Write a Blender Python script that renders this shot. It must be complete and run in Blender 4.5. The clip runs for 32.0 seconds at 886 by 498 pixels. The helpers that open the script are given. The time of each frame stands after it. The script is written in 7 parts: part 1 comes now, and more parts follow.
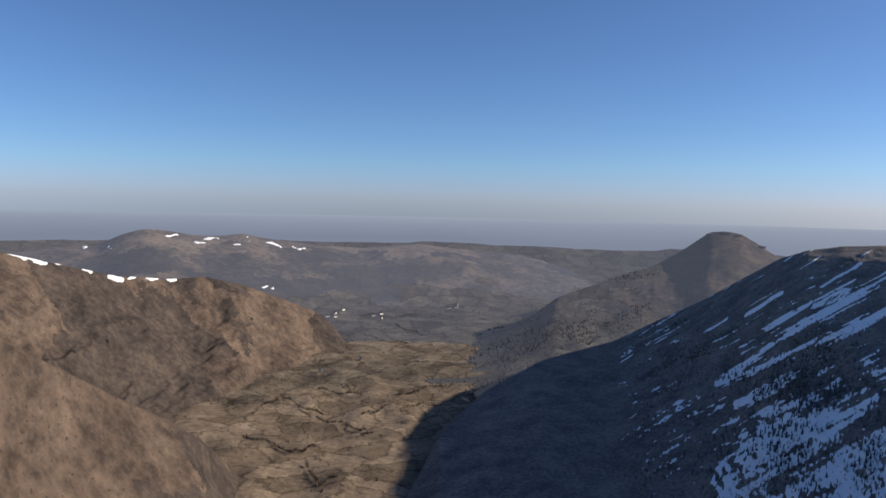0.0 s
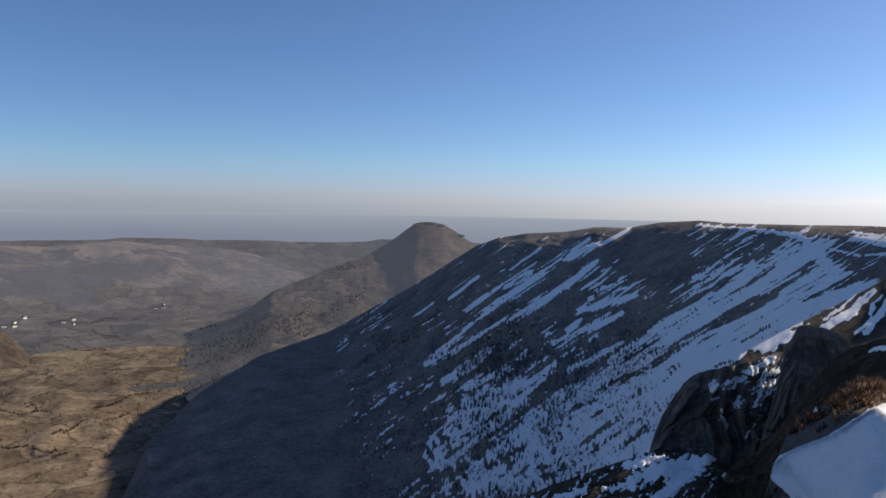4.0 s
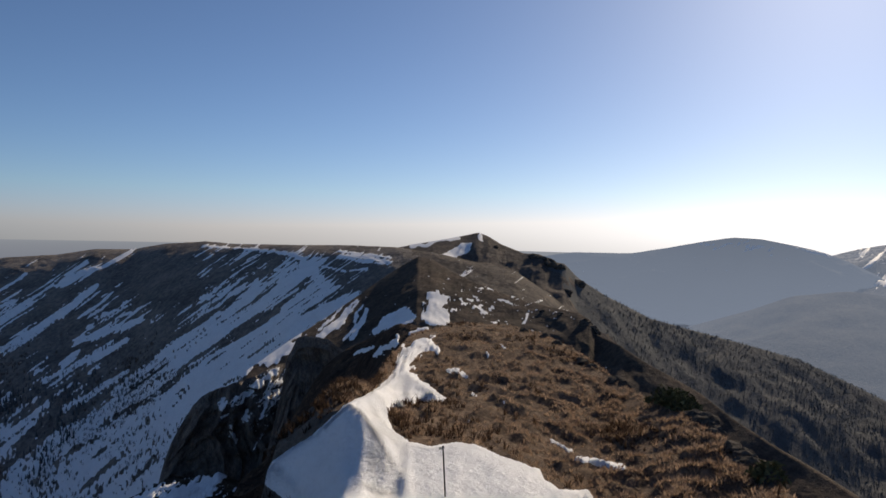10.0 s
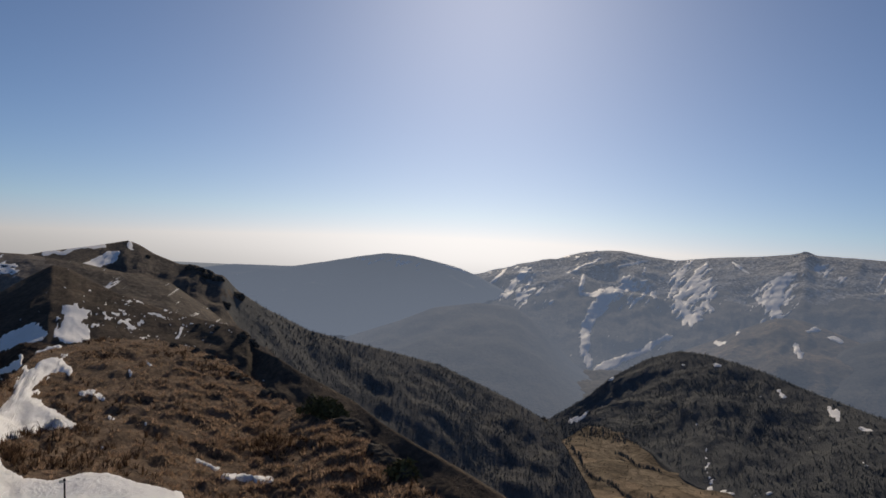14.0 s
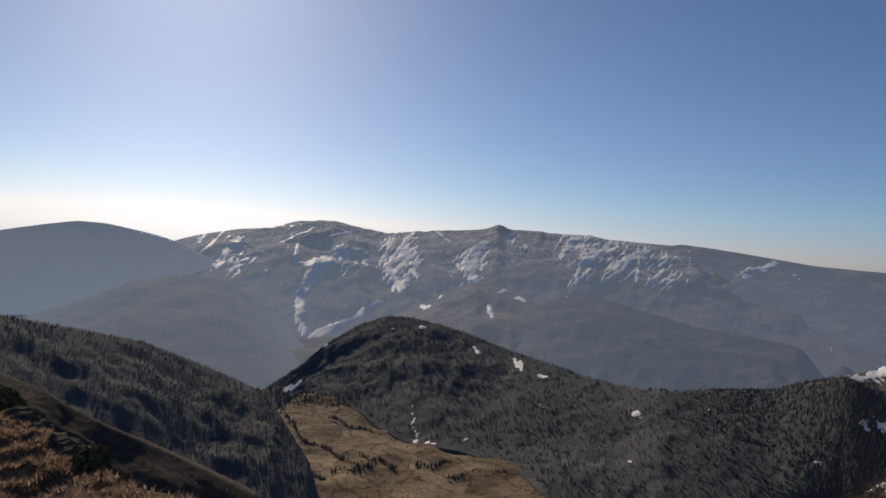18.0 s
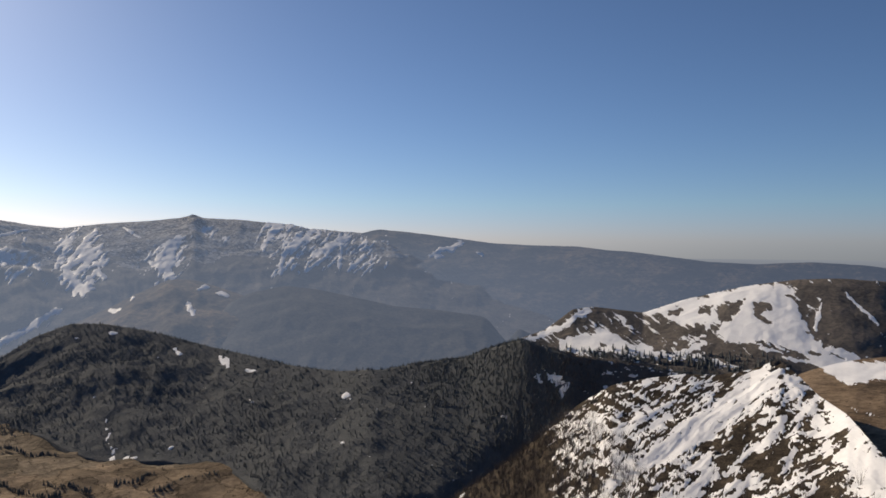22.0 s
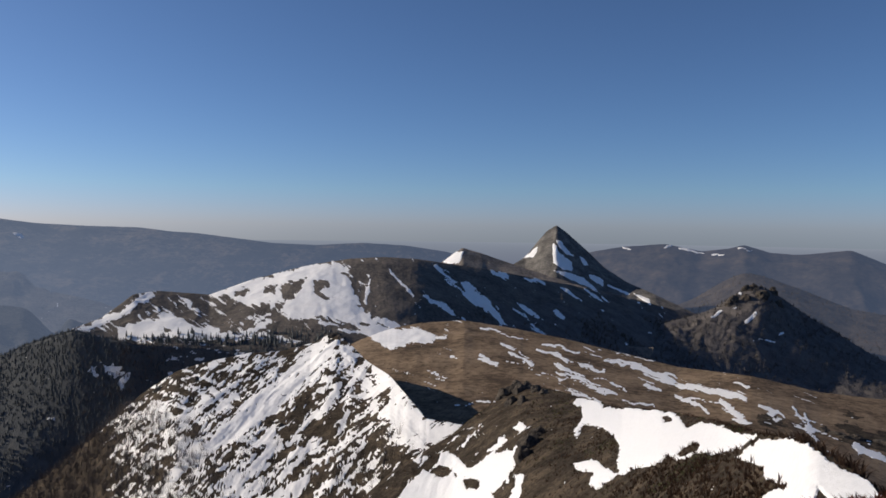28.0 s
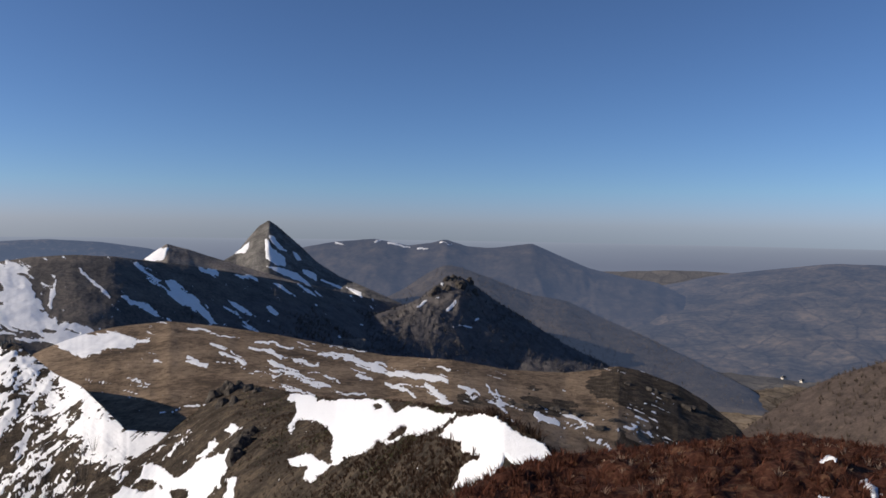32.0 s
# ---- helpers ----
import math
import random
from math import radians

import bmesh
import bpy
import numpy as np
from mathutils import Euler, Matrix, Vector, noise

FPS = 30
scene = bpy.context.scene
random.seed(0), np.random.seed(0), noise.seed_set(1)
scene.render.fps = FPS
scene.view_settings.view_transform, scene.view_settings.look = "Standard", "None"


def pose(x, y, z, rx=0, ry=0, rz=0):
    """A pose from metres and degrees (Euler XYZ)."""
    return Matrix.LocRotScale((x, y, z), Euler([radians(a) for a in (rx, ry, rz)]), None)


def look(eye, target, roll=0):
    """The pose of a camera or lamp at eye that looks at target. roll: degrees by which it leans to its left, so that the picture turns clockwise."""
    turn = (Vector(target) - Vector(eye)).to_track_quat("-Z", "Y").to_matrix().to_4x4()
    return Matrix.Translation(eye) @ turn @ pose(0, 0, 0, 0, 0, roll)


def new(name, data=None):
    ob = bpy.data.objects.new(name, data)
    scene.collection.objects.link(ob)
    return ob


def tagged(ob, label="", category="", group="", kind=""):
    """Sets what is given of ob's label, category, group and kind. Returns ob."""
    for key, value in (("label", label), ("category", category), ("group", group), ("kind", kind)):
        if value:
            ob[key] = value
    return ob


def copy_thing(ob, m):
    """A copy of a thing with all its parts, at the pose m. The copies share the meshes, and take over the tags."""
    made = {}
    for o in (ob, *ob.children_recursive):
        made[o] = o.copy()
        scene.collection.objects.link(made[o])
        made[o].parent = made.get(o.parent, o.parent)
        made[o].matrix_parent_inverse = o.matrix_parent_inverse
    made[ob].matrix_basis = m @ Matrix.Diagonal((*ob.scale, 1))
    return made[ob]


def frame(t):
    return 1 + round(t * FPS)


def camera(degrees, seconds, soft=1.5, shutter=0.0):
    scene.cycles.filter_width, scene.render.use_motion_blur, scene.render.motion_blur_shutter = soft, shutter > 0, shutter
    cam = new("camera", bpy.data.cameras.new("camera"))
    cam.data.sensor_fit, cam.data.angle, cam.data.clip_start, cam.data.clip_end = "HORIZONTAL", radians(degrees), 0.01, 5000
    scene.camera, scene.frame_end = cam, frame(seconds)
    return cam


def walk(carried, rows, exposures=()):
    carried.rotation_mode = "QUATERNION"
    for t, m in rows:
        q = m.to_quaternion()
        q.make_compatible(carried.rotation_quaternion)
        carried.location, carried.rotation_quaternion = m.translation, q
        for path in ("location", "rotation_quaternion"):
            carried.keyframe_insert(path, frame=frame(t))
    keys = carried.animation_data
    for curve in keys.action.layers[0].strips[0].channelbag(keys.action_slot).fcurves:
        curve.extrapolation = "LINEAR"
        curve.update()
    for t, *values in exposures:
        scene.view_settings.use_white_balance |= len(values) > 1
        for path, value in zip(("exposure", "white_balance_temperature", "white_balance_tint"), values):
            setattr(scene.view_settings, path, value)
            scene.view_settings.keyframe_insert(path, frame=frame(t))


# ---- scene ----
# Panorama from a mountain summit on a clear late-winter day. The eye is the zero of heights.
# Bearings are degrees clockwise from +Y, elevations degrees above the level of the eye.
LENS = 62.9
ARM = 0.4
cam = camera(LENS, 32.0, soft=1.6)


def aim(bearing, pitch, roll):
    """The pose of a camera held at arm's length by somebody who turns on the spot."""
    b, p = radians(bearing), radians(pitch)
    eye = Vector((ARM * math.sin(b), ARM * math.cos(b), 0.0))
    way = Vector((math.sin(b) * math.cos(p), math.cos(b) * math.cos(p), math.sin(p)))
    return look(eye, eye + way * 10, roll)


TURN = [
    (0.0, 0.007, -3.743, 1.295),
    (0.5, 3.813, -3.043, 1.448),
    (1.0, 7.018, -2.613, 1.763),
    (1.5, 9.617, -2.873, 1.725),
    (2.0, 12.192, -3.044, 1.784),
    (2.5, 14.220, -3.277, 1.763),
    (3.0, 17.179, -3.569, 1.583),
    (3.5, 19.837, -3.823, 1.174),
    (5.5, 30.803, -3.553, 1.313),
    (6.0, 34.271, -3.812, 0.655),
    (6.5, 38.706, -3.892, 0.455),
    (7.0, 42.611, -3.578, 0.137),
    (7.5, 45.689, -3.031, 0.043),
    (8.0, 48.478, -2.425, 0.465),
    (8.5, 51.300, -2.221, 1.464),
    (9.0, 54.532, -2.039, 1.534),
    (9.5, 57.382, -1.768, 1.611),
    (10.0, 59.948, -1.271, 1.593),
    (10.5, 62.081, -0.720, 1.981),
    (11.0, 64.937, -0.425, 2.243),
    (11.5, 67.503, -0.271, 2.233),
    (12.0, 70.007, -0.098, 1.999),
    (12.5, 72.513, 0.235, 2.066),
    (13.0, 76.367, 0.927, 2.527),
    (13.5, 80.893, 1.036, 3.006),
    (14.0, 86.202, 0.821, 3.195),
    (14.5, 90.074, 0.555, 3.160),
    (15.0, 94.285, 0.301, 3.141),
    (15.5, 97.231, 0.010, 3.154),
    (17.5, 105.802, 0.411, 2.880),
    (18.0, 108.591, -0.384, 3.106),
    (18.5, 112.864, -0.715, 2.776),
    (19.0, 117.154, -0.367, 2.454),
    (19.5, 121.061, -0.153, 1.856),
    (20.0, 124.238, -0.208, 1.299),
    (20.5, 125.787, -0.312, 0.721),
    (21.0, 127.798, -0.257, 0.450),
    (21.5, 129.328, -0.296, 0.261),
    (22.0, 131.817, -0.594, 0.121),
    (22.5, 134.160, -1.395, 0.603),
    (23.0, 136.274, -1.161, 0.851),
    (23.5, 138.239, -0.885, 1.444),
    (24.0, 141.771, -0.896, 1.510),
    (24.5, 145.725, -0.815, 1.486),
    (25.0, 149.274, -0.523, 1.407),
    (25.5, 151.797, -0.349, 1.212),
    (27.5, 162.483, -1.458, 0.763),
    (28.0, 165.147, -1.829, 0.675),
    (28.5, 167.268, -1.774, 0.635),
    (29.0, 169.383, -1.850, 0.568),
    (29.5, 171.476, -1.665, 0.132),
    (30.0, 173.331, -1.408, 0.426),
    (30.5, 175.341, -1.341, 0.598),
    (31.0, 179.300, -1.542, 0.485),
    (31.5, 183.230, -1.643, 0.757),
    (32.0, 187.561, -1.912, 0.876),
]
EXPOSURES = [(0.0, 0.1, 6800, 12), (6.0, 0.14, 7500, 12), (9.0, -0.17, 7800, 12), (13.0, -0.73, 7800, 12), (15.0, -0.75, 7900, 12), (19.0, -0.55, 7700, 12), (24.0, -0.35, 7600, 12), (28.0, -0.34, 7000, 12), (32.0, -0.22, 6800, 13)]
walk(cam, [(t, aim(b, p, r)) for t, b, p, r in TURN], EXPOSURES)

# ---------------------------------------------------------------- light
SUN_BEARING, SUN_HEIGHT = 89.0, 24.0
world = bpy.data.worlds.new("clear_sky")
scene.world = world
world.use_nodes = True
wn = world.node_tree.nodes
sky = wn.new("ShaderNodeTexSky")
sky.sky_type = "NISHITA"
sky.sun_disc = False
sky.sun_elevation = radians(SUN_HEIGHT)
sky.sun_rotation = radians(SUN_BEARING)
sky.altitude = 3200
sky.air_density = 1.0
sky.dust_density = 4.5
sky.ozone_density = 7.0
split, joined = wn.new("ShaderNodeSeparateColor"), wn.new("ShaderNodeCombineColor")
even, least = wn.new("ShaderNodeMath"), wn.new("ShaderNodeMath")
even.operation, least.operation = "ADD", "MINIMUM"
half = wn.new("ShaderNodeMath")
half.operation = "MULTIPLY"
half.inputs[1].default_value = 0.485
warm, cap = wn.new("ShaderNodeMath"), wn.new("ShaderNodeMath")
warm.operation, cap.operation = "MULTIPLY", "MINIMUM"
warm.inputs[1].default_value = 0.82
wl = world.node_tree.links
wl.new(split.outputs[2], warm.inputs[0])
wl.new(warm.outputs[0], cap.inputs[0])
wl.new(split.outputs[0], cap.inputs[1])
wl.new(sky.outputs[0], split.inputs[0])
wl.new(cap.outputs[0], even.inputs[0])
wl.new(split.outputs[2], even.inputs[1])
wl.new(even.outputs[0], half.inputs[0])
wl.new(half.outputs[0], least.inputs[0])
wl.new(split.outputs[1], least.inputs[1])
wl.new(cap.outputs[0], joined.inputs[0])
wl.new(least.outputs[0], joined.inputs[1])
wl.new(split.outputs[2], joined.inputs[2])
wl.new(joined.outputs[0], wn["Background"].inputs[0])
wn["Background"].inputs[1].default_value = 0.12

sun_lamp = bpy.data.lights.new("sun", "SUN")
sun_lamp.energy = 5.0
sun_lamp.angle = radians(0.6)
sun_lamp.color = (1.0, 0.92, 0.80)
sun = new("sun", sun_lamp)
sb, sh = radians(SUN_BEARING), radians(SUN_HEIGHT)
sun.matrix_world = look((200 * math.sin(sb) * math.cos(sh), 200 * math.cos(sb) * math.cos(sh), 200 * math.sin(sh)), (0, 0, 0))


# ---------------------------------------------------------------- noise and meshes
def lattice(ix, iy, seed):
    n = (ix.astype(np.int64) * 374761393 + iy.astype(np.int64) * 668265263 + seed * 1442695041) & 0xFFFFFFFF
    n = ((n ^ (n >> 13)) * 1274126177) & 0xFFFFFFFF
    n = n ^ (n >> 16)
    return (n & 0xFFFFFF) / 8388607.5 - 1.0


def smooth_noise(x, y, seed=0):
    ix, iy = np.floor(x), np.floor(y)
    fx, fy = x - ix, y - iy
    fx, fy = fx * fx * fx * (fx * (fx * 6 - 15) + 10), fy * fy * fy * (fy * (fy * 6 - 15) + 10)
    a, b = lattice(ix, iy, seed), lattice(ix + 1, iy, seed)
    c, d = lattice(ix, iy + 1, seed), lattice(ix + 1, iy + 1, seed)
    return (a * (1 - fx) + b * fx) * (1 - fy) + (c * (1 - fx) + d * fx) * fy


def fbm(x, y, seed=0, octaves=5, gain=0.5):
    total, amp, norm = 0.0, 1.0, 0.0
    for k in range(octaves):
        c, s = math.cos(0.6 * k), math.sin(0.6 * k)
        total = total + amp * smooth_noise((x * c - y * s) * 2 ** k + 13.7 * k, (x * s + y * c) * 2 ** k - 7.1 * k, seed + 31 * k)
        norm += amp
        amp *= gain
    return total / norm


def ridged(x, y, seed=0, octaves=4):
    total, amp, norm = 0.0, 1.0, 0.0
    for k in range(octaves):
        total = total + amp * (1 - 2 * np.abs(smooth_noise(x * 2 ** k + 5.2 * k, y * 2 ** k + 9.4 * k, seed + 17 * k)))
        norm += amp
        amp *= 0.5
    return total / norm


def step(x, lo, hi):
    u = np.clip((x - lo) / (hi - lo), 0, 1)
    return u * u * (3 - 2 * u)


def mesh_from(name, verts, faces, materials, smooth=True):
    """A mesh from arrays: verts n x 3, faces m x 3 or m x 4."""
    me = bpy.data.meshes.new(name)
    verts, faces = np.ascontiguousarray(verts, dtype=np.float32), np.ascontiguousarray(faces, dtype=np.int32)
    m, k = faces.shape
    me.vertices.add(len(verts))
    me.vertices.foreach_set("co", verts.ravel())
    me.loops.add(m * k)
    me.loops.foreach_set("vertex_index", faces.ravel())
    me.polygons.add(m)
    me.polygons.foreach_set("loop_start", np.arange(0, m * k, k, dtype=np.int32))
    if smooth:
        me.polygons.foreach_set("use_smooth", np.ones(m, dtype=bool))
    for mt in materials if isinstance(materials, (list, tuple)) else [materials]:
        me.materials.append(mt)
    me.update(calc_edges=True)
    me.validate()
    return me


def grid_faces(n, m):
    """Quads of a grid of n columns and m rows, vertices column by column, facing the centre and up."""
    i, j = np.meshgrid(np.arange(n - 1), np.arange(m - 1), indexing="ij")
    a = (i * m + j).ravel()
    return np.stack([a, a + m, a + m + 1, a + 1], 1)


def part(name, bm, material, parent, label=""):
    me = bpy.data.meshes.new(name)
    bm.to_mesh(me)
    bm.free()
    me.materials.append(material)
    ob = new(name, me)
    ob.parent = parent
    return tagged(ob, label)


def place(bearing, elevation, distance):
    b = radians(bearing)
    return Vector((distance * math.sin(b), distance * math.cos(b), distance * math.tan(radians(elevation))))


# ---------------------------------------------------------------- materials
# Haze colours to emit: away from the sun, and toward it.
HAZE, HAZE_SUN = (0.105, 0.15, 0.255), (0.27, 0.36, 0.535)


def painted_haze(mt, shader, amount, away=HAZE, sunward=HAZE_SUN, beyond=None):
    """Paints distance haze as emission over a ground cover, brighter toward the sun."""
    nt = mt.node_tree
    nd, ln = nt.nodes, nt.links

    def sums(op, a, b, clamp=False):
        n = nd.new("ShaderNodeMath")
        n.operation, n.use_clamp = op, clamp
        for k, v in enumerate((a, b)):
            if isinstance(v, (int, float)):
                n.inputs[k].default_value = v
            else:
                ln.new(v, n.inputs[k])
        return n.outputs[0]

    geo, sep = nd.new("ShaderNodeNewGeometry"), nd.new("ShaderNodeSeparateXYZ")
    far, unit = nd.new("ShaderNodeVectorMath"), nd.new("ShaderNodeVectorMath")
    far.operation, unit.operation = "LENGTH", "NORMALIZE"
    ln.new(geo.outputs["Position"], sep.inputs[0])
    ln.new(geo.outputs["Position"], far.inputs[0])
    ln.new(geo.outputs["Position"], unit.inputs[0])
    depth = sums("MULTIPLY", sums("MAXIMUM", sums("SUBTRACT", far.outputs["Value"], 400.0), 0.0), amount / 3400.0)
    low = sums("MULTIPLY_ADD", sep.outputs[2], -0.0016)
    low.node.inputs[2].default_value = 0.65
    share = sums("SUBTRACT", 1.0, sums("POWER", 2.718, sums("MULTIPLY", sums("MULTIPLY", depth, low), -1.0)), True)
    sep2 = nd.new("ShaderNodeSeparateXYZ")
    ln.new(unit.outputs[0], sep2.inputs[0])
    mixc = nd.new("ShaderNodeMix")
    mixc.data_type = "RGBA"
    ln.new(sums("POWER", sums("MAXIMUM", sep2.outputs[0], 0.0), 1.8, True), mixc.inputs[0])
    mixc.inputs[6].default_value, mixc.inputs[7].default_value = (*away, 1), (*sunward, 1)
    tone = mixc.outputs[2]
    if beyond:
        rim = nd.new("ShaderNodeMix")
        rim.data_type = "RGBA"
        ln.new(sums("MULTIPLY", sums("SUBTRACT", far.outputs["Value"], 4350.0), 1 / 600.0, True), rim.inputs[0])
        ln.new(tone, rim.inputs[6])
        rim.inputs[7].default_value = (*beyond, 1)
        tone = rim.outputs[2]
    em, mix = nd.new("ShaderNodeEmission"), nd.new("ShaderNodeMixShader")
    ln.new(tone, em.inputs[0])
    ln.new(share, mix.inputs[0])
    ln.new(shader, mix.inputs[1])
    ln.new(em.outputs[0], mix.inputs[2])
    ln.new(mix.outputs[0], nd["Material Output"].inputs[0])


def earth(name, low, mid, high, scale, rough=0.95, bump=0.4, fine=6.0, speck=None, glow=None, stretch=(1, 1, 1), bump_dist=1.0, fields=None, soft=0.13):
    """Ground of three colours mixed at two scales, with a relief; speck: a fourth colour in spots; glow: how much haze
    is painted over it as emission.
    """
    mt = bpy.data.materials.new(name)
    mt.use_nodes = True
    nt = mt.node_tree
    nd, ln = nt.nodes, nt.links
    bsdf = nd["Principled BSDF"]
    bsdf.inputs["Roughness"].default_value = rough
    bsdf.inputs["Specular IOR Level"].default_value = 0.03
    geo = nd.new("ShaderNodeNewGeometry")
    mp = nd.new("ShaderNodeMapping")
    mp.inputs["Scale"].default_value = stretch
    ln.new(geo.outputs["Position"], mp.inputs["Vector"])

    def noise_node(sc, detail, rgh=0.6):
        n = nd.new("ShaderNodeTexNoise")
        n.inputs["Scale"].default_value = sc
        n.inputs["Detail"].default_value = detail
        n.inputs["Roughness"].default_value = rgh
        ln.new(mp.outputs[0], n.inputs["Vector"])
        return n

    big, small = noise_node(scale, 5), noise_node(scale * fine, 6, 0.7)
    mixv = nd.new("ShaderNodeMix")
    mixv.data_type = "FLOAT"
    mixv.inputs[0].default_value = 0.5
    ln.new(big.outputs["Fac"], mixv.inputs[2])
    ln.new(small.outputs["Fac"], mixv.inputs[3])
    ramp = nd.new("ShaderNodeValToRGB")
    ramp.color_ramp.elements[0].position, ramp.color_ramp.elements[0].color = 0.5 - soft, (*low, 1)
    ramp.color_ramp.elements[1].position, ramp.color_ramp.elements[1].color = 0.5 + soft, (*high, 1)
    e = ramp.color_ramp.elements.new(0.5)
    e.color = (*mid, 1)
    ln.new(mixv.outputs[0], ramp.inputs[0])
    colour = ramp.outputs[0]
    if speck:
        sp = noise_node(scale * fine * 2.3, 3)
        cut = nd.new("ShaderNodeValToRGB")
        cut.color_ramp.elements[0].position, cut.color_ramp.elements[1].position = speck[1], speck[1] + 0.06
        ln.new(sp.outputs["Fac"], cut.inputs[0])
        mx = nd.new("ShaderNodeMix")
        mx.data_type = "RGBA"
        ln.new(cut.outputs[0], mx.inputs[0])
        ln.new(colour, mx.inputs[6])
        mx.inputs[7].default_value = (*speck[0], 1)
        colour = mx.outputs[2]
    if fields:
        shade, rim = nd.new("ShaderNodeTexVoronoi"), nd.new("ShaderNodeTexVoronoi")
        rim.feature = "DISTANCE_TO_EDGE"
        warp = noise_node(fields * 0.5, 6, 0.65)
        push = nd.new("ShaderNodeVectorMath")
        push.operation = "MULTIPLY_ADD"
        push.inputs[1].default_value = (150, 150, 0)
        ln.new(warp.outputs["Color"], push.inputs[0])
        ln.new(geo.outputs["Position"], push.inputs[2])
        for vor in (shade, rim):
            vor.voronoi_dimensions = "2D"
            vor.inputs["Scale"].default_value = fields
            ln.new(push.outputs[0], vor.inputs["Vector"])
        tone, hedge = nd.new("ShaderNodeMapRange"), nd.new("ShaderNodeMapRange")
        tone.inputs[3].default_value, tone.inputs[4].default_value = 0.75, 1.25
        sep = nd.new("ShaderNodeSeparateColor")
        ln.new(shade.outputs["Color"], sep.inputs[0])
        ln.new(sep.outputs[0], tone.inputs[0])
        hedge.inputs[1].default_value, hedge.inputs[2].default_value = 0.012, 0.055
        hedge.inputs[3].default_value, hedge.inputs[4].default_value = 0.52, 1.0
        ln.new(rim.outputs["Distance"], hedge.inputs[0])
        both = nd.new("ShaderNodeMath")
        both.operation = "MULTIPLY"
        ln.new(tone.outputs[0], both.inputs[0])
        ln.new(hedge.outputs[0], both.inputs[1])
        sc = nd.new("ShaderNodeVectorMath")
        sc.operation = "SCALE"
        ln.new(colour, sc.inputs[0])
        ln.new(both.outputs[0], sc.inputs["Scale"])
        colour = sc.outputs[0]
    ln.new(colour, bsdf.inputs["Base Color"])
    if bump:
        bp = nd.new("ShaderNodeBump")
        bp.inputs["Strength"].default_value = bump
        bp.inputs["Distance"].default_value = bump_dist
        ln.new(mixv.outputs[0], bp.inputs["Height"])
        ln.new(bp.outputs[0], bsdf.inputs["Normal"])
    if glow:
        painted_haze(mt, bsdf.outputs[0], *(glow if isinstance(glow, tuple) else (glow,)))
    return mt


def snow_material(name, colour=(0.86, 0.87, 0.88), bump=0.25, scale=2.0, bump_dist=0.1, glow=None):
    mt = earth(name, tuple(c * 0.93 for c in colour), colour, tuple(min(1, c * 1.05) for c in colour), scale, 0.6, bump, 5.0, glow=glow, bump_dist=bump_dist)
    mt.node_tree.nodes["Principled BSDF"].inputs["Subsurface Weight"].default_value = 0.0
    return mt


M = {}
PASTURE = ((0.125, 0.096, 0.068), (0.22, 0.165, 0.113), (0.33, 0.25, 0.17))
# Covers given glow emit painted haze, from the butte out to the range.
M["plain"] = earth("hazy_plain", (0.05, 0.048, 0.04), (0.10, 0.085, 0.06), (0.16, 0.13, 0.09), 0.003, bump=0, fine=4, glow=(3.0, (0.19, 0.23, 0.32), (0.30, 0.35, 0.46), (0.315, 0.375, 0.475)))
M["floor"] = earth("valley_pasture", *PASTURE, 0.012, bump=0.8, bump_dist=6, fine=7, fields=0.014, soft=0.12)
M["mid_floor"] = earth("hedged_pasture", (0.095, 0.077, 0.057), (0.175, 0.138, 0.099), (0.265, 0.21, 0.148), 0.012, bump=0.8, bump_dist=6, fine=7, fields=0.014, soft=0.1)
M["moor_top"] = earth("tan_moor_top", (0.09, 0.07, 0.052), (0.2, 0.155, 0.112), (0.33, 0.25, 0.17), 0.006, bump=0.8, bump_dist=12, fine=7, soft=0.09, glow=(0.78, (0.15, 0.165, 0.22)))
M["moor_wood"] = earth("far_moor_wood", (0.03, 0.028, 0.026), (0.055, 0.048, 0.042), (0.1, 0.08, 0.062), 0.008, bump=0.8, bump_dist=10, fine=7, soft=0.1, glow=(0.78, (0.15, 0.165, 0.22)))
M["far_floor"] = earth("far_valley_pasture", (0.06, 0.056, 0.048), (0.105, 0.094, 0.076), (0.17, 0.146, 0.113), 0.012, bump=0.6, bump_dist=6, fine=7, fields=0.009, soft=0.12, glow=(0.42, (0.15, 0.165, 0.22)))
M["brown"] = earth("bracken_slope", (0.055, 0.042, 0.035), (0.115, 0.085, 0.066), (0.19, 0.137, 0.1), 0.009, bump=0.9, bump_dist=9, fine=6, speck=((0.062, 0.049, 0.041), 0.62), soft=0.12)
M["scrub"] = earth("dark_scrub_slope", (0.038, 0.031, 0.028), (0.075, 0.06, 0.051), (0.125, 0.096, 0.076), 0.012, bump=0.9, bump_dist=8, fine=6, soft=0.12)
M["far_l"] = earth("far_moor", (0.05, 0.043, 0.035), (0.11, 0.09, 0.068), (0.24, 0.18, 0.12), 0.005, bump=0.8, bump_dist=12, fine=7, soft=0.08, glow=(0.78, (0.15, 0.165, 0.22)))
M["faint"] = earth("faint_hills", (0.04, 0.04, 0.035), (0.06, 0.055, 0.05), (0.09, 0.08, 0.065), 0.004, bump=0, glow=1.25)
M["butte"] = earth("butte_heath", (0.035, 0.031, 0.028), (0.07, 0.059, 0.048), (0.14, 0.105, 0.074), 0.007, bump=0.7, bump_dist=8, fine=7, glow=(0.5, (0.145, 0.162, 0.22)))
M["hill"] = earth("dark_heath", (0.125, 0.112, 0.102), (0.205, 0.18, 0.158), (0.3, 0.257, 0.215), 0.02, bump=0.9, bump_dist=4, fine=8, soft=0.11)
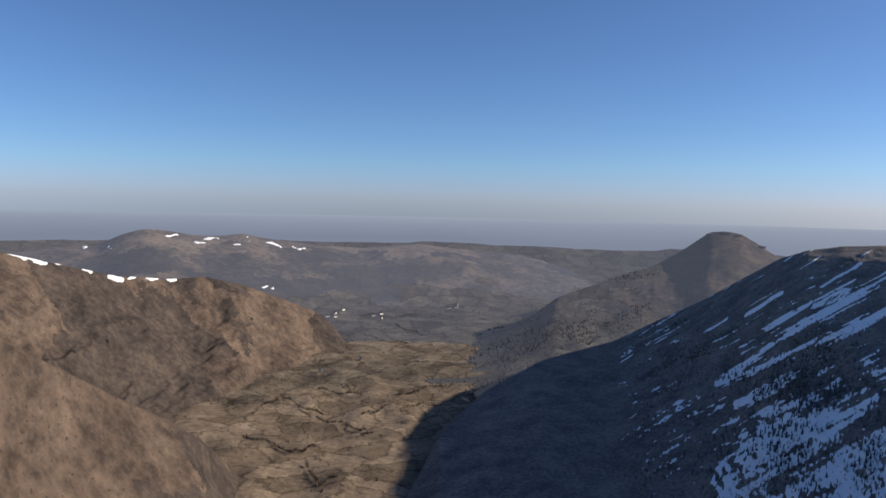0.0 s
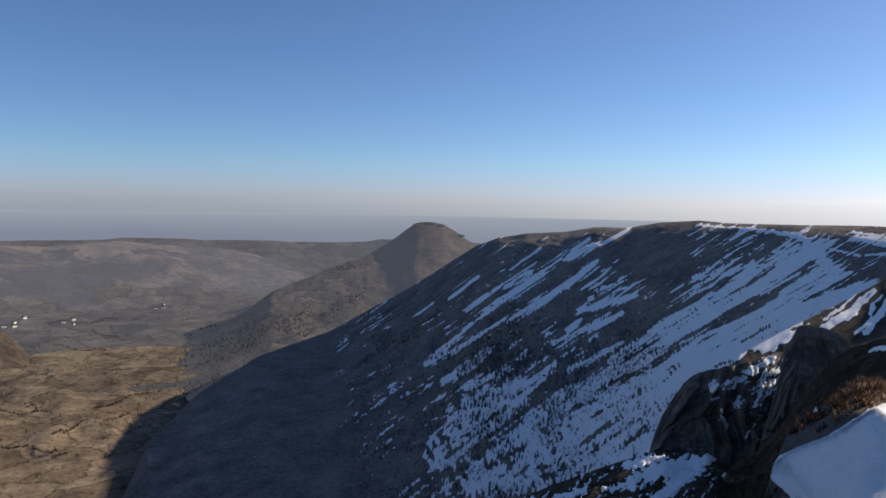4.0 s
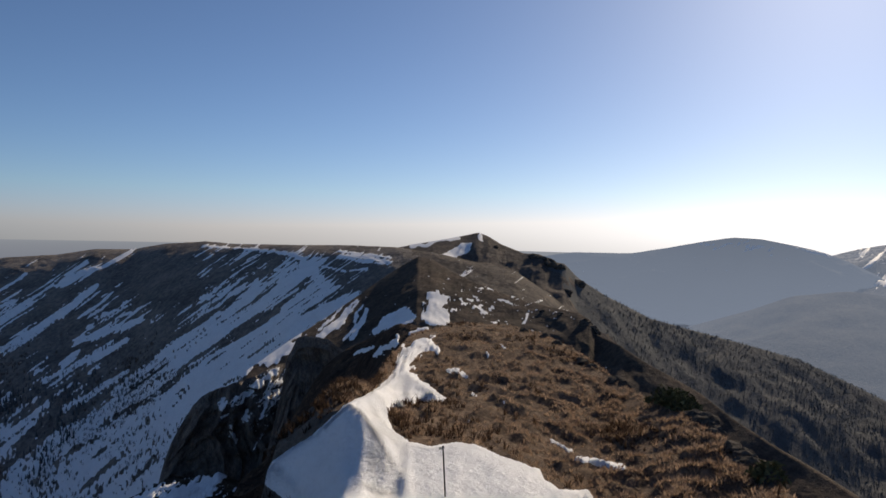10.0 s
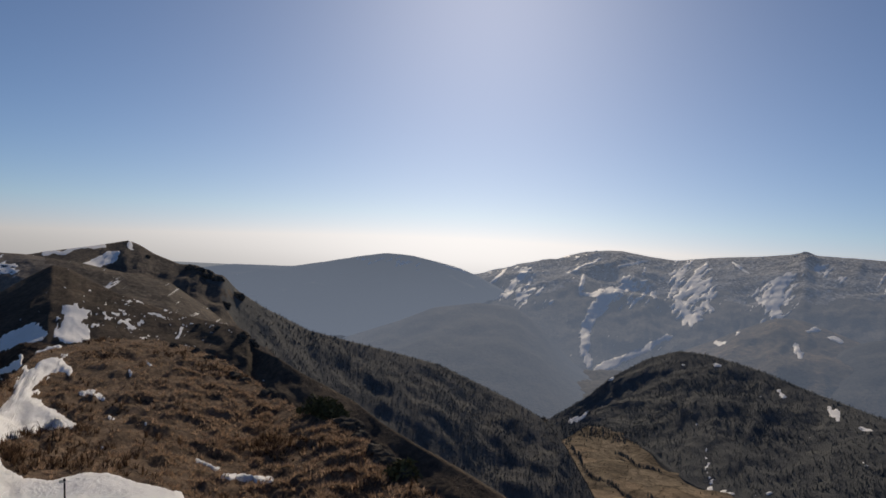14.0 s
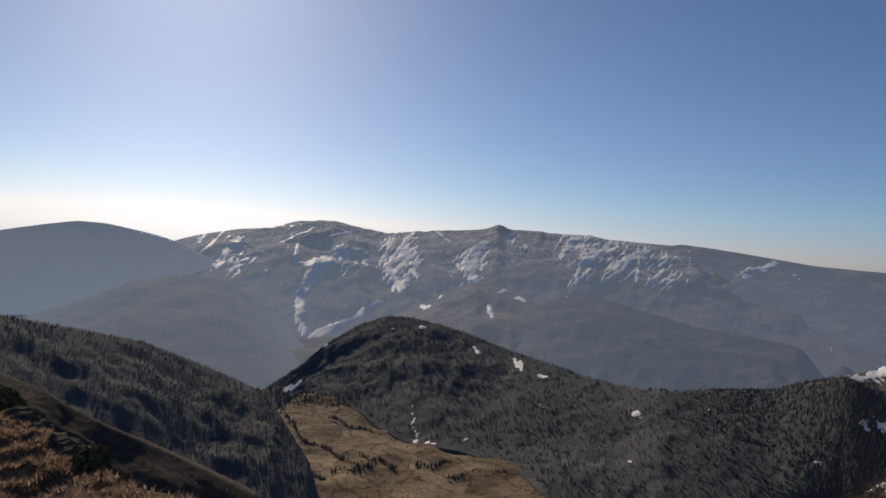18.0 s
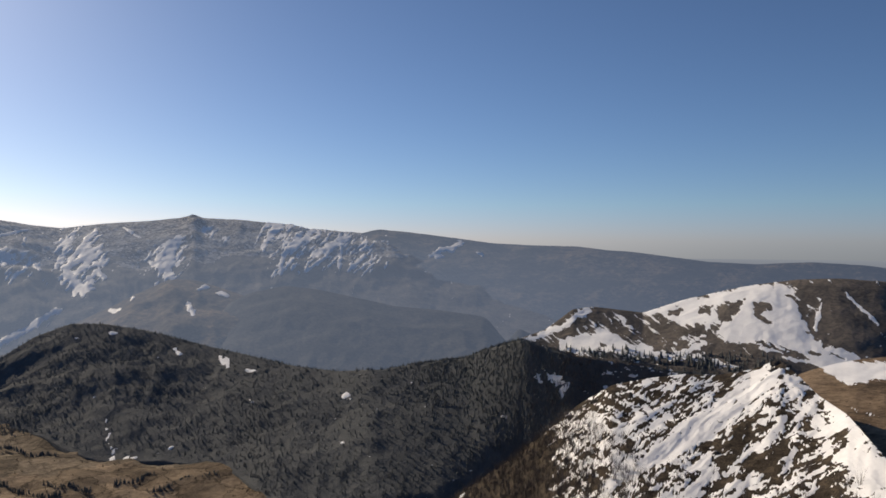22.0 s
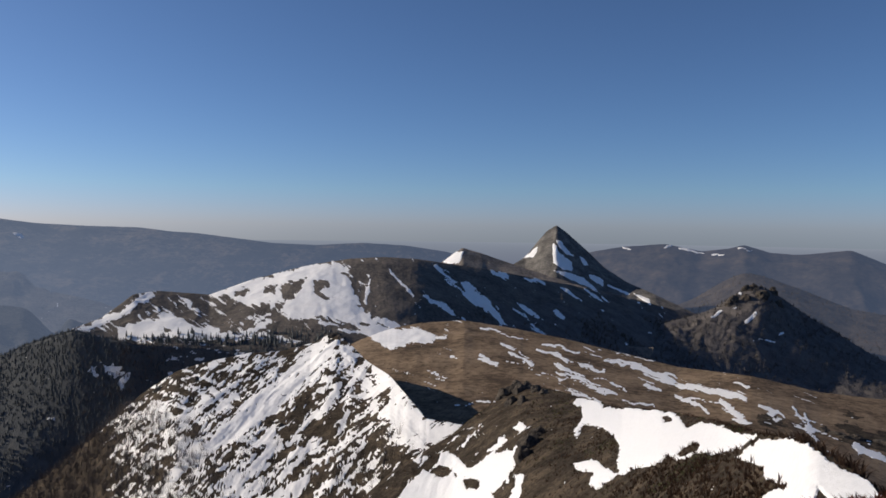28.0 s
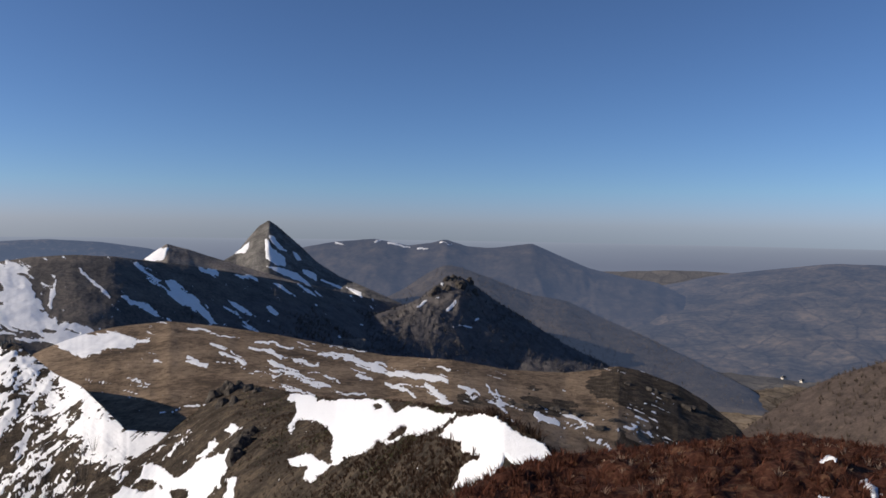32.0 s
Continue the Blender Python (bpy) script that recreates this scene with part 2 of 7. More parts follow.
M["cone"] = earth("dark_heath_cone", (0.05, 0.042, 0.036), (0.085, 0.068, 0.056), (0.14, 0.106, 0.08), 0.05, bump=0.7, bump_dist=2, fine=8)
M["dome"] = earth("snow_hill_heath", (0.08, 0.073, 0.068), (0.135, 0.12, 0.107), (0.2, 0.17, 0.143), 0.02, bump=0.8, bump_dist=3, fine=8)
M["peak"] = earth("dark_moor", (0.075, 0.066, 0.06), (0.12, 0.103, 0.09), (0.185, 0.15, 0.122), 0.02, bump=0.8, bump_dist=4, fine=8)
M["forest"] = earth("conifer_slope", (0.088, 0.094, 0.096), (0.11, 0.116, 0.117), (0.135, 0.139, 0.137), 0.03, bump=0.6, bump_dist=6, fine=5)
M["ridge_wood"] = earth("spruce_ridge", (0.1, 0.103, 0.103), (0.122, 0.124, 0.122), (0.15, 0.148, 0.142), 0.03, bump=0.6, bump_dist=5, fine=5)
M["bare_wood"] = earth("leafless_wood", (0.09, 0.083, 0.08), (0.135, 0.122, 0.115), (0.185, 0.165, 0.15), 0.04, bump=0.9, bump_dist=4, fine=6)
M["red_wood"] = earth("reddish_leafless_wood", (0.058, 0.046, 0.041), (0.095, 0.074, 0.063), (0.145, 0.112, 0.091), 0.04, bump=0.9, bump_dist=4, fine=6)
# Range, spurs and far ridges: their blue-grey haze is emission, not surface colour.
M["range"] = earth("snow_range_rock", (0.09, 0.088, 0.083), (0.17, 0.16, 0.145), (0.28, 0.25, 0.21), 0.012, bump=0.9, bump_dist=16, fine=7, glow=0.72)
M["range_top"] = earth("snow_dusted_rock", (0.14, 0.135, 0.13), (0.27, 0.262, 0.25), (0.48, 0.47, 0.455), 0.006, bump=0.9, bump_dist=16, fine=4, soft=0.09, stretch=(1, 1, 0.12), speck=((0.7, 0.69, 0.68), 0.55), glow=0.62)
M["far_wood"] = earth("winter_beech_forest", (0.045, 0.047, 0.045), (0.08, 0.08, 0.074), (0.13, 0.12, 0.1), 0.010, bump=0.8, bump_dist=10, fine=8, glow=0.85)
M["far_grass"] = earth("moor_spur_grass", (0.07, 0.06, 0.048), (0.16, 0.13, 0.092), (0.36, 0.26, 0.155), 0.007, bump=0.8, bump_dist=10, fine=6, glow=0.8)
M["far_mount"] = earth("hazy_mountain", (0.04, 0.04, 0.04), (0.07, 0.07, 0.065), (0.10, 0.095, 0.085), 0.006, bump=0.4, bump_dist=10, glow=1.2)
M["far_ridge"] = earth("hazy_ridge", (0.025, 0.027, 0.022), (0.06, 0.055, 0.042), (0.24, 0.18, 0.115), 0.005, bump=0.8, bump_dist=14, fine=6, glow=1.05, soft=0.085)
M["plateau"] = earth("dry_grass_plateau", (0.085, 0.063, 0.045), (0.195, 0.14, 0.094), (0.30, 0.22, 0.148), 0.02, bump=0.8, bump_dist=2, fine=9, speck=((0.05, 0.038, 0.03), 0.62), soft=0.1)
M["rock_peak"] = earth("grey_rock_and_heath", (0.08, 0.076, 0.07), (0.15, 0.14, 0.128), (0.25, 0.235, 0.21), 0.03, bump=1.0, bump_dist=5, fine=6)
# Western hills: haze emitted in the same way.
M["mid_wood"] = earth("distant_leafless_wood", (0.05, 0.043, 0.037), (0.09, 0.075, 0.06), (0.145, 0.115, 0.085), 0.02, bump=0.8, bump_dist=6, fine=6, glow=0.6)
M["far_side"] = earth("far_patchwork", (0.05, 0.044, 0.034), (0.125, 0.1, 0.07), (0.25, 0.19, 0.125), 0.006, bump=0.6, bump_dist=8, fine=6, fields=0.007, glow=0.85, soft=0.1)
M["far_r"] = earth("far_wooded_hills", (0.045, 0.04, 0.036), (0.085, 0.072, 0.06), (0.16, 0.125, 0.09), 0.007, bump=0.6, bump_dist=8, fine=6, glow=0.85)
M["grass"] = earth("winter_grass", (0.06, 0.044, 0.034), (0.15, 0.107, 0.078), (0.29, 0.207, 0.146), 1.3, bump=1.0, bump_dist=0.13, fine=7, soft=0.13)
M["heather"] = earth("heather_ground", (0.03, 0.014, 0.01), (0.075, 0.03, 0.02), (0.15, 0.085, 0.05), 1.2, bump=0.9, bump_dist=0.1, fine=8)
M["cliff"] = earth("dark_lava_cliff", (0.085, 0.073, 0.065), (0.165, 0.14, 0.12), (0.29, 0.242, 0.2), 0.35, bump=1.0, bump_dist=1.4, fine=6, stretch=(1, 1, 0.4), soft=0.11)
M["spur"] = earth("heath_spur", (0.025, 0.02, 0.016), (0.062, 0.049, 0.038), (0.13, 0.1, 0.072), 0.16, bump=1.0, bump_dist=0.9, fine=7, speck=((0.045, 0.042, 0.026), 0.57), soft=0.1)
M["bank"] = earth("heath_bank", (0.022, 0.015, 0.012), (0.055, 0.036, 0.027), (0.12, 0.078, 0.052), 0.12, bump=1.0, bump_dist=0.6, fine=8, speck=((0.02, 0.017, 0.014), 0.56))
M["snow"] = snow_material("old_snow", (0.88, 0.885, 0.89), scale=1.8, bump=0.8, bump_dist=0.14)
M["snow_mid"] = snow_material("slope_snow", (0.92, 0.915, 0.90), scale=0.08, bump=0.18, bump_dist=2)
# Far snow takes the same painted haze glow.
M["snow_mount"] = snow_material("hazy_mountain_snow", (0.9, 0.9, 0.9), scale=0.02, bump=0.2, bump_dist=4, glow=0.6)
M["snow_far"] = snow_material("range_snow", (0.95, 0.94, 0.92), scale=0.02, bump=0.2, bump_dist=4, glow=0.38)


# ---------------------------------------------------------------- landforms
def second_cover(land, material, rule):
    """Gives the faces of a landform for which rule(x, y, z) is true another ground cover."""
    me = land["ob"].data
    me.materials.append(material)
    co = np.zeros(len(me.vertices) * 3, np.float32)
    me.vertices.foreach_get("co", co)
    idx = np.zeros(len(me.polygons) * 4, np.int32)
    me.polygons.foreach_get("vertices", idx)
    p = co.reshape(-1, 3)[idx[::4]]
    kinds = np.zeros(len(me.polygons), np.int32)
    me.polygons.foreach_get("material_index", kinds)
    kinds[rule(p[:, 0], p[:, 1], p[:, 2])] = len(me.materials) - 1
    me.polygons.foreach_set("material_index", kinds)


def cover_where(land, material, mask):
    """Another ground cover where the mask over the landform's grid is true."""
    me = land["ob"].data
    me.materials.append(material)
    first = np.zeros(len(me.polygons) * 4, np.int32)
    me.polygons.foreach_get("vertices", first)
    kinds = np.zeros(len(me.polygons), np.int32)
    me.polygons.foreach_get("material_index", kinds)
    hem = np.concatenate([mask[:, :1], mask], 1)
    kinds[hem.reshape(-1)[first[::4]]] = len(me.materials) - 1
    me.polygons.foreach_set("material_index", kinds)


def through_points(points, az, k):
    p = np.array(points, float)
    return np.interp(az, p[:, 0], p[:, k])


def soften(v, width):
    if width < 2:
        return v
    k = np.hanning(width + 2)[1:-1]
    pad = np.pad(v, width // 2 + 1, mode="edge")
    return np.convolve(pad, k / k.sum(), mode="same")[width // 2 + 1: width // 2 + 1 + len(v)]


def landform(name, crest, foot, material, label, category, az_step=0.12, rows=90, bulge=0.3, rough=6.0, size=120.0, gully=0.0,
             gully_size=40.0, jag=0.02, back=0.6, back_len=0.25, soft_width=9, seed=1, lean=0.0, kind="", ext=5.0, level=None, calm=True, flute=0.0, flute_size=6.0, ease=1):
    """A hill: from its foot line up a face to its crest line and down behind. Both lines are (bearing, elevation, distance)."""
    line = []
    for point in sorted(crest):
        if not line or point[0] > line[-1][0] + 0.25:
            line.append(point)
    crest = line
    fp = np.array(foot, float)
    ends = [(c[0] + k * ext, float(np.interp(c[0] + k * ext, fp[:, 0], fp[:, 1])) - 2, c[2]) for c, k in ((crest[0], -1), (crest[-1], 1))]
    crest = [ends[0], *crest, ends[1]]
    az = np.arange(crest[0][0], crest[-1][0] + az_step / 2, az_step)
    n = len(az)
    w = max(1, int(soft_width))
    ce, cd = soften(through_points(crest, az, 1), w), soften(through_points(crest, az, 2), w * 3 * ease)
    fe, fd = soften(through_points(foot, az, 1), w * 5 * ease), soften(through_points(foot, az, 2), w * 5 * ease)
    if level is not None:
        fd = level / np.tan(np.radians(np.minimum(fe, -4)))
        fd = np.minimum(fd, cd * 0.97)
    ce = ce + jag * fbm(az * 1.7, az * 0 + seed, seed, 6, 0.6)
    cz, fz = cd * np.tan(np.radians(ce)), fd * np.tan(np.radians(fe))
    s = np.linspace(0, 1, rows)[None, :]
    g = (1 - abs(bulge)) * s + (bulge * np.sin(s * np.pi / 2) if bulge >= 0 else -bulge * s ** 2)
    d = fd[:, None] + (cd - fd)[:, None] * s
    z = fz[:, None] + (cz - fz)[:, None] * g
    a = np.radians(az)[:, None]
    env = np.minimum(1, (1 - s) * 7) * (0.35 + 0.65 * np.minimum(1, s * 4 + 0.1))
    env = env * (cd / cd.max())[:, None] * (np.clip((cz - fz) / (5 * rough + 4 * gully + 1), 0, 1)[:, None] if calm else 1.0)
    if flute:
        run = np.cumsum(np.gradient(az) * np.pi / 180 * cd)[:, None]
        wob = fbm(run / (flute_size * 4), s * 2.0 + 0 * run, seed + 9, 3)
        d = d - flute * np.sin(np.pi * np.clip(s * 0.9 + 0.05, 0, 1)) * (ridged(run / flute_size + 1.3 * wob, s * 1.2 + 0 * run, seed + 10, 4) + 0.7 * fbm(run / flute_size / 2, s * 9 + wob, seed + 12, 4))
    x, y = d * np.sin(a), d * np.cos(a)
    z = z + rough * env * fbm(x / size, y / size, seed + 3, 6, 0.55)
    if gully:
        arc = np.cumsum(np.gradient(az) * np.pi / 180 * cd)[:, None] + lean * s * (cd - fd)[:, None]
        bend = 0.9 * fbm(x / (gully_size * 4), y / (gully_size * 4), seed + 5, 3)
        z = z + gully * env * ridged(arc / gully_size + bend, s * 3.5 + 0.6 * bend + 0 * arc, seed + 8) * (0.6 + 0.8 * fbm(x / (gully_size * 6), y / (gully_size * 6), seed + 6, 2))
    # the far side, and a skirt that buries the foot
    nb = 5
    u = np.linspace(0, 1, nb + 1)[None, 1:]
    bd = cd[:, None] * (1 + back_len * u)
    bz = cz[:, None] - back * (bd - cd[:, None]) * (0.25 + 0.75 * u) + 0 * u
    x, y, z = (np.concatenate([p, q], 1) for p, q in ((x, bd * np.sin(a)), (y, bd * np.cos(a)), (z, bz)))
    m = rows + nb
    verts = np.stack([x, y, z], -1)
    hem = verts[:, :1] * np.array([0.99, 0.99, 1.0]) - np.array([0, 0, 1.0]) * (20 + 0.12 * fd)[:, None, None]
    ob = new(name, mesh_from(name, np.concatenate([hem, verts], 1).reshape(-1, 3), grid_faces(n, m + 1), material))
    tagged(ob, label, category, kind=kind)
    dist = np.hypot(x, y)
    return {"ob": ob, "x": x, "y": y, "z": z, "az": np.repeat(az[:, None], m, 1), "el": np.degrees(np.arctan2(z, dist)), "d": dist,
            "s": np.concatenate([np.repeat(s, n, 0), 1 + np.repeat(u, n, 0)], 1), "n": n, "m": m, "rows": rows}


def drape(land, mask, name, material, label, thick=0.6, category="snow", kind="stuff", sharp=4.0):
    """Snow where mask is above zero, cut along its edge and laid over the ground with a thickness that tapers out."""
    n, m = land["n"], land["m"]
    v = np.asarray(mask, float).ravel()
    co = np.stack([land["x"], land["y"], land["z"]], -1).reshape(-1, 3)
    q = grid_faces(n, m)
    tri = np.concatenate([q[:, [0, 1, 2]], q[:, [0, 2, 3]]])
    pos = v[tri] > 0
    cnt = pos.sum(1)
    full = tri[cnt == 3]
    cut = []
    for c in (1, 2):
        t, p = tri[cnt == c], pos[cnt == c]
        lone = np.argmax(p if c == 1 else ~p, 1)
        r = np.arange(len(t))
        cut.append((t[r, lone], t[r, (lone + 1) % 3], t[r, (lone + 2) % 3]))
    edges = np.concatenate([np.stack([np.minimum(a, b), np.maximum(a, b)], 1) for a, b in
                            ((cut[0][0], cut[0][1]), (cut[0][0], cut[0][2]), (cut[1][0], cut[1][1]), (cut[1][0], cut[1][2]))])
    total = n * m
    key, inv = np.unique(edges[:, 0].astype(np.int64) * total + edges[:, 1], return_inverse=True)
    e0, e1 = key // total, key % total
    w = (v[e0] / (v[e0] - v[e1]))[:, None]
    ex = co[e0] * (1 - w) + co[e1] * w
    k0, k1 = len(cut[0][0]), len(cut[1][0])
    inv = inv.ravel() + total
    a0, b0, a1, b1 = inv[:k0], inv[k0:2 * k0], inv[2 * k0:2 * k0 + k1], inv[2 * k0 + k1:]
    faces = np.concatenate([full, np.stack([cut[0][0], a0, b0], 1), np.stack([a1, cut[1][1], cut[1][2]], 1), np.stack([a1, cut[1][2], b1], 1)])
    if len(faces) == 0:
        return None
    dist = np.hypot(co[:, 0], co[:, 1])
    lift = thick * np.clip(v * sharp, 0, 1) + dist * 0.0003
    allco = np.concatenate([co, ex])
    alllift = np.concatenate([lift, np.hypot(ex[:, 0], ex[:, 1]) * 0.0002])
    allco[:, 2] += alllift
    used, faces = np.unique(faces, return_inverse=True)
    ob = new(name, mesh_from(name, allco[used], faces.reshape(-1, 3), material))
    return tagged(ob, label, category, kind=kind)


def strokes(land, lines, warp=1.0):
    """Closeness to strokes (bearing, elevation, bearing, elevation, width): 1 on a stroke, 0 from its uneven edge outward."""
    az, el = land["az"], land["el"]
    u, v = az, el
    for k, (size, amount) in enumerate(((1.5, 0.45), (0.4, 0.16))):
        az = az + warp * amount * fbm(u / size, v / size, 811 + k, 3)
        el = el + warp * amount * 0.7 * fbm(u / size, v / size, 821 + k, 3)
    best = np.full(az.shape, -9.0)
    for a0, e0, a1, e1, w in lines:
        dx, dy = a1 - a0, e1 - e0
        u = np.clip(((az - a0) * dx + (el - e0) * dy) / (dx * dx + dy * dy + 1e-9), 0, 1)
        r = np.hypot(az - a0 - u * dx, el - e0 - u * dy)
        best = np.maximum(best, 1 - r / (w * (0.55 + 0.45 * np.sin(np.pi * np.clip(0.15 + 0.7 * u, 0, 1)))))
    return np.maximum(np.where(best < 0, best * 0.45, best), -1.5)


def streaks(land, angle, length, width, seed, octaves=4):
    """Noise drawn out along a direction of the face, in degrees of the panorama."""
    c, s = math.cos(radians(angle)), math.sin(radians(angle))
    along, across = land["az"] * c + land["el"] * s, -land["az"] * s + land["el"] * c
    across = across + 1.6 * width * fbm(along / (0.6 * length), across / (6 * width), seed + 77, 3)
    return fbm(along / length, across / width, seed, octaves, 0.6)


def box_mask(land, a0, a1, e0, e1, edge=0.6):
    az, el = land["az"], land["el"]
    return step(az, a0 - edge, a0 + edge) * step(-az, -a1 - edge, -a1 + edge) * step(el, e0 - edge, e0 + edge) * step(-el, -e1 - edge, -e1 + edge)



def inside(land, outline):
    """Signed distance, in degrees of the panorama, to a closed outline of bearings and elevations: positive within."""
    p = np.array(outline, float)
    az, el = land["az"], land["el"]
    best = np.full(az.shape, 1e9)
    odd = np.zeros(az.shape, bool)
    for (a0, e0), (a1, e1) in zip(p, np.roll(p, -1, 0)):
        dx, dy = a1 - a0, e1 - e0
        u = np.clip(((az - a0) * dx + (el - e0) * dy) / (dx * dx + dy * dy + 1e-12), 0, 1)
        best = np.minimum(best, np.hypot(az - a0 - u * dx, el - e0 - u * dy))
        cross = (e0 > el) != (e1 > el)
        odd ^= cross & (az < a0 + (el - e0) / (e1 - e0 + 1e-12) * dx)
    return np.where(odd, best, -best)

# ---------------------------------------------------------------- the ground to the horizon
def ground_sheet():
    rr = np.concatenate([np.linspace(2, 900, 12), np.linspace(930, 3000, 150), np.linspace(3050, 4950, 60)])
    az = np.arange(0, 360.01, 0.6)
    a, r = np.meshgrid(np.radians(az), rr, indexing="ij")
    x, y = r * np.sin(a), r * np.cos(a)
    level = -437 + 8 * fbm(x / 260, y / 260, 5, 5) + 9 * ridged(x / 110, y / 110, 6, 3)
    rim = r * np.tan(np.radians(-1.25))
    u = step(r, 3500, 4950)
    z = level * (1 - u) + rim * u + 22 * u * (1 - u) * 4 * fbm(x / 500, y / 500, 9, 4) * step(4950 - r, 0, 800)
    verts = np.stack([x, y, z], -1).reshape(-1, 3)
    faces = grid_faces(len(az), len(rr))
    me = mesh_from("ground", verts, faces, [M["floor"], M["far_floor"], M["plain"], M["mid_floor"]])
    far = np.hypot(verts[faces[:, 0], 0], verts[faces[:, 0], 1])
    # Cover steps outward by distance; the two farthest emit painted haze.
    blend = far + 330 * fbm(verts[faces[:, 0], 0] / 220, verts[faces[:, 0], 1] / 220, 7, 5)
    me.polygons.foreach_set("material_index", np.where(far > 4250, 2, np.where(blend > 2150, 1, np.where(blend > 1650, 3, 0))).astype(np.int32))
    ob = new("ground", me)
    tagged(ob, "brown winter pasture on the valley floors", "ground", kind="structure")
    bearing = np.where(np.degrees(a) > 299.9, np.degrees(a) - 360, np.degrees(a))
    return {"ob": ob, "x": x, "y": y, "z": z, "az": bearing, "el": np.degrees(np.arctan2(z, r)), "d": r, "s": r / 4950, "n": len(az), "m": len(rr), "rows": len(rr)}


ground = ground_sheet()

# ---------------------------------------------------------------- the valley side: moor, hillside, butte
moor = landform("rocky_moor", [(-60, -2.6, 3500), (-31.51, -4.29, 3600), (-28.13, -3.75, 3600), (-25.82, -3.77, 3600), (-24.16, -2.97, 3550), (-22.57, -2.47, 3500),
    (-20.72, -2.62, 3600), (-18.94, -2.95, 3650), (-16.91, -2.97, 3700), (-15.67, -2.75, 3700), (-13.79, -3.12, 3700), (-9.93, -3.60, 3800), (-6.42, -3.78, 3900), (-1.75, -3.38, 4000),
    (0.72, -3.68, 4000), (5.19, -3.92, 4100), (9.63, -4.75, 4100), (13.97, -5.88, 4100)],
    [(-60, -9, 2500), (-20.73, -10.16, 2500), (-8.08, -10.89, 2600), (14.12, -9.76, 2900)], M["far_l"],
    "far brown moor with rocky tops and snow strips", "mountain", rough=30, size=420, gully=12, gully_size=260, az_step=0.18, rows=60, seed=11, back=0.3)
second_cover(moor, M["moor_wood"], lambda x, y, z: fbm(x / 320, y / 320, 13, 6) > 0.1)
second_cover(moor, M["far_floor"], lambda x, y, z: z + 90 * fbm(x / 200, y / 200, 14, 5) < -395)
# Top band painted lighter: tan grass together with the sun on it.
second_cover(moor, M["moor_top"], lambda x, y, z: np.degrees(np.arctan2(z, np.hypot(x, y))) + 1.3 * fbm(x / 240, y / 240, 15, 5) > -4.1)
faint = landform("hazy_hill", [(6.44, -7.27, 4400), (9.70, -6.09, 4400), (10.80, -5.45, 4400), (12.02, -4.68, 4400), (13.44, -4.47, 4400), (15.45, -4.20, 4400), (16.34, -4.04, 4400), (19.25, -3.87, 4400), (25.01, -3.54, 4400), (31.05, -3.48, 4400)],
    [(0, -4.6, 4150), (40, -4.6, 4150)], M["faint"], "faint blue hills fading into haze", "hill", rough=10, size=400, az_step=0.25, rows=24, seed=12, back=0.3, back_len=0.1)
hillside = landform("brown_hillside", [(-64, 1, 1300), (-40.28, -3.15, 1498), (-31.51, -4.1, 1650), (-29.52, -4.6, 1690), (-26.38, -5.41, 1752), (-24.44, -5.9, 1807), (-20.76, -6.21, 1917), (-18.25, -6.04, 1992), (-15.24, -6.75, 2060), (-12.48, -7.81, 2120), (-9.87, -8.79, 2167), (-8.45, -9.93, 2188), (-7.09, -11.85, 2140), (-5.6, -13.9, 2050), (-3.5, -16.5, 1900)],
    [(-64, -38, 500), (-34, -26, 700), (-26.51, -19.52, 1230), (-21.15, -17.11, 1416), (-17.38, -15.82, 1539), (-11.18, -13.52, 1813), (-8.51, -12.27, 2005), (-7.2, -12.9, 1900), (-5.6, -15, 1700), (-3.5, -18, 1500), (2, -19, 1500)], M["brown"],
    "sunlit brown bracken hillside above the valley", "hill", bulge=-0.3, rough=38, size=170, gully=34, gully_size=110, az_step=0.13, rows=100, seed=21, level=-450)
second_cover(hillside, M["scrub"], lambda x, y, z: fbm(x / 150, y / 150, 23, 6) + 0.001 * (-300 - z) > 0.03)
bracken_spur = landform("bracken_spur", [(-36.5, -6.62, 700), (-31.61, -9.98, 860), (-27.88, -12.32, 930), (-24.24, -14.63, 980), (-20.75, -16.59, 1020), (-18.65, -18.11, 1010), (-16.07, -20.45, 1164), (-13.66, -22.65, 1040), (-11.01, -25.01, 930)],
    [(-48.5, -36, 420), (-36.5, -34, 470), (-27.88, -33, 500), (-20.75, -31.5, 560), (-16.07, -29.5, 690), (-11.01, -26.01, 889)], M["brown"], "brown bracken spur running down to the valley pastures", "hill", bulge=-0.3, rough=16, size=110, gully=14, gully_size=60, az_step=0.12, rows=90, seed=25, level=-437)
second_cover(bracken_spur, M["scrub"], lambda x, y, z: fbm(x / 90, y / 90, 27, 6) + 0.0014 * (-320 - z) > -0.06)
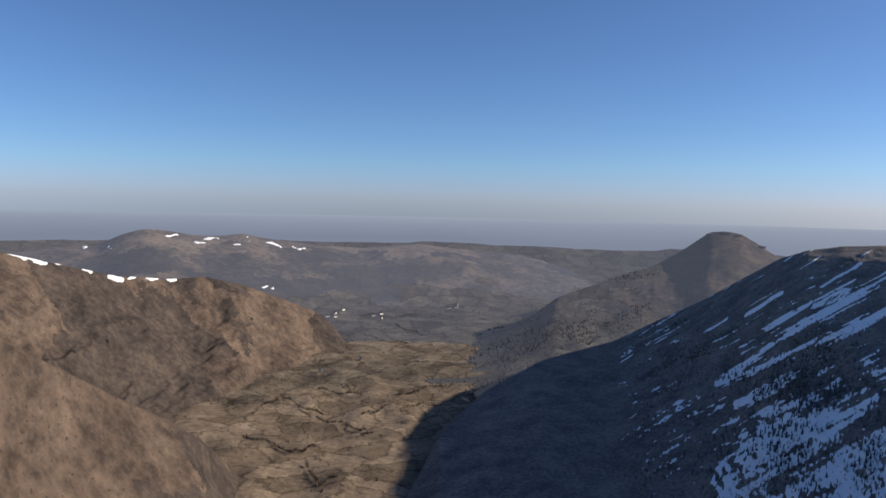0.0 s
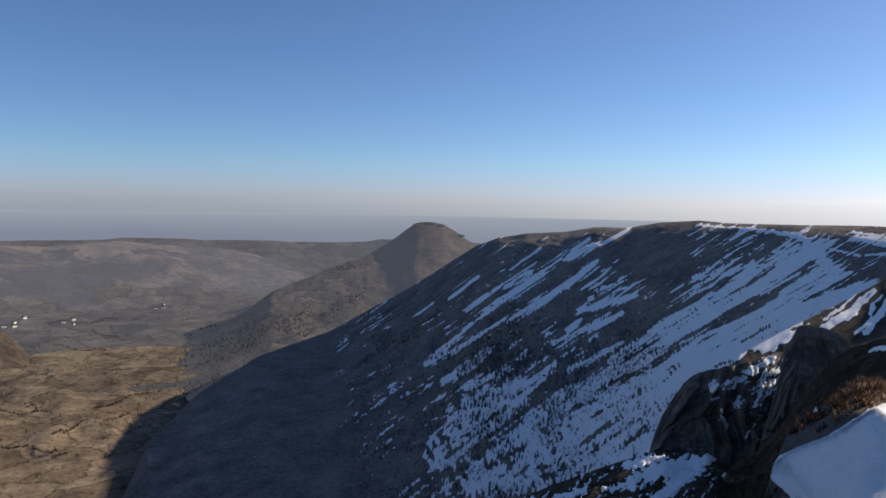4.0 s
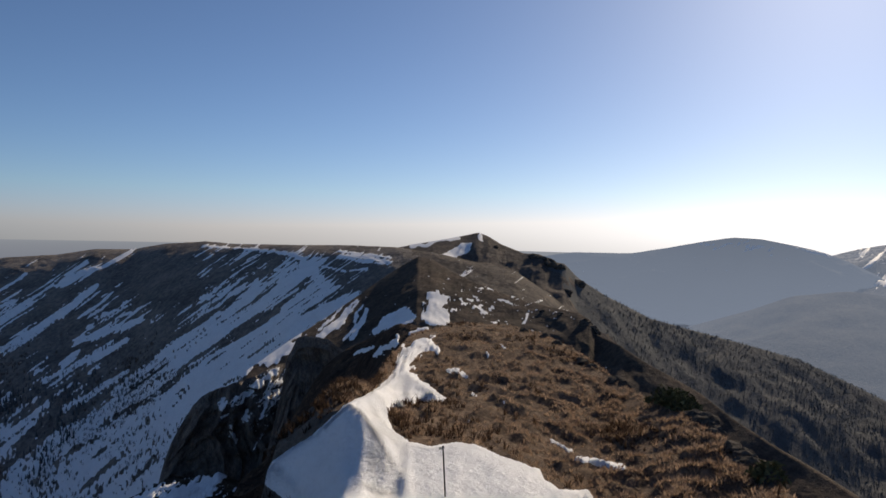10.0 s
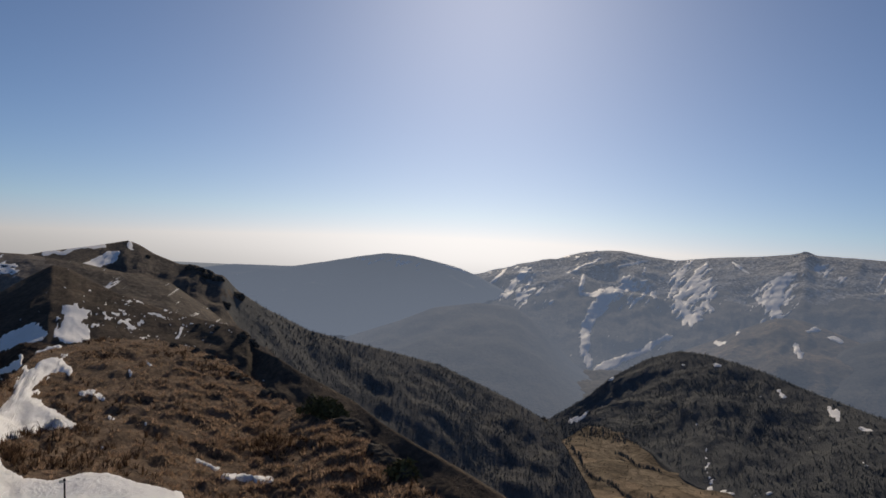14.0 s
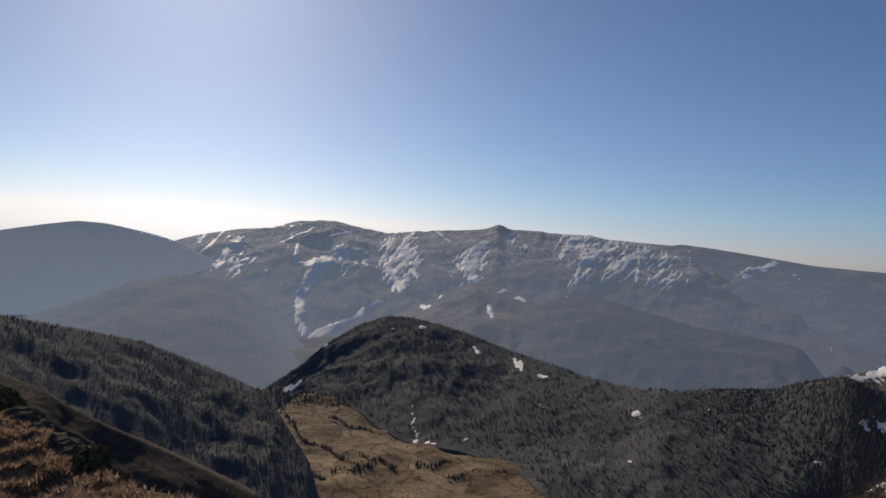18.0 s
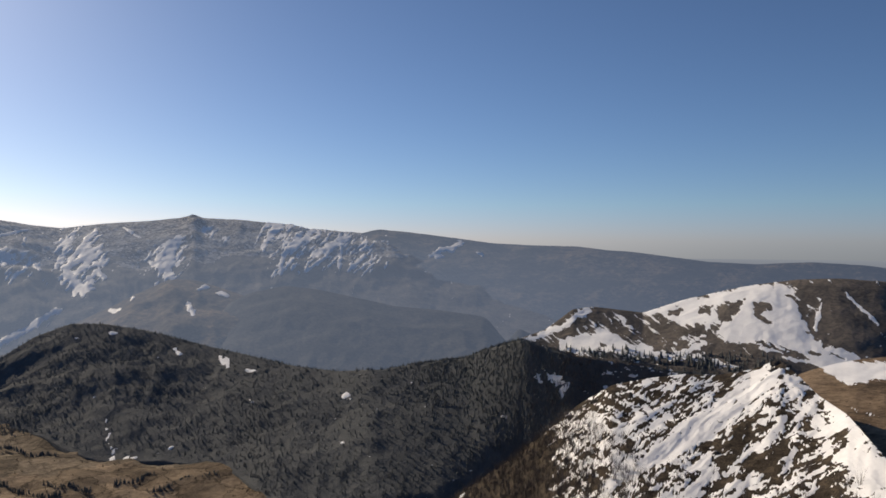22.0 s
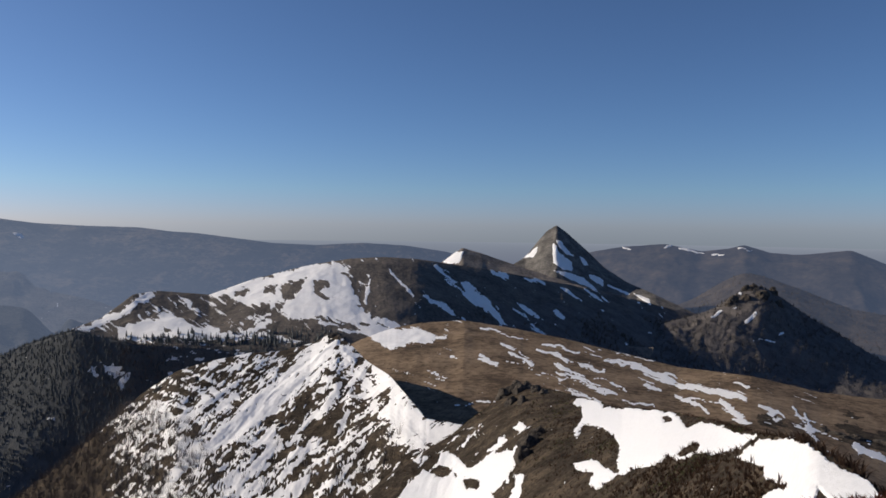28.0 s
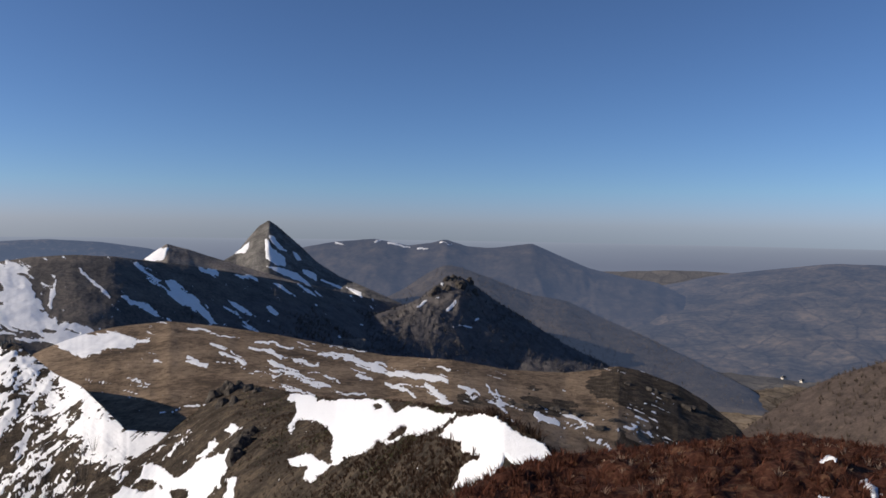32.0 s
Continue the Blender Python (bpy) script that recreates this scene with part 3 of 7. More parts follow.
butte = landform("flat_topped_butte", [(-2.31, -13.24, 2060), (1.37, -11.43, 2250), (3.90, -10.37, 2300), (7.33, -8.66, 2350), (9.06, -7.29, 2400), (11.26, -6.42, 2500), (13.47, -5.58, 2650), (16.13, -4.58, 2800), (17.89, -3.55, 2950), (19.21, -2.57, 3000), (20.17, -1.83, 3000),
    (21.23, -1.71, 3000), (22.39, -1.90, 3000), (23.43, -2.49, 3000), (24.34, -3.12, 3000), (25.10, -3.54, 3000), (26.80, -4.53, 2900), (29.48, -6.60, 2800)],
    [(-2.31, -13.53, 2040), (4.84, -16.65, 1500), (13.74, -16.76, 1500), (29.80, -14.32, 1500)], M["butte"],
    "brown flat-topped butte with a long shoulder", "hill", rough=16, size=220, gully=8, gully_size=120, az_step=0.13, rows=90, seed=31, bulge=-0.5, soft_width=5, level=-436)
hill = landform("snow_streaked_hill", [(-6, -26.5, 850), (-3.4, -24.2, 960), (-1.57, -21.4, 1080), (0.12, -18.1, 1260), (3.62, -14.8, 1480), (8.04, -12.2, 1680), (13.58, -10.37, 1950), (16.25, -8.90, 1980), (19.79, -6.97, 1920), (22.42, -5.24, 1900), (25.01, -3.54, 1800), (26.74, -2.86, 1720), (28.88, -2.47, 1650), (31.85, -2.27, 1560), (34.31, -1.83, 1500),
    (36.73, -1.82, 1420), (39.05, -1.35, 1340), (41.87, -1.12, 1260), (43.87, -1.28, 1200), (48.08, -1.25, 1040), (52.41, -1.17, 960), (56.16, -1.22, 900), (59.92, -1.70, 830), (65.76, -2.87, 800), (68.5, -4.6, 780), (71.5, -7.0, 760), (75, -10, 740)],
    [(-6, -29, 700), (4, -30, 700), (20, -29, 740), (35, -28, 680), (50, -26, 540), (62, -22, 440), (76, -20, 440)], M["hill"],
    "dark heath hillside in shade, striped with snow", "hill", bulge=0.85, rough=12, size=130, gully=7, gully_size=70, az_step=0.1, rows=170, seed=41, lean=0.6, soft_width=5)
peak = landform("ridge_peak", [(55.77, -1.35, 1020), (56.54, -1.21, 1030), (57.67, -0.94, 1040), (59.87, -0.54, 1060), (61.64, -0.15, 1100), (62.68, 0.10, 1100), (63.44, -0.16, 1090), (64.41, -0.73, 1080), (64.50, -0.82, 1060), (66.24, -1.42, 1040), (67.53, -1.47, 1020), (68.52, -2.00, 1010), (69.45, -2.14, 1000), (70.52, -3.21, 1000),
    (72.62, -4.48, 1010), (76.26, -6.31, 1040), (76.05, -6.07, 1080), (79.66, -6.87, 1130), (83.23, -7.60, 1180), (86.32, -8.26, 1220), (89.80, -9.65, 1270), (92.35, -10.68, 1250), (94.43, -11.69, 1220), (96.08, -13.10, 1150), (97.54, -15.25, 1080), (98.96, -17.30, 1000)],
    [(50, -14, 600), (66, -20, 560), (80, -28, 620), (104, -29, 720)], M["peak"],
    "dark moorland peak with a rocky shoulder and wooded ridge", "mountain", bulge=0.2, rough=16, size=110, gully=10, gully_size=60, az_step=0.1, rows=85, seed=51, soft_width=4)
second_cover(peak, M["ridge_wood"], lambda x, y, z: np.degrees(np.arctan2(x, y)) + 2.5 * fbm(x / 60, y / 60, 57, 4) + np.clip((z + 120) * 0.05, -4, 6) > 73)
# Lower butte takes the far floor so its painted haze runs on evenly.
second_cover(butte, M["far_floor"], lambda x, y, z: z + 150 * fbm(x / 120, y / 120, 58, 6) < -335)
second_cover(hill, M["peak"], lambda x, y, z: np.degrees(np.arctan2(x, y)) + 2 * fbm(x / 60, y / 60, 43, 4) > 57.5)
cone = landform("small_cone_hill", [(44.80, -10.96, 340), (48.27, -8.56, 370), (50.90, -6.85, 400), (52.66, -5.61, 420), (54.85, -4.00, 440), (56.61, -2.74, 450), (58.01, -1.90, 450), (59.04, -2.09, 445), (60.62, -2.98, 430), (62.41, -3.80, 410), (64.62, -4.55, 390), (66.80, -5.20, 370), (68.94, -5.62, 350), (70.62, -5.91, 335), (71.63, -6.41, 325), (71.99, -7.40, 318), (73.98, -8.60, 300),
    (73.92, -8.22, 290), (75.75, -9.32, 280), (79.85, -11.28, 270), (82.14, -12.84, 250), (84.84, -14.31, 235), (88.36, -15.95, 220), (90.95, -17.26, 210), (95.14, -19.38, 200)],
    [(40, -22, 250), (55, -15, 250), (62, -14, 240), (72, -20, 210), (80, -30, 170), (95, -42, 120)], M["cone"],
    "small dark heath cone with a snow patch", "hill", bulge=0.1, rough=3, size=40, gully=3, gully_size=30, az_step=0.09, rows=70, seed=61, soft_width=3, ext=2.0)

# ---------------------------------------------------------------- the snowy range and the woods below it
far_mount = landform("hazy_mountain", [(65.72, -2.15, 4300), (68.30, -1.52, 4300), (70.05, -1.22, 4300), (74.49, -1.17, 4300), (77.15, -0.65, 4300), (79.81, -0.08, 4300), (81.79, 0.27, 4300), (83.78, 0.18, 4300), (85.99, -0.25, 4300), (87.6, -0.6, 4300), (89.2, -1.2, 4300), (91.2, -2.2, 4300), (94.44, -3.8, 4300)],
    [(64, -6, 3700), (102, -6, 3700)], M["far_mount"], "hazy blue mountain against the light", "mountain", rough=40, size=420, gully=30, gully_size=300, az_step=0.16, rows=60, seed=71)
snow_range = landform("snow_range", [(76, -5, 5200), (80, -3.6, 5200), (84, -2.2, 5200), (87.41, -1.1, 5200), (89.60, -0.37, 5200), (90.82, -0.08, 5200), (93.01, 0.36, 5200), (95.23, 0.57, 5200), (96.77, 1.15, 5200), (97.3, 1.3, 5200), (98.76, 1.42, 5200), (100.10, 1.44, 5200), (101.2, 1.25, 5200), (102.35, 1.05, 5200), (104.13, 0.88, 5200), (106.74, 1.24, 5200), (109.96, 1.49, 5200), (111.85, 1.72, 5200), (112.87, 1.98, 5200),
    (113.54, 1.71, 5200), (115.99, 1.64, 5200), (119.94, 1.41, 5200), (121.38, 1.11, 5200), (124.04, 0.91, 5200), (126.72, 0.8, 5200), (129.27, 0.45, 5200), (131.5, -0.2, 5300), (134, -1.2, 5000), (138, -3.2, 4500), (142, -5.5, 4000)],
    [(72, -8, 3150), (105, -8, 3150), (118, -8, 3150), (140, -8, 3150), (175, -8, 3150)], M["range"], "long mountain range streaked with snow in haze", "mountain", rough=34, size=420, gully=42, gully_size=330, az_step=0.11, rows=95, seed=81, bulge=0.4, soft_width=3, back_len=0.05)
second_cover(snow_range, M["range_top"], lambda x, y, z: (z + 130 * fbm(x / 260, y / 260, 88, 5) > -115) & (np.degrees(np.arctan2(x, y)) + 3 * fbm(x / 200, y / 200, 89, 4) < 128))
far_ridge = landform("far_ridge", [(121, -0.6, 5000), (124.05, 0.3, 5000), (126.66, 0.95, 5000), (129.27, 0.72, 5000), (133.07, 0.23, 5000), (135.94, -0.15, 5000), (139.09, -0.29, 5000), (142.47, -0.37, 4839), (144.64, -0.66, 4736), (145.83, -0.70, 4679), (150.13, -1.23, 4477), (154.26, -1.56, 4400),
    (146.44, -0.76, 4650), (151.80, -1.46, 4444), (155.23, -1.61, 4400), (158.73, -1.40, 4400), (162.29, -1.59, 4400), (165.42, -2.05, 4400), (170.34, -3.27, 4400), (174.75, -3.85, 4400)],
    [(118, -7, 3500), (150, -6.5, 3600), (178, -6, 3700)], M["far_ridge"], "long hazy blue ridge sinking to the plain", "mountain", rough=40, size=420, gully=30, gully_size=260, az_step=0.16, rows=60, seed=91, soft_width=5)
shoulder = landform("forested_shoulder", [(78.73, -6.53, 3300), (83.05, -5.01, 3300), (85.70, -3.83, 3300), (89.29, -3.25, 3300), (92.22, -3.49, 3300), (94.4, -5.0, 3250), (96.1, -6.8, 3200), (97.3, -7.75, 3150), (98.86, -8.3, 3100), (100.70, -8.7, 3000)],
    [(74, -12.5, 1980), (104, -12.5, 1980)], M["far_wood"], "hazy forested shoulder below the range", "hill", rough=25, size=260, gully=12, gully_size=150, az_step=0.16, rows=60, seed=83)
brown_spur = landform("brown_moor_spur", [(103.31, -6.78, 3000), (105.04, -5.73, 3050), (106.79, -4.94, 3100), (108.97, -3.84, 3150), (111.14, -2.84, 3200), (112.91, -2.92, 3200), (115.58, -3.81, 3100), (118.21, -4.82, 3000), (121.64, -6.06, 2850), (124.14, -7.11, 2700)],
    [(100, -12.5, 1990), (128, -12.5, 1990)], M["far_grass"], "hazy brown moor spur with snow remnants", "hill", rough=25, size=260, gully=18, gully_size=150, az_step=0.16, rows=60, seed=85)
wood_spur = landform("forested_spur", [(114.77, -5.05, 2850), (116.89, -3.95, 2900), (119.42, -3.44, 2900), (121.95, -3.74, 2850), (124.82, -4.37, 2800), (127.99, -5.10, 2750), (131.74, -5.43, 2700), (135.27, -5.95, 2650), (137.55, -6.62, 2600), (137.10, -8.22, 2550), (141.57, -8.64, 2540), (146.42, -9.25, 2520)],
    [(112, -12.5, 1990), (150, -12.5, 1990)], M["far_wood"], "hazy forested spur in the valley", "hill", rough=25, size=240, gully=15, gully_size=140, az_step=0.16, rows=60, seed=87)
wood_hill = landform("wooded_hill", [(88, -17, 1500), (95.63, -11.55, 1980), (98.15, -9.80, 2200), (99.83, -8.24, 2330), (102.41, -6.60, 2400), (104.60, -5.84, 2400), (106.84, -5.95, 2350), (110.00, -6.66, 2250), (114.04, -7.93, 2080), (117.56, -8.87, 1900), (120.14, -9.58, 1780), (123.47, -10.08, 1660), (126.27, -10.02, 1550), (129.71, -9.60, 1500),
    (127.15, -10.02, 1545), (129.71, -9.53, 1500), (133.88, -8.96, 1440), (133.64, -9.16, 1390), (135.64, -8.36, 1310), (138.08, -7.69, 1210), (142.13, -8.9, 1140), (148.48, -9.55, 1100), (155.28, -9.8, 1020)],
    [(88, -18, 1350), (98.49, -11.95, 1400), (101.79, -12.84, 1380), (105.27, -15.15, 1260), (111.42, -16.17, 1240), (115.93, -17.30, 1180), (118.75, -20.01, 1060), (128, -22, 1000), (140, -20, 800), (157, -17, 700)], M["forest"],
    "dark conifer forest on a valley hill", "forest", rough=14, size=120, gully=10, gully_size=90, az_step=0.15, rows=90, seed=101, soft_width=5, bulge=-0.25, level=-436)

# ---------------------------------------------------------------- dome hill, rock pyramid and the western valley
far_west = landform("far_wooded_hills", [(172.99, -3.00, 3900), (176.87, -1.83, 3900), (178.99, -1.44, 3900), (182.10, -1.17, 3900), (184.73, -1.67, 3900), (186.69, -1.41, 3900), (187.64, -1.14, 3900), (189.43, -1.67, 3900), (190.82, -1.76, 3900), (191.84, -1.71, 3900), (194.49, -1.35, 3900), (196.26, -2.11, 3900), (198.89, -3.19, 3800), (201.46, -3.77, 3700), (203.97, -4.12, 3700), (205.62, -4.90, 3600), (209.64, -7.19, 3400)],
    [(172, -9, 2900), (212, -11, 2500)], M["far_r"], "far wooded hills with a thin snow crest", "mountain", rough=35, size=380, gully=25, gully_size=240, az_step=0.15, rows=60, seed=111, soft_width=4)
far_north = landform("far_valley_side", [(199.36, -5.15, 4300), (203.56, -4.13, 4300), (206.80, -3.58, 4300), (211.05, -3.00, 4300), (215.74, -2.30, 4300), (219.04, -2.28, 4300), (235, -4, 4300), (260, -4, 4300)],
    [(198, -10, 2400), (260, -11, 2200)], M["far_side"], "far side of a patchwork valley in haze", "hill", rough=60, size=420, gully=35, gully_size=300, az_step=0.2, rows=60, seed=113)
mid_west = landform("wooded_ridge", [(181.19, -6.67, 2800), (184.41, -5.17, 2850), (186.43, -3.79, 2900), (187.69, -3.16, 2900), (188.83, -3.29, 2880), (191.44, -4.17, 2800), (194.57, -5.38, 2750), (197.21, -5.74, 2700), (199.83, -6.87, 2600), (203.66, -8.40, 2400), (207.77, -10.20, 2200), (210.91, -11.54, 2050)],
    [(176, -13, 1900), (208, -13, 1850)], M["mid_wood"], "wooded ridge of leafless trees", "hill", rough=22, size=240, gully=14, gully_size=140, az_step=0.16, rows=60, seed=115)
right_slope = landform("wooded_valley_side", [(209.10, -15.71, 1300), (211.35, -13.67, 1400), (213.52, -11.74, 1500), (216.32, -9.99, 1500), (219.24, -8.71, 1500), (228, -5, 1400), (262, -1, 1100)],
    [(196, -18, 1200), (225, -30, 700), (262, -40, 500)], M["red_wood"], "reddish-brown leafless wood on the valley side", "hill", rough=16, size=150, gully=10, gully_size=100, az_step=0.2, rows=60, seed=117)
pyramid = landform("rock_pyramid", [(168.58, -4.42, 2350), (170.56, -3.05, 2400), (171.66, -2.36, 2450), (172.43, -1.33, 2480), (173.29, -0.30, 2500), (174.03, 0.15, 2500), (174.73, -0.33, 2500), (176.45, -1.84, 2480), (177.75, -3.08, 2450), (179.47, -4.16, 2400), (181.57, -5.03, 2300), (184.84, -6.49, 2200)],
    [(168, -9, 1950), (186, -9, 1900)], M["rock_peak"], "steep grey rock pyramid with snow gullies", "mountain", rough=9, size=90, gully=10, gully_size=60, az_step=0.08, rows=80, seed=121, bulge=-0.1, soft_width=3)
pointed = landform("pointed_hill", [(162.75, -3.60, 1850), (165.20, -2.81, 1880), (166.67, -1.72, 1900), (168.10, -2.10, 1900), (169.89, -2.70, 1900), (173.00, -3.67, 1850), (176.50, -4.68, 1800)],
    [(162, -9, 1500), (177, -9, 1500)], M["hill"], "small pointed hill with a snow face", "hill", rough=6, size=80, az_step=0.09, rows=40, seed=123, soft_width=3)
dome = landform("dome_hill", [(137.91, -7.56, 1340), (139.90, -6.82, 1350), (141.95, -5.23, 1360), (143.67, -5.02, 1370), (147.25, -5.39, 1370), (150.13, -4.36, 1380), (153.09, -3.55, 1390), (155.24, -3.06, 1390), (157.86, -2.65, 1390), (160.51, -2.50, 1390), (163.19, -2.65, 1410), (164.98, -2.90, 1440), (168.12, -3.31, 1510), (171.24, -3.83, 1600), (174.76, -4.42, 1710), (178.22, -5.07, 1850), (182.41, -5.98, 2080), (185.63, -6.53, 2280), (188.37, -7.93, 2380)],
    [(128, -12, 1330), (137.02, -8.41, 1330), (140.63, -8.62, 1290), (144.45, -9.06, 1200), (155.28, -9.75, 1080), (163, -13, 1000), (170, -12.8, 1140), (178, -16.5, 1100), (190, -17, 1130)], M["dome"], "rounded dark hill with broad snowfields", "hill", rough=10, size=110, gully=7, gully_size=70, az_step=0.09, rows=110, seed=131, bulge=0.45, soft_width=4, ext=1.0, ease=3)
knob = landform("wooded_rock_knob", [(176, -10.2, 1560), (178.5, -9.0, 1660), (181.20, -7.52, 1760), (184.64, -6.34, 1880), (185.81, -5.82, 1920), (187.15, -4.76, 1970), (188.29, -4.25, 2010), (189.04, -4.10, 2030), (190.17, -4.77, 2050), (192.01, -6.07, 2065), (193.80, -7.11, 2070), (197.28, -9.14, 2060), (199.90, -10.31, 2040), (203.75, -12.17, 1980)],
    [(172, -12.4, 1200), (181, -11.6, 1400), (189, -11.8, 1640), (194, -12.2, 1690), (200, -12.8, 1700), (207, -14, 1660)], M["bare_wood"], "rocky wooded knob above the western valley", "hill", rough=14, size=90, gully=10, gully_size=60, az_step=0.1, rows=70, seed=133, soft_width=3, ease=3)
second_cover(dome, M["bare_wood"], lambda x, y, z: (np.degrees(np.arctan2(x, y)) % 360 + 2 * fbm(x / 60, y / 60, 135, 4) > 169) & (np.degrees(np.arctan2(z, np.hypot(x, y))) + 0.8 * fbm(x / 50, y / 50, 136, 4) < -6.3))
plateau = landform("grassy_plateau", [(155.29, -10.61, 620), (158.79, -8.92, 660), (161.46, -8.04, 700), (163.24, -7.68, 720), (166.83, -7.42, 720), (170.41, -7.92, 700), (174.83, -8.66, 670), (179.15, -9.55, 640), (183.32, -10.34, 610), (188.44, -10.67, 580), (188.41, -10.59, 560), (192.91, -11.26, 550), (197.33, -11.30, 560), (199.49, -10.97, 570), (201.40, -10.57, 580), (202.89, -10.81, 580), (205.80, -11.68, 570), (207.83, -12.73, 560), (209.83, -14.12, 540), (211.41, -15.81, 500), (213.75, -19.22, 450)],
    [(152, -19, 330), (165, -20, 300), (178, -20, 270), (192, -22, 250), (208, -32, 250)], M["plateau"], "brown grassy plateau with drifts of old snow", "hill", rough=6, size=60, gully=3, gully_size=40, az_step=0.085, rows=100, seed=141, bulge=0.35, soft_width=4, ease=5)
# First outline darkens the plateau's nose: scrub and the shade on it, painted together.
scrub_and_shade = [
    [(199.0, -11.6), (201.4, -10.5), (204.8, -10.6), (209.0, -13.0), (214, -18), (209, -19), (203.9, -16.4), (203.1, -14.5), (201.3, -13.75), (199.4, -12.7)],
    [(192.8, -13.2), (194.8, -12.8), (198.1, -13.65), (199.7, -14.3), (198.1, -14.7), (194.8, -14.5)], [(188.7, -13.1), (190.5, -13.2), (191.9, -14.1), (189.3, -14.0)],
    [(201.5, -15.2), (203.5, -16.2), (206, -20), (201, -19)],
]
heath_mask = np.maximum.reduce([inside(plateau, o) for o in scrub_and_shade]) + 0.9 * fbm(plateau["x"] / 14, plateau["y"] / 14, 145, 5)
cover_where(plateau, M["spur"], heath_mask > 0.1)
spur = landform("snowy_spur", [(128, -22, 520), (132.79, -19.76, 500), (137.23, -16.79, 480), (140.77, -13.97, 450), (142.52, -12.42, 430), (144.93, -10.95, 420), (147.31, -10.33, 425), (150.29, -9.83, 435), (152.38, -9.79, 440), (154.83, -9.25, 450), (156.21, -8.62, 450), (156.88, -8.41, 450), (157.99, -9.39, 418), (159.25, -10.66, 380), (161.05, -11.76, 335), (162.41, -13.27, 300), (164.00, -15.05, 272), (167.39, -15.64, 258), (170.55, -17.34, 244), (175.03, -19.55, 228)],
    [(128, -38, 200), (145, -35, 165), (165, -30, 165), (178, -27, 170)], M["spur"], "steep spur of heath ribs and snow", "hill", rough=4, size=40, gully=3, gully_size=24, az_step=0.08, rows=130, seed=151, bulge=0.2, lean=-0.5, soft_width=3)

# ---------------------------------------------------------------- the crest close by
cliff = landform("lava_crag", [(38.99, -18.10, 232), (39.33, -16.83, 232), (39.67, -15.88, 232), (40.32, -14.66, 232), (41.19, -13.12, 232), (42.28, -12.26, 232), (44.04, -11.75, 232), (45.34, -11.34, 236), (46.63, -10.72, 240), (47.90, -10.26, 246), (49.18, -10.36, 250), (50.49, -11.97, 250)],
    [(38.81, -18.44, 224), (41.08, -18.64, 224), (42.87, -18.47, 224), (44.66, -19.06, 224), (46.84, -18.49, 224), (51.06, -16.90, 224)], M["cliff"], "dark lava crag rising from the snow", "cliff", rough=1.5, size=14, flute=4.5, flute_size=5, az_step=0.05, rows=110, seed=161, bulge=0.3, soft_width=3, ext=0.5, calm=False, jag=0.12)
apron = landform("rocky_apron", [(27.93, -23.65, 206), (30.65, -22.23, 206), (33.38, -21.03, 206), (36.56, -19.67, 206), (39.27, -18.67, 206), (41.52, -18.49, 206), (43.09, -18.33, 206), (44.66, -19.06, 206), (46.88, -20.11, 206)],
    [(26.13, -27.59, 150), (35.30, -27.36, 150), (47.90, -25.09, 150)], M["spur"], "rocky heath slope under the crag, patched with snow", "hill", rough=2.5, size=14, gully=2, gully_size=9, az_step=0.07, rows=80, seed=167, bulge=0.3, soft_width=3, ext=1.5, calm=False)
tower = landform("lava_tower", [(46.86, -16.01, 204), (47.24, -14.30, 204), (47.70, -12.15, 204), (47.98, -10.00, 204), (48.21, -8.87, 204), (48.79, -8.41, 204), (49.96, -8.26, 204), (51.21, -8.54, 204), (52.27, -9.32, 204), (53.52, -10.49, 204)],
    [(46.56, -16.45, 196), (48.10, -17.16, 196), (50.64, -16.94, 196), (53.88, -14.99, 196)], M["cliff"], "dark lava tower with a grassy top", "cliff", rough=1.2, size=10, flute=3.5, flute_size=4, az_step=0.05, rows=90, seed=163, bulge=0.5, soft_width=3, ext=0.5, calm=False, jag=0.12)
bank = landform("heath_bank", [(44.66, -19.06, 150), (46.38, -17.70, 150), (47.84, -15.73, 152), (48.85, -13.77, 155), (50.06, -11.79, 158), (51.06, -10.37, 160), (52.27, -9.41, 160), (54.45, -8.34, 140), (56.38, -7.43, 112), (57.52, -7.19, 98), (58.67, -7.44, 85), (59.62, -7.97, 72)],
    [(44.67, -19.67, 110), (46.85, -18.89, 110), (49.39, -17.46, 105), (52.63, -14.30, 85), (56.47, -9.85, 60), (59.81, -8.16, 50)], M["bank"], "steep dark heath bank below the ridge", "hill", rough=2.5, size=14, gully=2.0, gully_size=9, az_step=0.07, rows=90, seed=165, bulge=0.4, soft_width=3, ext=0.8, calm=False)
near_spur = landform("snowy_rock_spur", [(146, -34, 170), (155.37, -23.66, 180), (158.90, -21.08, 200), (161.57, -18.92, 215), (166.04, -16.29, 235), (167.38, -15.13, 240), (169.16, -13.81, 245), (171.81, -12.23, 250), (174.02, -12.57, 235), (176.22, -13.10, 215), (179.23, -13.62, 180), (182.16, -13.61, 150), (185.01, -13.89, 120), (188.53, -14.46, 75), (191.87, -14.66, 42), (192.60, -14.94, 40), (194.72, -15.95, 36), (196.44, -17.17, 32), (205, -24, 28), (215, -30, 24)],
    [(146, -42, 120), (165, -38, 100), (175, -34, 60), (185, -31, 26), (195, -30, 18), (215, -34, 14)], M["spur"], "near rocky spur of heath and bright snow", "hill", rough=2.2, size=16, gully=1.8, gully_size=9, az_step=0.085, rows=110, seed=171, bulge=0.3, soft_width=3)


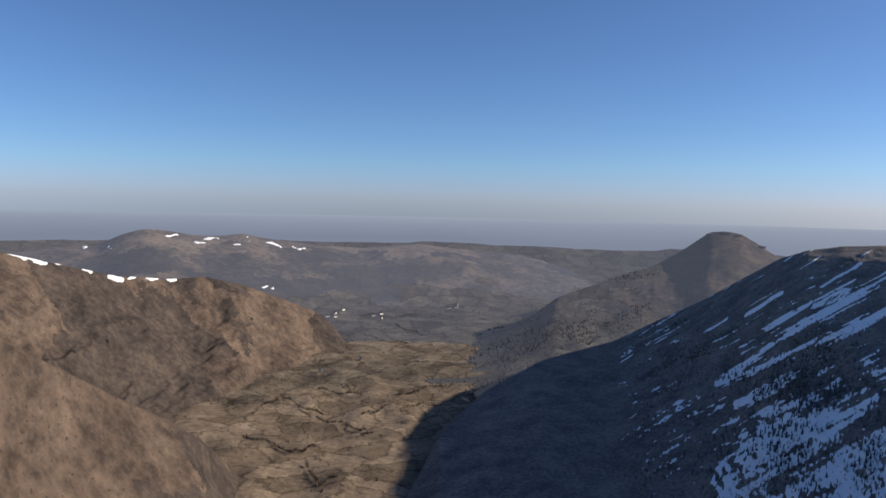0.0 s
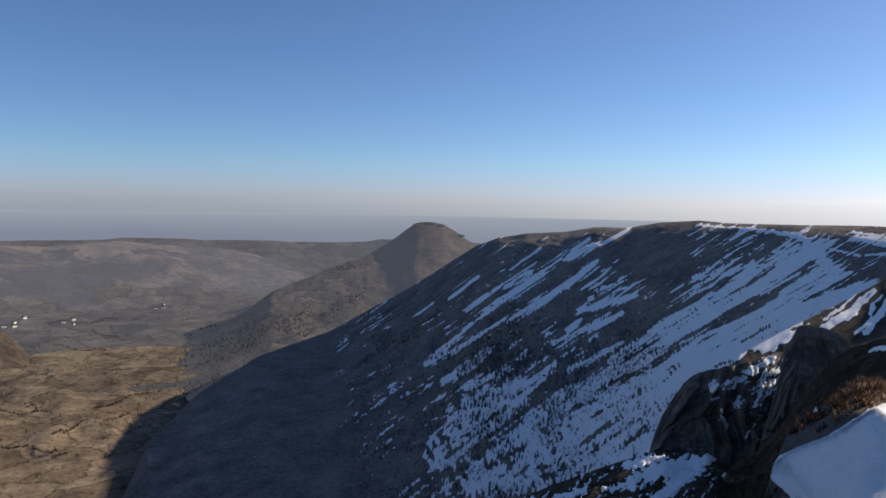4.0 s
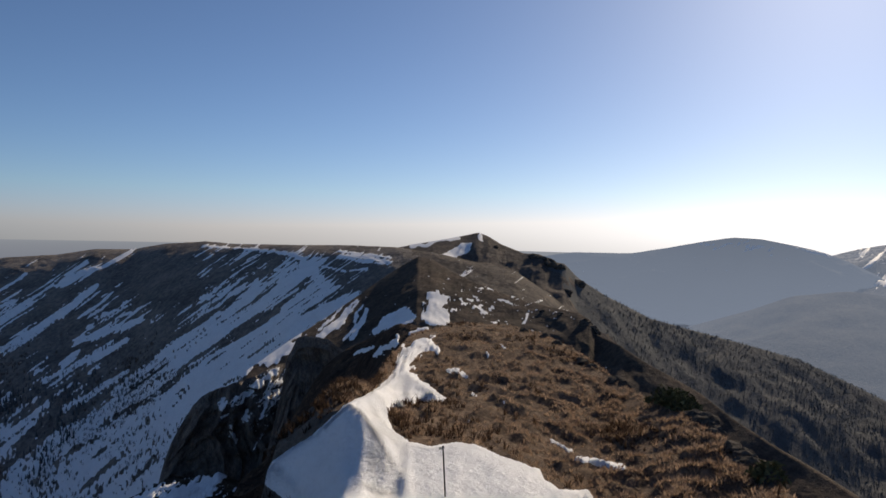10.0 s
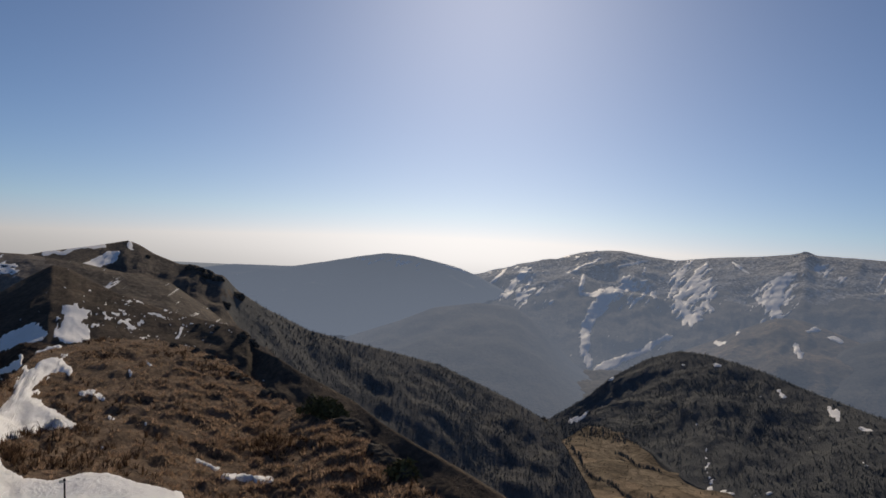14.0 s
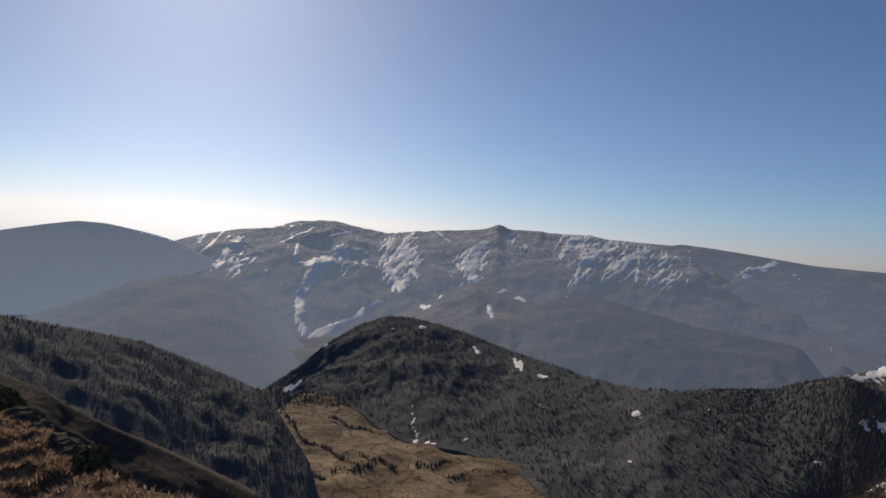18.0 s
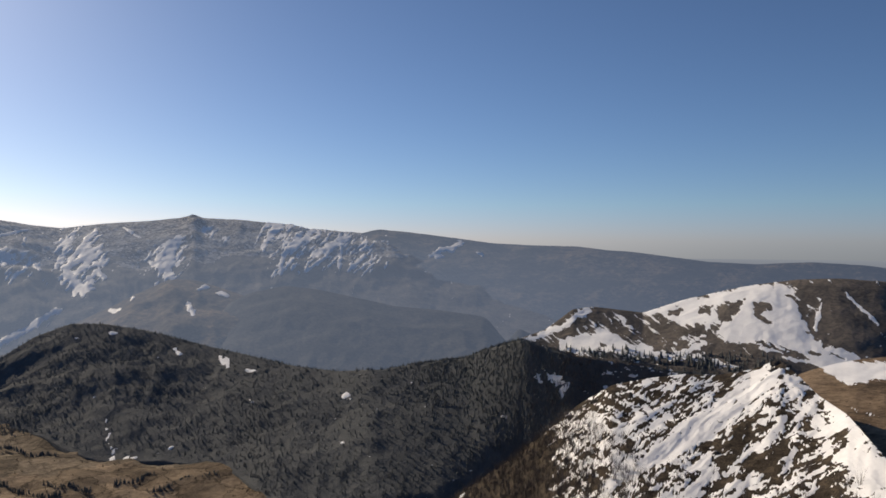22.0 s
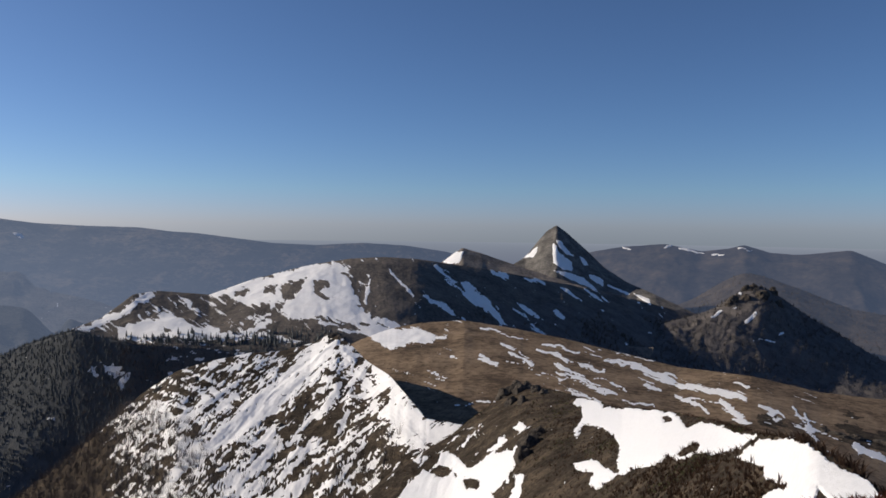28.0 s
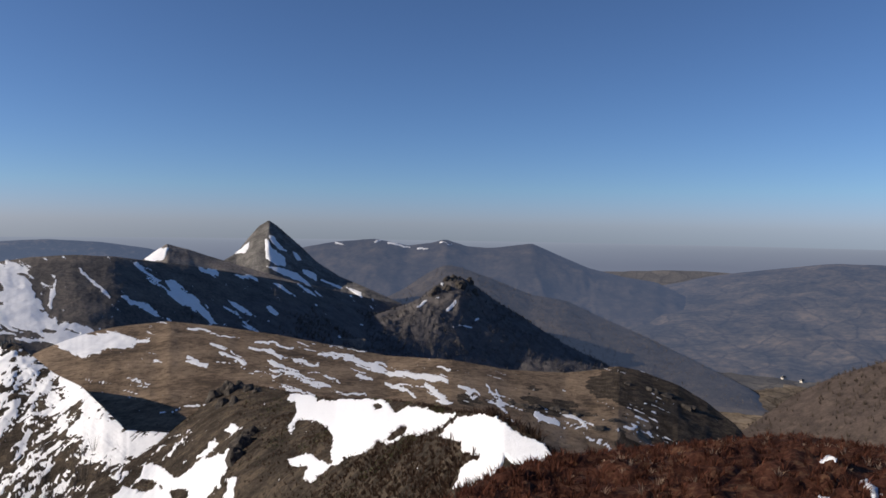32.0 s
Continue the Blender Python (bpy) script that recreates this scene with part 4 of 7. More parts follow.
def near_ground(name, crest, material, label, seed, az_step, rows, knee, fine, crease=None, smooth_in=lambda g: -9.0 + 0 * g["az"]):
    """The summit underfoot, from below the eye out to the edge where it drops: a steep first step, then a flatter crest."""
    az = np.concatenate([np.arange(crest[0][0], fine[0], 2.0), np.arange(fine[0], fine[1], az_step), np.arange(fine[1], crest[-1][0] + 0.1, 2.0)])
    ce, cd = soften(through_points(crest, az, 1), 9), soften(through_points(crest, az, 2), 15)
    cz = cd * np.tan(np.radians(ce))
    s = np.linspace(0, 1, rows)[None, :] ** 1.6
    d = 0.01 + (cd[:, None] - 0.01) * s
    rest = np.minimum(1.4, 0.4 * cd[:, None])
    near = -1.65 + (cz[:, None] + 1.65) * np.clip((d - rest) / (np.minimum(knee, cd[:, None]) - rest), 0, 1)
    z = near
    a = np.radians(az)[:, None]
    x, y = d * np.sin(a), d * np.cos(a)
    env = np.minimum(1, (1 - s) * 6 + 0.15) * np.minimum(1, d / 6)
    z = z + env * (0.35 * fbm(x / 5, y / 5, seed, 4) + 0.06 * fbm(x / 0.8, y / 0.8, seed + 1, 3) + 0.26 * np.clip(fbm(x / 0.5, y / 0.5, seed + 4, 2), 0, 1) ** 0.7 * step(d, 4, 7) * step(-smooth_in({"az": az[:, None] + 0 * d, "el": np.degrees(np.arctan2(z, d))}), 0, 0.5))
    if crease:
        p = np.array(crease, float)
        line = np.interp(d, p[:, 1], p[:, 0], left=p[0, 0], right=p[-1, 0])
        off = (az[:, None] - line) * np.pi / 180 * d
        z = z + 0.85 * np.exp(-(off / np.where(off < 0, 1.5, 4.0)) ** 2) * step(d, 8, 11) * step(-d, -26, -17)
        toward, across = -0.94 * (x - 9.4) - 0.34 * (y - 9.3), 0.34 * (x - 9.4) - 0.94 * (y - 9.3)
        z = z - 0.95 * np.clip(2.8 - np.hypot(np.minimum(toward, 0), across), 0, 2.1) * step(d, 5, 9)
    u = np.linspace(0, 1, 7)[None, 1:]
    bd = cd[:, None] + 90 * u ** 1.5
    bz = z[:, -1:] - 0.75 * (bd - cd[:, None]) + 1.2 * u * fbm(bd * np.sin(a) / 9, bd * np.cos(a) / 9, seed + 2, 4)
    x, y, z = (np.concatenate([p, q], 1) for p, q in ((x, bd * np.sin(a)), (y, bd * np.cos(a)), (z, bz)))
    n, m = x.shape
    ob = new(name, mesh_from(name, np.stack([x, y, z], -1).reshape(-1, 3), grid_faces(n, m), material))
    tagged(ob, label, "ground", kind="structure")
    dist = np.hypot(x, y)
    return {"ob": ob, "x": x, "y": y, "z": z, "az": np.repeat(az[:, None], m, 1), "el": np.degrees(np.arctan2(z, dist)), "d": dist,
            "s": np.concatenate([np.repeat(s, n, 0), 1 + np.repeat(u, n, 0)], 1), "n": n, "m": m, "rows": rows}


cornice = [(49.67, -21.79), (49.23, -20.59), (48.00, -19.57), (46.46, -18.33), (47.57, -16.91), (50.22, -15.45), (52.63, -13.25), (55.08, -12.07), (55.64, -11.49), (56.71, -9.57), (57.43, -8.14), (60.10, -7.69), (59.46, -8.51), (59.70, -9.16), (58.25, -10.09), (58.18, -10.75), (58.56, -11.39), (59.34, -11.92), (60.57, -12.72), (60.27, -13.04), (59.14, -12.87), (57.81, -13.23), (56.46, -13.41), (55.94, -14.07), (56.60, -15.11), (57.89, -15.91), (59.47, -16.17), (61.47, -15.81), (63.03, -15.97), (64.59, -16.57), (66.35, -17.04), (67.87, -17.40), (68.33, -18.08), (69.42, -18.77), (71.51, -18.53), (72.03, -19.06), (71.17, -20.52), (69.38, -28.12), (47.00, -29.19)]
ridge = near_ground("grassy_ridge", [(-75, -45, 2.5), (20, -45, 3), (32, -34, 4.5), (39.00, -21.38, 11), (42.39, -20.33, 12.5), (44.97, -18.91, 14), (48.46, -16.50, 16.5), (51.10, -14.81, 18), (52.67, -13.16, 20), (54.63, -12.08, 23), (55.83, -9.95, 30), (57.65, -7.87, 40), (61.41, -6.98, 45), (64.27, -6.98, 45), (66.87, -7.29, 43), (69.45, -8.21, 39), (71.57, -9.33, 35), (73.24, -10.45, 31), (75.29, -11.69, 27), (78.02, -12.11, 24), (82.23, -14.83, 19), (83.06, -15.92, 17), (87.01, -17.95, 14), (91.91, -19.30, 12), (97, -30, 8), (110, -42, 4), (150, -46, 3)],
    M["grass"], "tussocky brown winter grass on the summit ridge", 181, 0.12, 240, 9.0, (30, 104), [(48.5, 9.5), (50, 10.6), (53, 11.6), (54.8, 12.6), (54.3, 13.8), (52.9, 15.6), (52.5, 19)], lambda g: inside(g, cornice))
heath = near_ground("heather_mound", [(150, -46, 3), (176, -40, 5), (185.89, -21.62, 9), (189.92, -19.56, 12), (192.15, -18.51, 15), (197.46, -17.38, 19), (203.02, -16.18, 22), (207.90, -15.25, 24), (210.62, -14.66, 25), (213.60, -14.25, 25), (216.10, -14.20, 24), (219.42, -14.42, 22), (225, -20, 16), (255, -35, 7), (287, -45, 3)],
    M["heather"], "dark red heather on the summit edge", 191, 0.18, 120, 26.0, (172, 236))

second_cover(ridge, M["cliff"], lambda x, y, z: (np.degrees(np.arctan2(x, y)) + 1.5 * fbm(x / 2.0, y / 2.0, 183, 4) < 52.5) & (np.hypot(x, y) > 4))

# ---------------------------------------------------------------- snow on the landforms
def fray(land, scale, seed, octaves=4):
    """Fine uneven edges, in degrees of the panorama."""
    return fbm(land["az"] / scale, land["el"] / scale, seed, octaves, 0.6)


def slimmer(lines, share):
    return [(a0, e0, a1, e1, w * share) for a0, e0, a1, e1, w in lines]


hill_lines_a = [
    (23.82, -4.26, 19.83, -7.05, 0.11), (30.07, -3.58, 27.85, -5.37, 0.13), (29.85, -4.79, 24.34, -8.65, 0.22), (33.86, -2.79, 30.53, -5.36, 0.27), (30.53, -5.36, 24.78, -9.75, 0.36),
    (24.78, -9.75, 21.73, -12.48, 0.36), (36.66, -2.04, 32.31, -4.46, 0.18), (34.55, -4.43, 31.43, -6.92, 0.31), (31.43, -6.92, 28.31, -8.91, 0.36), (28.31, -8.91, 24.34, -11.27, 0.31),
    (24.34, -11.27, 21.29, -12.89, 0.31), (26.10, -11.73, 22.59, -14.21, 0.31), (37.49, -6.85, 33.24, -8.46, 0.27), (36.39, -8.42, 31.47, -10.90, 0.27), (33.25, -9.12, 32.36, -10.02, 0.27),
    (25.21, -6.03, 23.03, -7.76, 0.18),
]
hill_lines_b = [
    (45.59, -4.00, 44.35, -6.23, 0.31), (44.35, -6.23, 40.87, -8.32, 0.36), (40.87, -8.32, 36.89, -11.28, 0.36), (48.54, -2.62, 45.62, -4.88, 0.27), (48.60, -4.79, 44.80, -7.10, 0.36),
    (44.80, -7.10, 42.20, -8.28, 0.27), (48.95, -2.27, 50.25, -4.09, 0.40), (50.25, -4.09, 47.79, -6.12, 0.58), (51.90, -4.33, 47.39, -7.00, 0.40), (47.39, -7.00, 43.10, -9.35, 0.40),
    (43.10, -9.35, 37.36, -12.58, 0.36), (37.36, -12.58, 31.95, -14.82, 0.27), (52.94, -5.06, 48.25, -7.40, 0.31), (48.25, -7.40, 42.25, -10.69, 0.36), (42.25, -10.69, 35.13, -14.79, 0.36),
    (48.26, -7.83, 41.82, -11.58, 0.45),
]
hill_lines_c = [
    (41.82, -11.58, 39.63, -13.82, 0.54), (39.64, -14.25, 35.17, -17.77, 0.58), (53.94, -5.22, 51.20, -8.11, 0.18), (52.95, -5.48, 49.95, -7.96, 0.18), (54.76, -5.81, 52.04, -8.91, 0.18),
    (36.43, -10.63, 32.39, -13.08, 0.31), (31.48, -12.65, 30.13, -13.52, 0.31), (45.10, -1.56, 49.37, -2.26, 0.13), (51.82, -1.69, 55.80, -2.10, 0.13), (52.45, -2.31, 55.62, -2.60, 0.11),
    (24.34, -14.70, 27.89, -13.06, 0.31), (27.00, -15.19, 30.58, -13.52, 0.31), (38.82, -18.94, 32.48, -21.92, 0.40), (39.69, -17.23, 36.10, -19.43, 0.45),
]


gully_lines = [(44.51, -1.61, 48.32, -1.96, 0.12), (48.32, -1.96, 50.07, -3.02, 0.20), (51.80, -2.10, 53.55, -2.06, 0.24), (53.55, -2.06, 55.78, -2.45, 0.16), (50.07, -2.80, 52.26, -3.20, 0.10), (52.70, -3.19, 54.02, -2.94, 0.12), (41.64, -1.49, 44.51, -1.61, 0.08), (50.21, -2.50, 47.12, -4.84, 0.64), (47.12, -4.84, 43.94, -7.57, 0.36), (43.94, -7.57, 40.89, -9.51, 0.36), (40.89, -9.51, 37.80, -11.79, 0.40), (37.80, -11.79, 34.66, -13.50, 0.40), (34.66, -13.50, 31.28, -15.68, 0.36), (45.60, -4.22, 44.99, -5.78, 0.28), (44.99, -5.78, 43.28, -7.15, 0.36), (43.28, -7.15, 40.65, -8.46, 0.40), (40.65, -8.46, 38.22, -10.37, 0.36), (38.22, -10.37, 35.77, -12.18, 0.28), (49.39, -3.03, 50.67, -4.29, 0.56), (51.50, -4.47, 48.43, -6.18, 0.36), (48.43, -6.18, 45.70, -8.16, 0.40), (45.70, -8.16, 42.90, -10.23, 0.48), (42.90, -10.23, 39.60, -12.00, 0.36), (39.60, -12.00, 36.48, -13.99, 0.36), (36.48, -13.99, 32.64, -15.46, 0.32), (32.64, -15.46, 30.16, -16.94, 0.28), (53.14, -4.96, 50.33, -6.66, 0.32), (50.33, -6.66, 47.86, -8.54, 0.40), (47.86, -8.54, 45.31, -10.22, 0.56), (45.31, -10.22, 42.71, -11.63, 0.56), (42.71, -11.63, 40.74, -13.35, 0.88), (40.74, -13.35, 39.22, -15.77, 0.96), (39.22, -15.77, 38.35, -18.12, 0.80), (49.13, -8.65, 46.61, -10.07, 0.32), (37.39, -14.32, 35.15, -16.51, 0.56), (35.15, -16.51, 32.45, -19.05, 0.48), (37.88, -16.87, 35.19, -19.45, 0.56), (47.83, -7.42, 44.00, -9.97, 0.20), (44.45, -10.60, 41.39, -12.25, 0.40), (36.01, -13.05, 33.31, -14.38, 0.24)]
hill_low = [(39.26, -13.37), (40.72, -11.78), (48.98, -8.25), (48.86, -6.29), (44.63, -8.75), (39.16, -11.35), (35.25, -13.40), (30.74, -16.12), (27.36, -18.68), (24.32, -20.94), (23.05, -23.02), (38.89, -21.26), (40.24, -17.21)]
hill_mid = [(29.78, -13.90), (27.59, -13.63), (24.11, -15.35), (21.48, -17.39), (20.68, -20.33), (22.99, -21.43), (25.58, -18.81), (29.01, -16.06)]


def snow_on_hill():
    sketch = strokes(hill, slimmer(hill_lines_a + hill_lines_b + hill_lines_c, 0.7), 0.28)
    sketch = np.maximum(sketch, 1.15 * strokes(hill, gully_lines, 0.25))
    thin = streaks(hill, 36, 4.0, 0.12, 401, 4)
    bits = 0.75 * streaks(hill, 30, 0.8, 0.2, 402, 4)
    wide = np.clip(np.maximum(inside(hill, hill_low), inside(hill, hill_mid) - 0.3) / 1.5, -1.5, 0.2)
    mask = np.maximum(np.minimum(sketch, 0.6) + 1.7 * thin + 0.8 * bits, wide + 1.2 * thin + 1.3 * fray(hill, 0.7, 406, 5) + 0.4 * bits)
    mask = np.maximum(mask, 1.4 * thin + 0.9 * bits + 0.9 * fray(hill, 3.0, 404, 3) - 0.74 + 0.2 * step(hill["az"], 20, 26) * step(-hill["el"], 3, 7))
    mask = mask - 2 * step(-hill["az"], -15, -9) - 3 * (hill["s"] > 1.3)
    hill["snow"] = mask
    drape(hill, mask, "snow_streaks", M["snow_mid"], "wind-packed snow streaks on a shaded slope", 0.2)


snow_on_hill()


def patchy(land, lines, name, label, seed, material="snow_mid", angle=40, length=1.2, width=0.2, noise=0.6, fine=0.3, fine_scale=0.2, thick=0.5, extra=None, gain=0.9, fields=(), holes=(), warp=1.0):
    """Snow in strokes and outlined fields, frayed along one direction of the slope."""
    sketch = np.full(land["az"].shape, -1.5)
    for more in lines:
        sketch = np.maximum(sketch, strokes(land, more, warp))
    for outline in fields:
        sketch = np.maximum(sketch, np.clip(inside(land, outline) / 0.3, -1.5, 1.3))
    for outline in holes:
        sketch = np.minimum(sketch, np.clip(-inside(land, outline) / 0.25, -1.5, 1.3))
    mask = gain * sketch + 1.5 * noise * streaks(land, angle, length, width, seed) + 1.5 * fine * fray(land, fine_scale, seed + 1, 5)
    if extra is not None:
        mask = np.maximum(mask, extra)
    land["snow"] = mask
    drape(land, mask - 3 * (land["s"] > 1.5), name, M[material], label, thick)


cone_lines = [
    (56.54, -6.55, 54.62, -7.70, 0.40), (57.10, -6.19, 55.78, -7.01, 0.40), (59.23, -4.84, 58.91, -6.08, 0.36), (59.01, -6.80, 59.95, -7.14, 0.40), (59.68, -5.14, 60.35, -5.43, 0.22),
    (58.31, -5.95, 58.49, -6.84, 0.11), (53.57, -5.87, 50.38, -8.58, 0.16), (54.19, -6.47, 52.03, -8.49, 0.16),
    (53.36, -5.67, 51.59, -7.45, 0.20), (52.56, -5.71, 50.36, -7.73, 0.20), (53.98, -6.06, 53.01, -7.17, 0.12), (54.19, -6.47, 52.65, -8.45, 0.20), (51.59, -7.24, 49.97, -8.61, 0.24),
    (66.83, -6.20, 66.43, -6.87, 0.13), (62.47, -5.74, 63.59, -6.36, 0.13), (62.01, -5.10, 62.46, -5.30, 0.09), (64.43, -5.22, 65.52, -5.48, 0.09),
]
cone_fields = [[(59.12, -4.72), (60.46, -4.98), (60.04, -5.84), (60.60, -6.48), (60.62, -7.19), (58.97, -7.29), (58.42, -6.78), (58.93, -5.97), (58.82, -5.17)], [(54.34, -8.10), (55.37, -6.66), (56.97, -5.90), (57.93, -6.62), (57.63, -7.16), (56.74, -7.37)]]
patchy(cone, [slimmer(cone_lines, 0.7), gully_lines], "snow_patches", "snow patches on a small heath cone", 411, length=0.8, width=0.2, noise=0.4, fine=0.25, fine_scale=0.3, thick=0.03, fields=cone_fields,
       extra=1.2 * streaks(cone, -10, 0.5, 0.1, 413, 4) + 0.7 * fray(cone, 0.4, 414) - 0.9 + 0.35 * box_mask(cone, 58, 70, -7.5, -3.5, 1))
peak_lines = [(57.31, -1.3, 59.53, -0.79, 0.16), (59.53, -0.79, 61.31, -0.38, 0.13), (62.78, -0.16, 63.01, -0.6, 0.14)]
patchy(peak, [peak_lines], "snow_patches", "snow drifts below a moorland peak", 415, noise=0.22, fine=0.2, thick=0.05, fields=[[(56.69, -1.49), (57.99, -1.55), (59.56, -1.86), (60.31, -1.53), (61.45, -0.74), (62.26, -0.71), (62.05, -1.44), (61.22, -1.82), (60.96, -2.09), (60.52, -2.37), (61.12, -3.03), (60.31, -2.87), (59.12, -2.23), (57.77, -1.91)]])
range_a = [
    (92.91, -0.33, 90.92, -2.67, 0.13), (93.63, -1.91, 92.17, -2.49, 0.09), (91.82, 0.18, 89.85, -2.07, 0.09), (97.24, -0.64, 97.09, -1.97, 0.11), (97.10, -2.19, 99.50, -1.86, 0.11),
    (99.49, -1.64, 97.82, -3.49, 0.22), (98.24, -3.03, 97.53, -4.60, 0.22), (97.65, -4.38, 97.52, -6.13, 0.22), (97.52, -6.13, 98.03, -7.51, 0.25), (100.55, -0.70, 100.81, -1.49, 0.13),
    (99.71, -1.54, 101.25, -1.47, 0.09), (102.33, -1.64, 102.71, -2.02, 0.11), (104.73, 0.40, 103.73, -1.88, 0.11), (104.17, -1.86, 104.91, -3.16, 0.16), (104.90, -2.94, 105.30, -3.81, 0.22),
    (105.35, -3.14, 106.04, -3.42, 0.11), (106.56, -0.40, 104.17, -1.86, 0.18), (106.28, 0.70, 104.80, -0.94, 0.13),
]
range_b = [
    (106.58, -0.85, 104.86, -2.27, 0.16), (106.20, -2.21, 106.80, -2.62, 0.16), (111.87, 0.31, 110.19, -1.55, 0.18), (111.68, -0.36, 110.64, -1.75, 0.18), (109.74, -1.58, 110.65, -1.98, 0.13),
    (110.86, -1.74, 111.36, -2.83, 0.16), (121.73, 0.80, 119.31, -1.06, 0.18), (124.21, 0.28, 121.82, -1.13, 0.22), (120.51, 0.31, 119.33, -1.49, 0.13), (119.33, -1.49, 119.17, -2.59, 0.13),
    (123.83, -0.38, 123.71, -2.08, 0.09), (122.65, -1.30, 121.05, -2.34, 0.09), (113.16, -3.52, 113.82, -3.57, 0.13), (114.51, -4.10, 115.17, -4.24, 0.13), (112.33, -4.54, 112.59, -5.32, 0.18),
    (100.42, -6.82, 98.93, -7.83, 0.20), (99.77, -7.15, 98.58, -7.93, 0.18), (103.23, -5.38, 102.36, -5.72, 0.09),
]
range_c = [
    (101.93, -5.96, 100.71, -6.54, 0.09), (110.40, -3.06, 110.18, -3.25, 0.13), (104.10, -4.76, 103.76, -5.09, 0.09), (100.20, -6.91, 100.97, -6.36, 0.09), (94.26, -1.79, 93.78, -2.34, 0.09),
    (98.49, 0.75, 95.93, -0.49, 0.09), (102.03, 0.71, 99.84, 0.15, 0.09), (108.75, -4.08, 108.32, -4.24, 0.11), (108.05, 1.02, 109.21, 0.18, 0.09), (126.26, -1.08, 126.09, -1.72, 0.09),
    (125.08, -1.36, 124.72, -2.23, 0.09), (117.93, 1.05, 117.14, -0.30, 0.09),
]
thin_top = step(snow_range["el"], -2.2, 0.6) * (1.3 * streaks(snow_range, 55, 1.1, 0.16, 423, 5) + 0.4 * fray(snow_range, 0.25, 424, 5) + 1.7 * fray(snow_range, 2.2, 425, 3) - 0.42) - 0.45 * (1 - step(snow_range["el"], -2.2, 0.6))
range_fields = [
    [(118.48, -2.52), (119.33, -0.13), (121.26, 1.19), (124.09, 0.63), (125.85, -0.56), (127.18, -1.67), (125.41, -2.42), (121.91, -1.97)],
    [(103.46, -1.80), (104.09, 0.45), (106.23, 0.74), (107.03, -1.77), (105.50, -3.83), (104.36, -2.92)],
    [(109.01, -1.87), (110.74, -0.56), (112.32, -0.05), (111.84, -1.82), (111.13, -2.73)],
    [(90.88, -2.89), (92.40, -0.55), (93.65, -0.61), (93.03, -2.37), (94.93, -2.80)],
    [(98.75, -1.97), (101.50, -0.19), (103.38, -2.31), (100.53, -2.54)],
]
boost = np.full(snow_range["az"].shape, -1.0)
for outline in range_fields:
    boost = np.maximum(boost, np.clip(inside(snow_range, outline) / 0.9, -1.0, 0.2))
thin_top = np.maximum(thin_top, boost + 2.0 * streaks(snow_range, 48, 0.9, 0.13, 422, 4) + 0.5 * fray(snow_range, 0.3, 429, 4) - 0.16)
pistes = [
    [(100.98, -0.91), (100.67, -1.35), (99.56, -2.41), (98.8, -3.62), (98.37, -3.97), (98.08, -4.69), (98.03, -6.37), (98.31, -7.62), (97.87, -7.54), (97.31, -6.37), (97.38, -5.12), (97.69, -3.86), (98.14, -3.22), (99.3, -2.0), (100.4, -0.93)],
    [(98.44, -7.66), (99.1, -7.12), (100.46, -6.64), (102.33, -5.6), (103.8, -4.62), (103.94, -4.87), (102.55, -5.98), (100.73, -7.02), (99.61, -7.7), (98.89, -8.08)],
    [(104.13, -2.26), (105.27, -2.92), (106.06, -3.51), (105.38, -3.7), (104.9, -3.46), (105.18, -3.93), (104.79, -3.89), (104.51, -3.12)],
    [(110.73, -0.24), (111.25, 0.14), (111.79, -0.1), (111.5, -1.54), (110.65, -2.46), (110.19, -1.95), (111.03, -1.03)],
    [(92.82, -0.29), (93.2, -0.27), (92.49, -1.4), (91.45, -2.76), (90.97, -2.74), (91.96, -1.74)],
]
patchy(snow_range, [slimmer(range_a, 1.15), slimmer(range_b, 1.2), slimmer(range_c, 0.9)], "range_snow", "snowfields and pistes on the hazy range", 421, "snow_far", 50, 0.8, 0.14, 0.4, 0.25, 0.15, 2.0, thin_top - 0.15, warp=0.35, fields=pistes)
mount_lines = [(85.76, 0.11, 87.00, 0.39, 0.11), (87.37, 0.12, 88.94, -0.30, 0.09), (83.01, -0.55, 83.68, -0.36, 0.07), (86.32, -0.39, 88.10, -0.80, 0.07), (79.51, -0.33, 80.29, -0.22, 0.05)]
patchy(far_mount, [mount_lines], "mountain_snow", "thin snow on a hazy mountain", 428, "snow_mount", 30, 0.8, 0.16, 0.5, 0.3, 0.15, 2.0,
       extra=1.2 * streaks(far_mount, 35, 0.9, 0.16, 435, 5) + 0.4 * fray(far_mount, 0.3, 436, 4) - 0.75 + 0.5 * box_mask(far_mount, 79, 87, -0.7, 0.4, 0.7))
spur_lines = [(113.16, -3.52, 113.82, -3.57, 0.13), (114.51, -4.10, 115.17, -4.24, 0.13), (112.33, -4.54, 112.59, -5.32, 0.18), (110.40, -3.06, 110.18, -3.25, 0.13), (108.75, -4.08, 108.32, -4.24, 0.11),
    (107.67, -4.71, 106.93, -5.11, 0.07)]
patchy(brown_spur, [spur_lines], "spur_snow", "snow remnants on a hazy moor spur", 426, "snow_far", 20, 0.6, 0.16, 0.5, 0.3, 0.15, 2.0)
ridge_lines = [(133.13, -0.26, 130.82, -0.92, 0.13), (130.74, -0.93, 131.56, -1.24, 0.13), (132.43, -0.54, 133.37, -0.17, 0.16), (134.38, -0.97, 134.73, -1.06, 0.07), (129.39, -2.32, 130.14, -2.47, 0.07)]
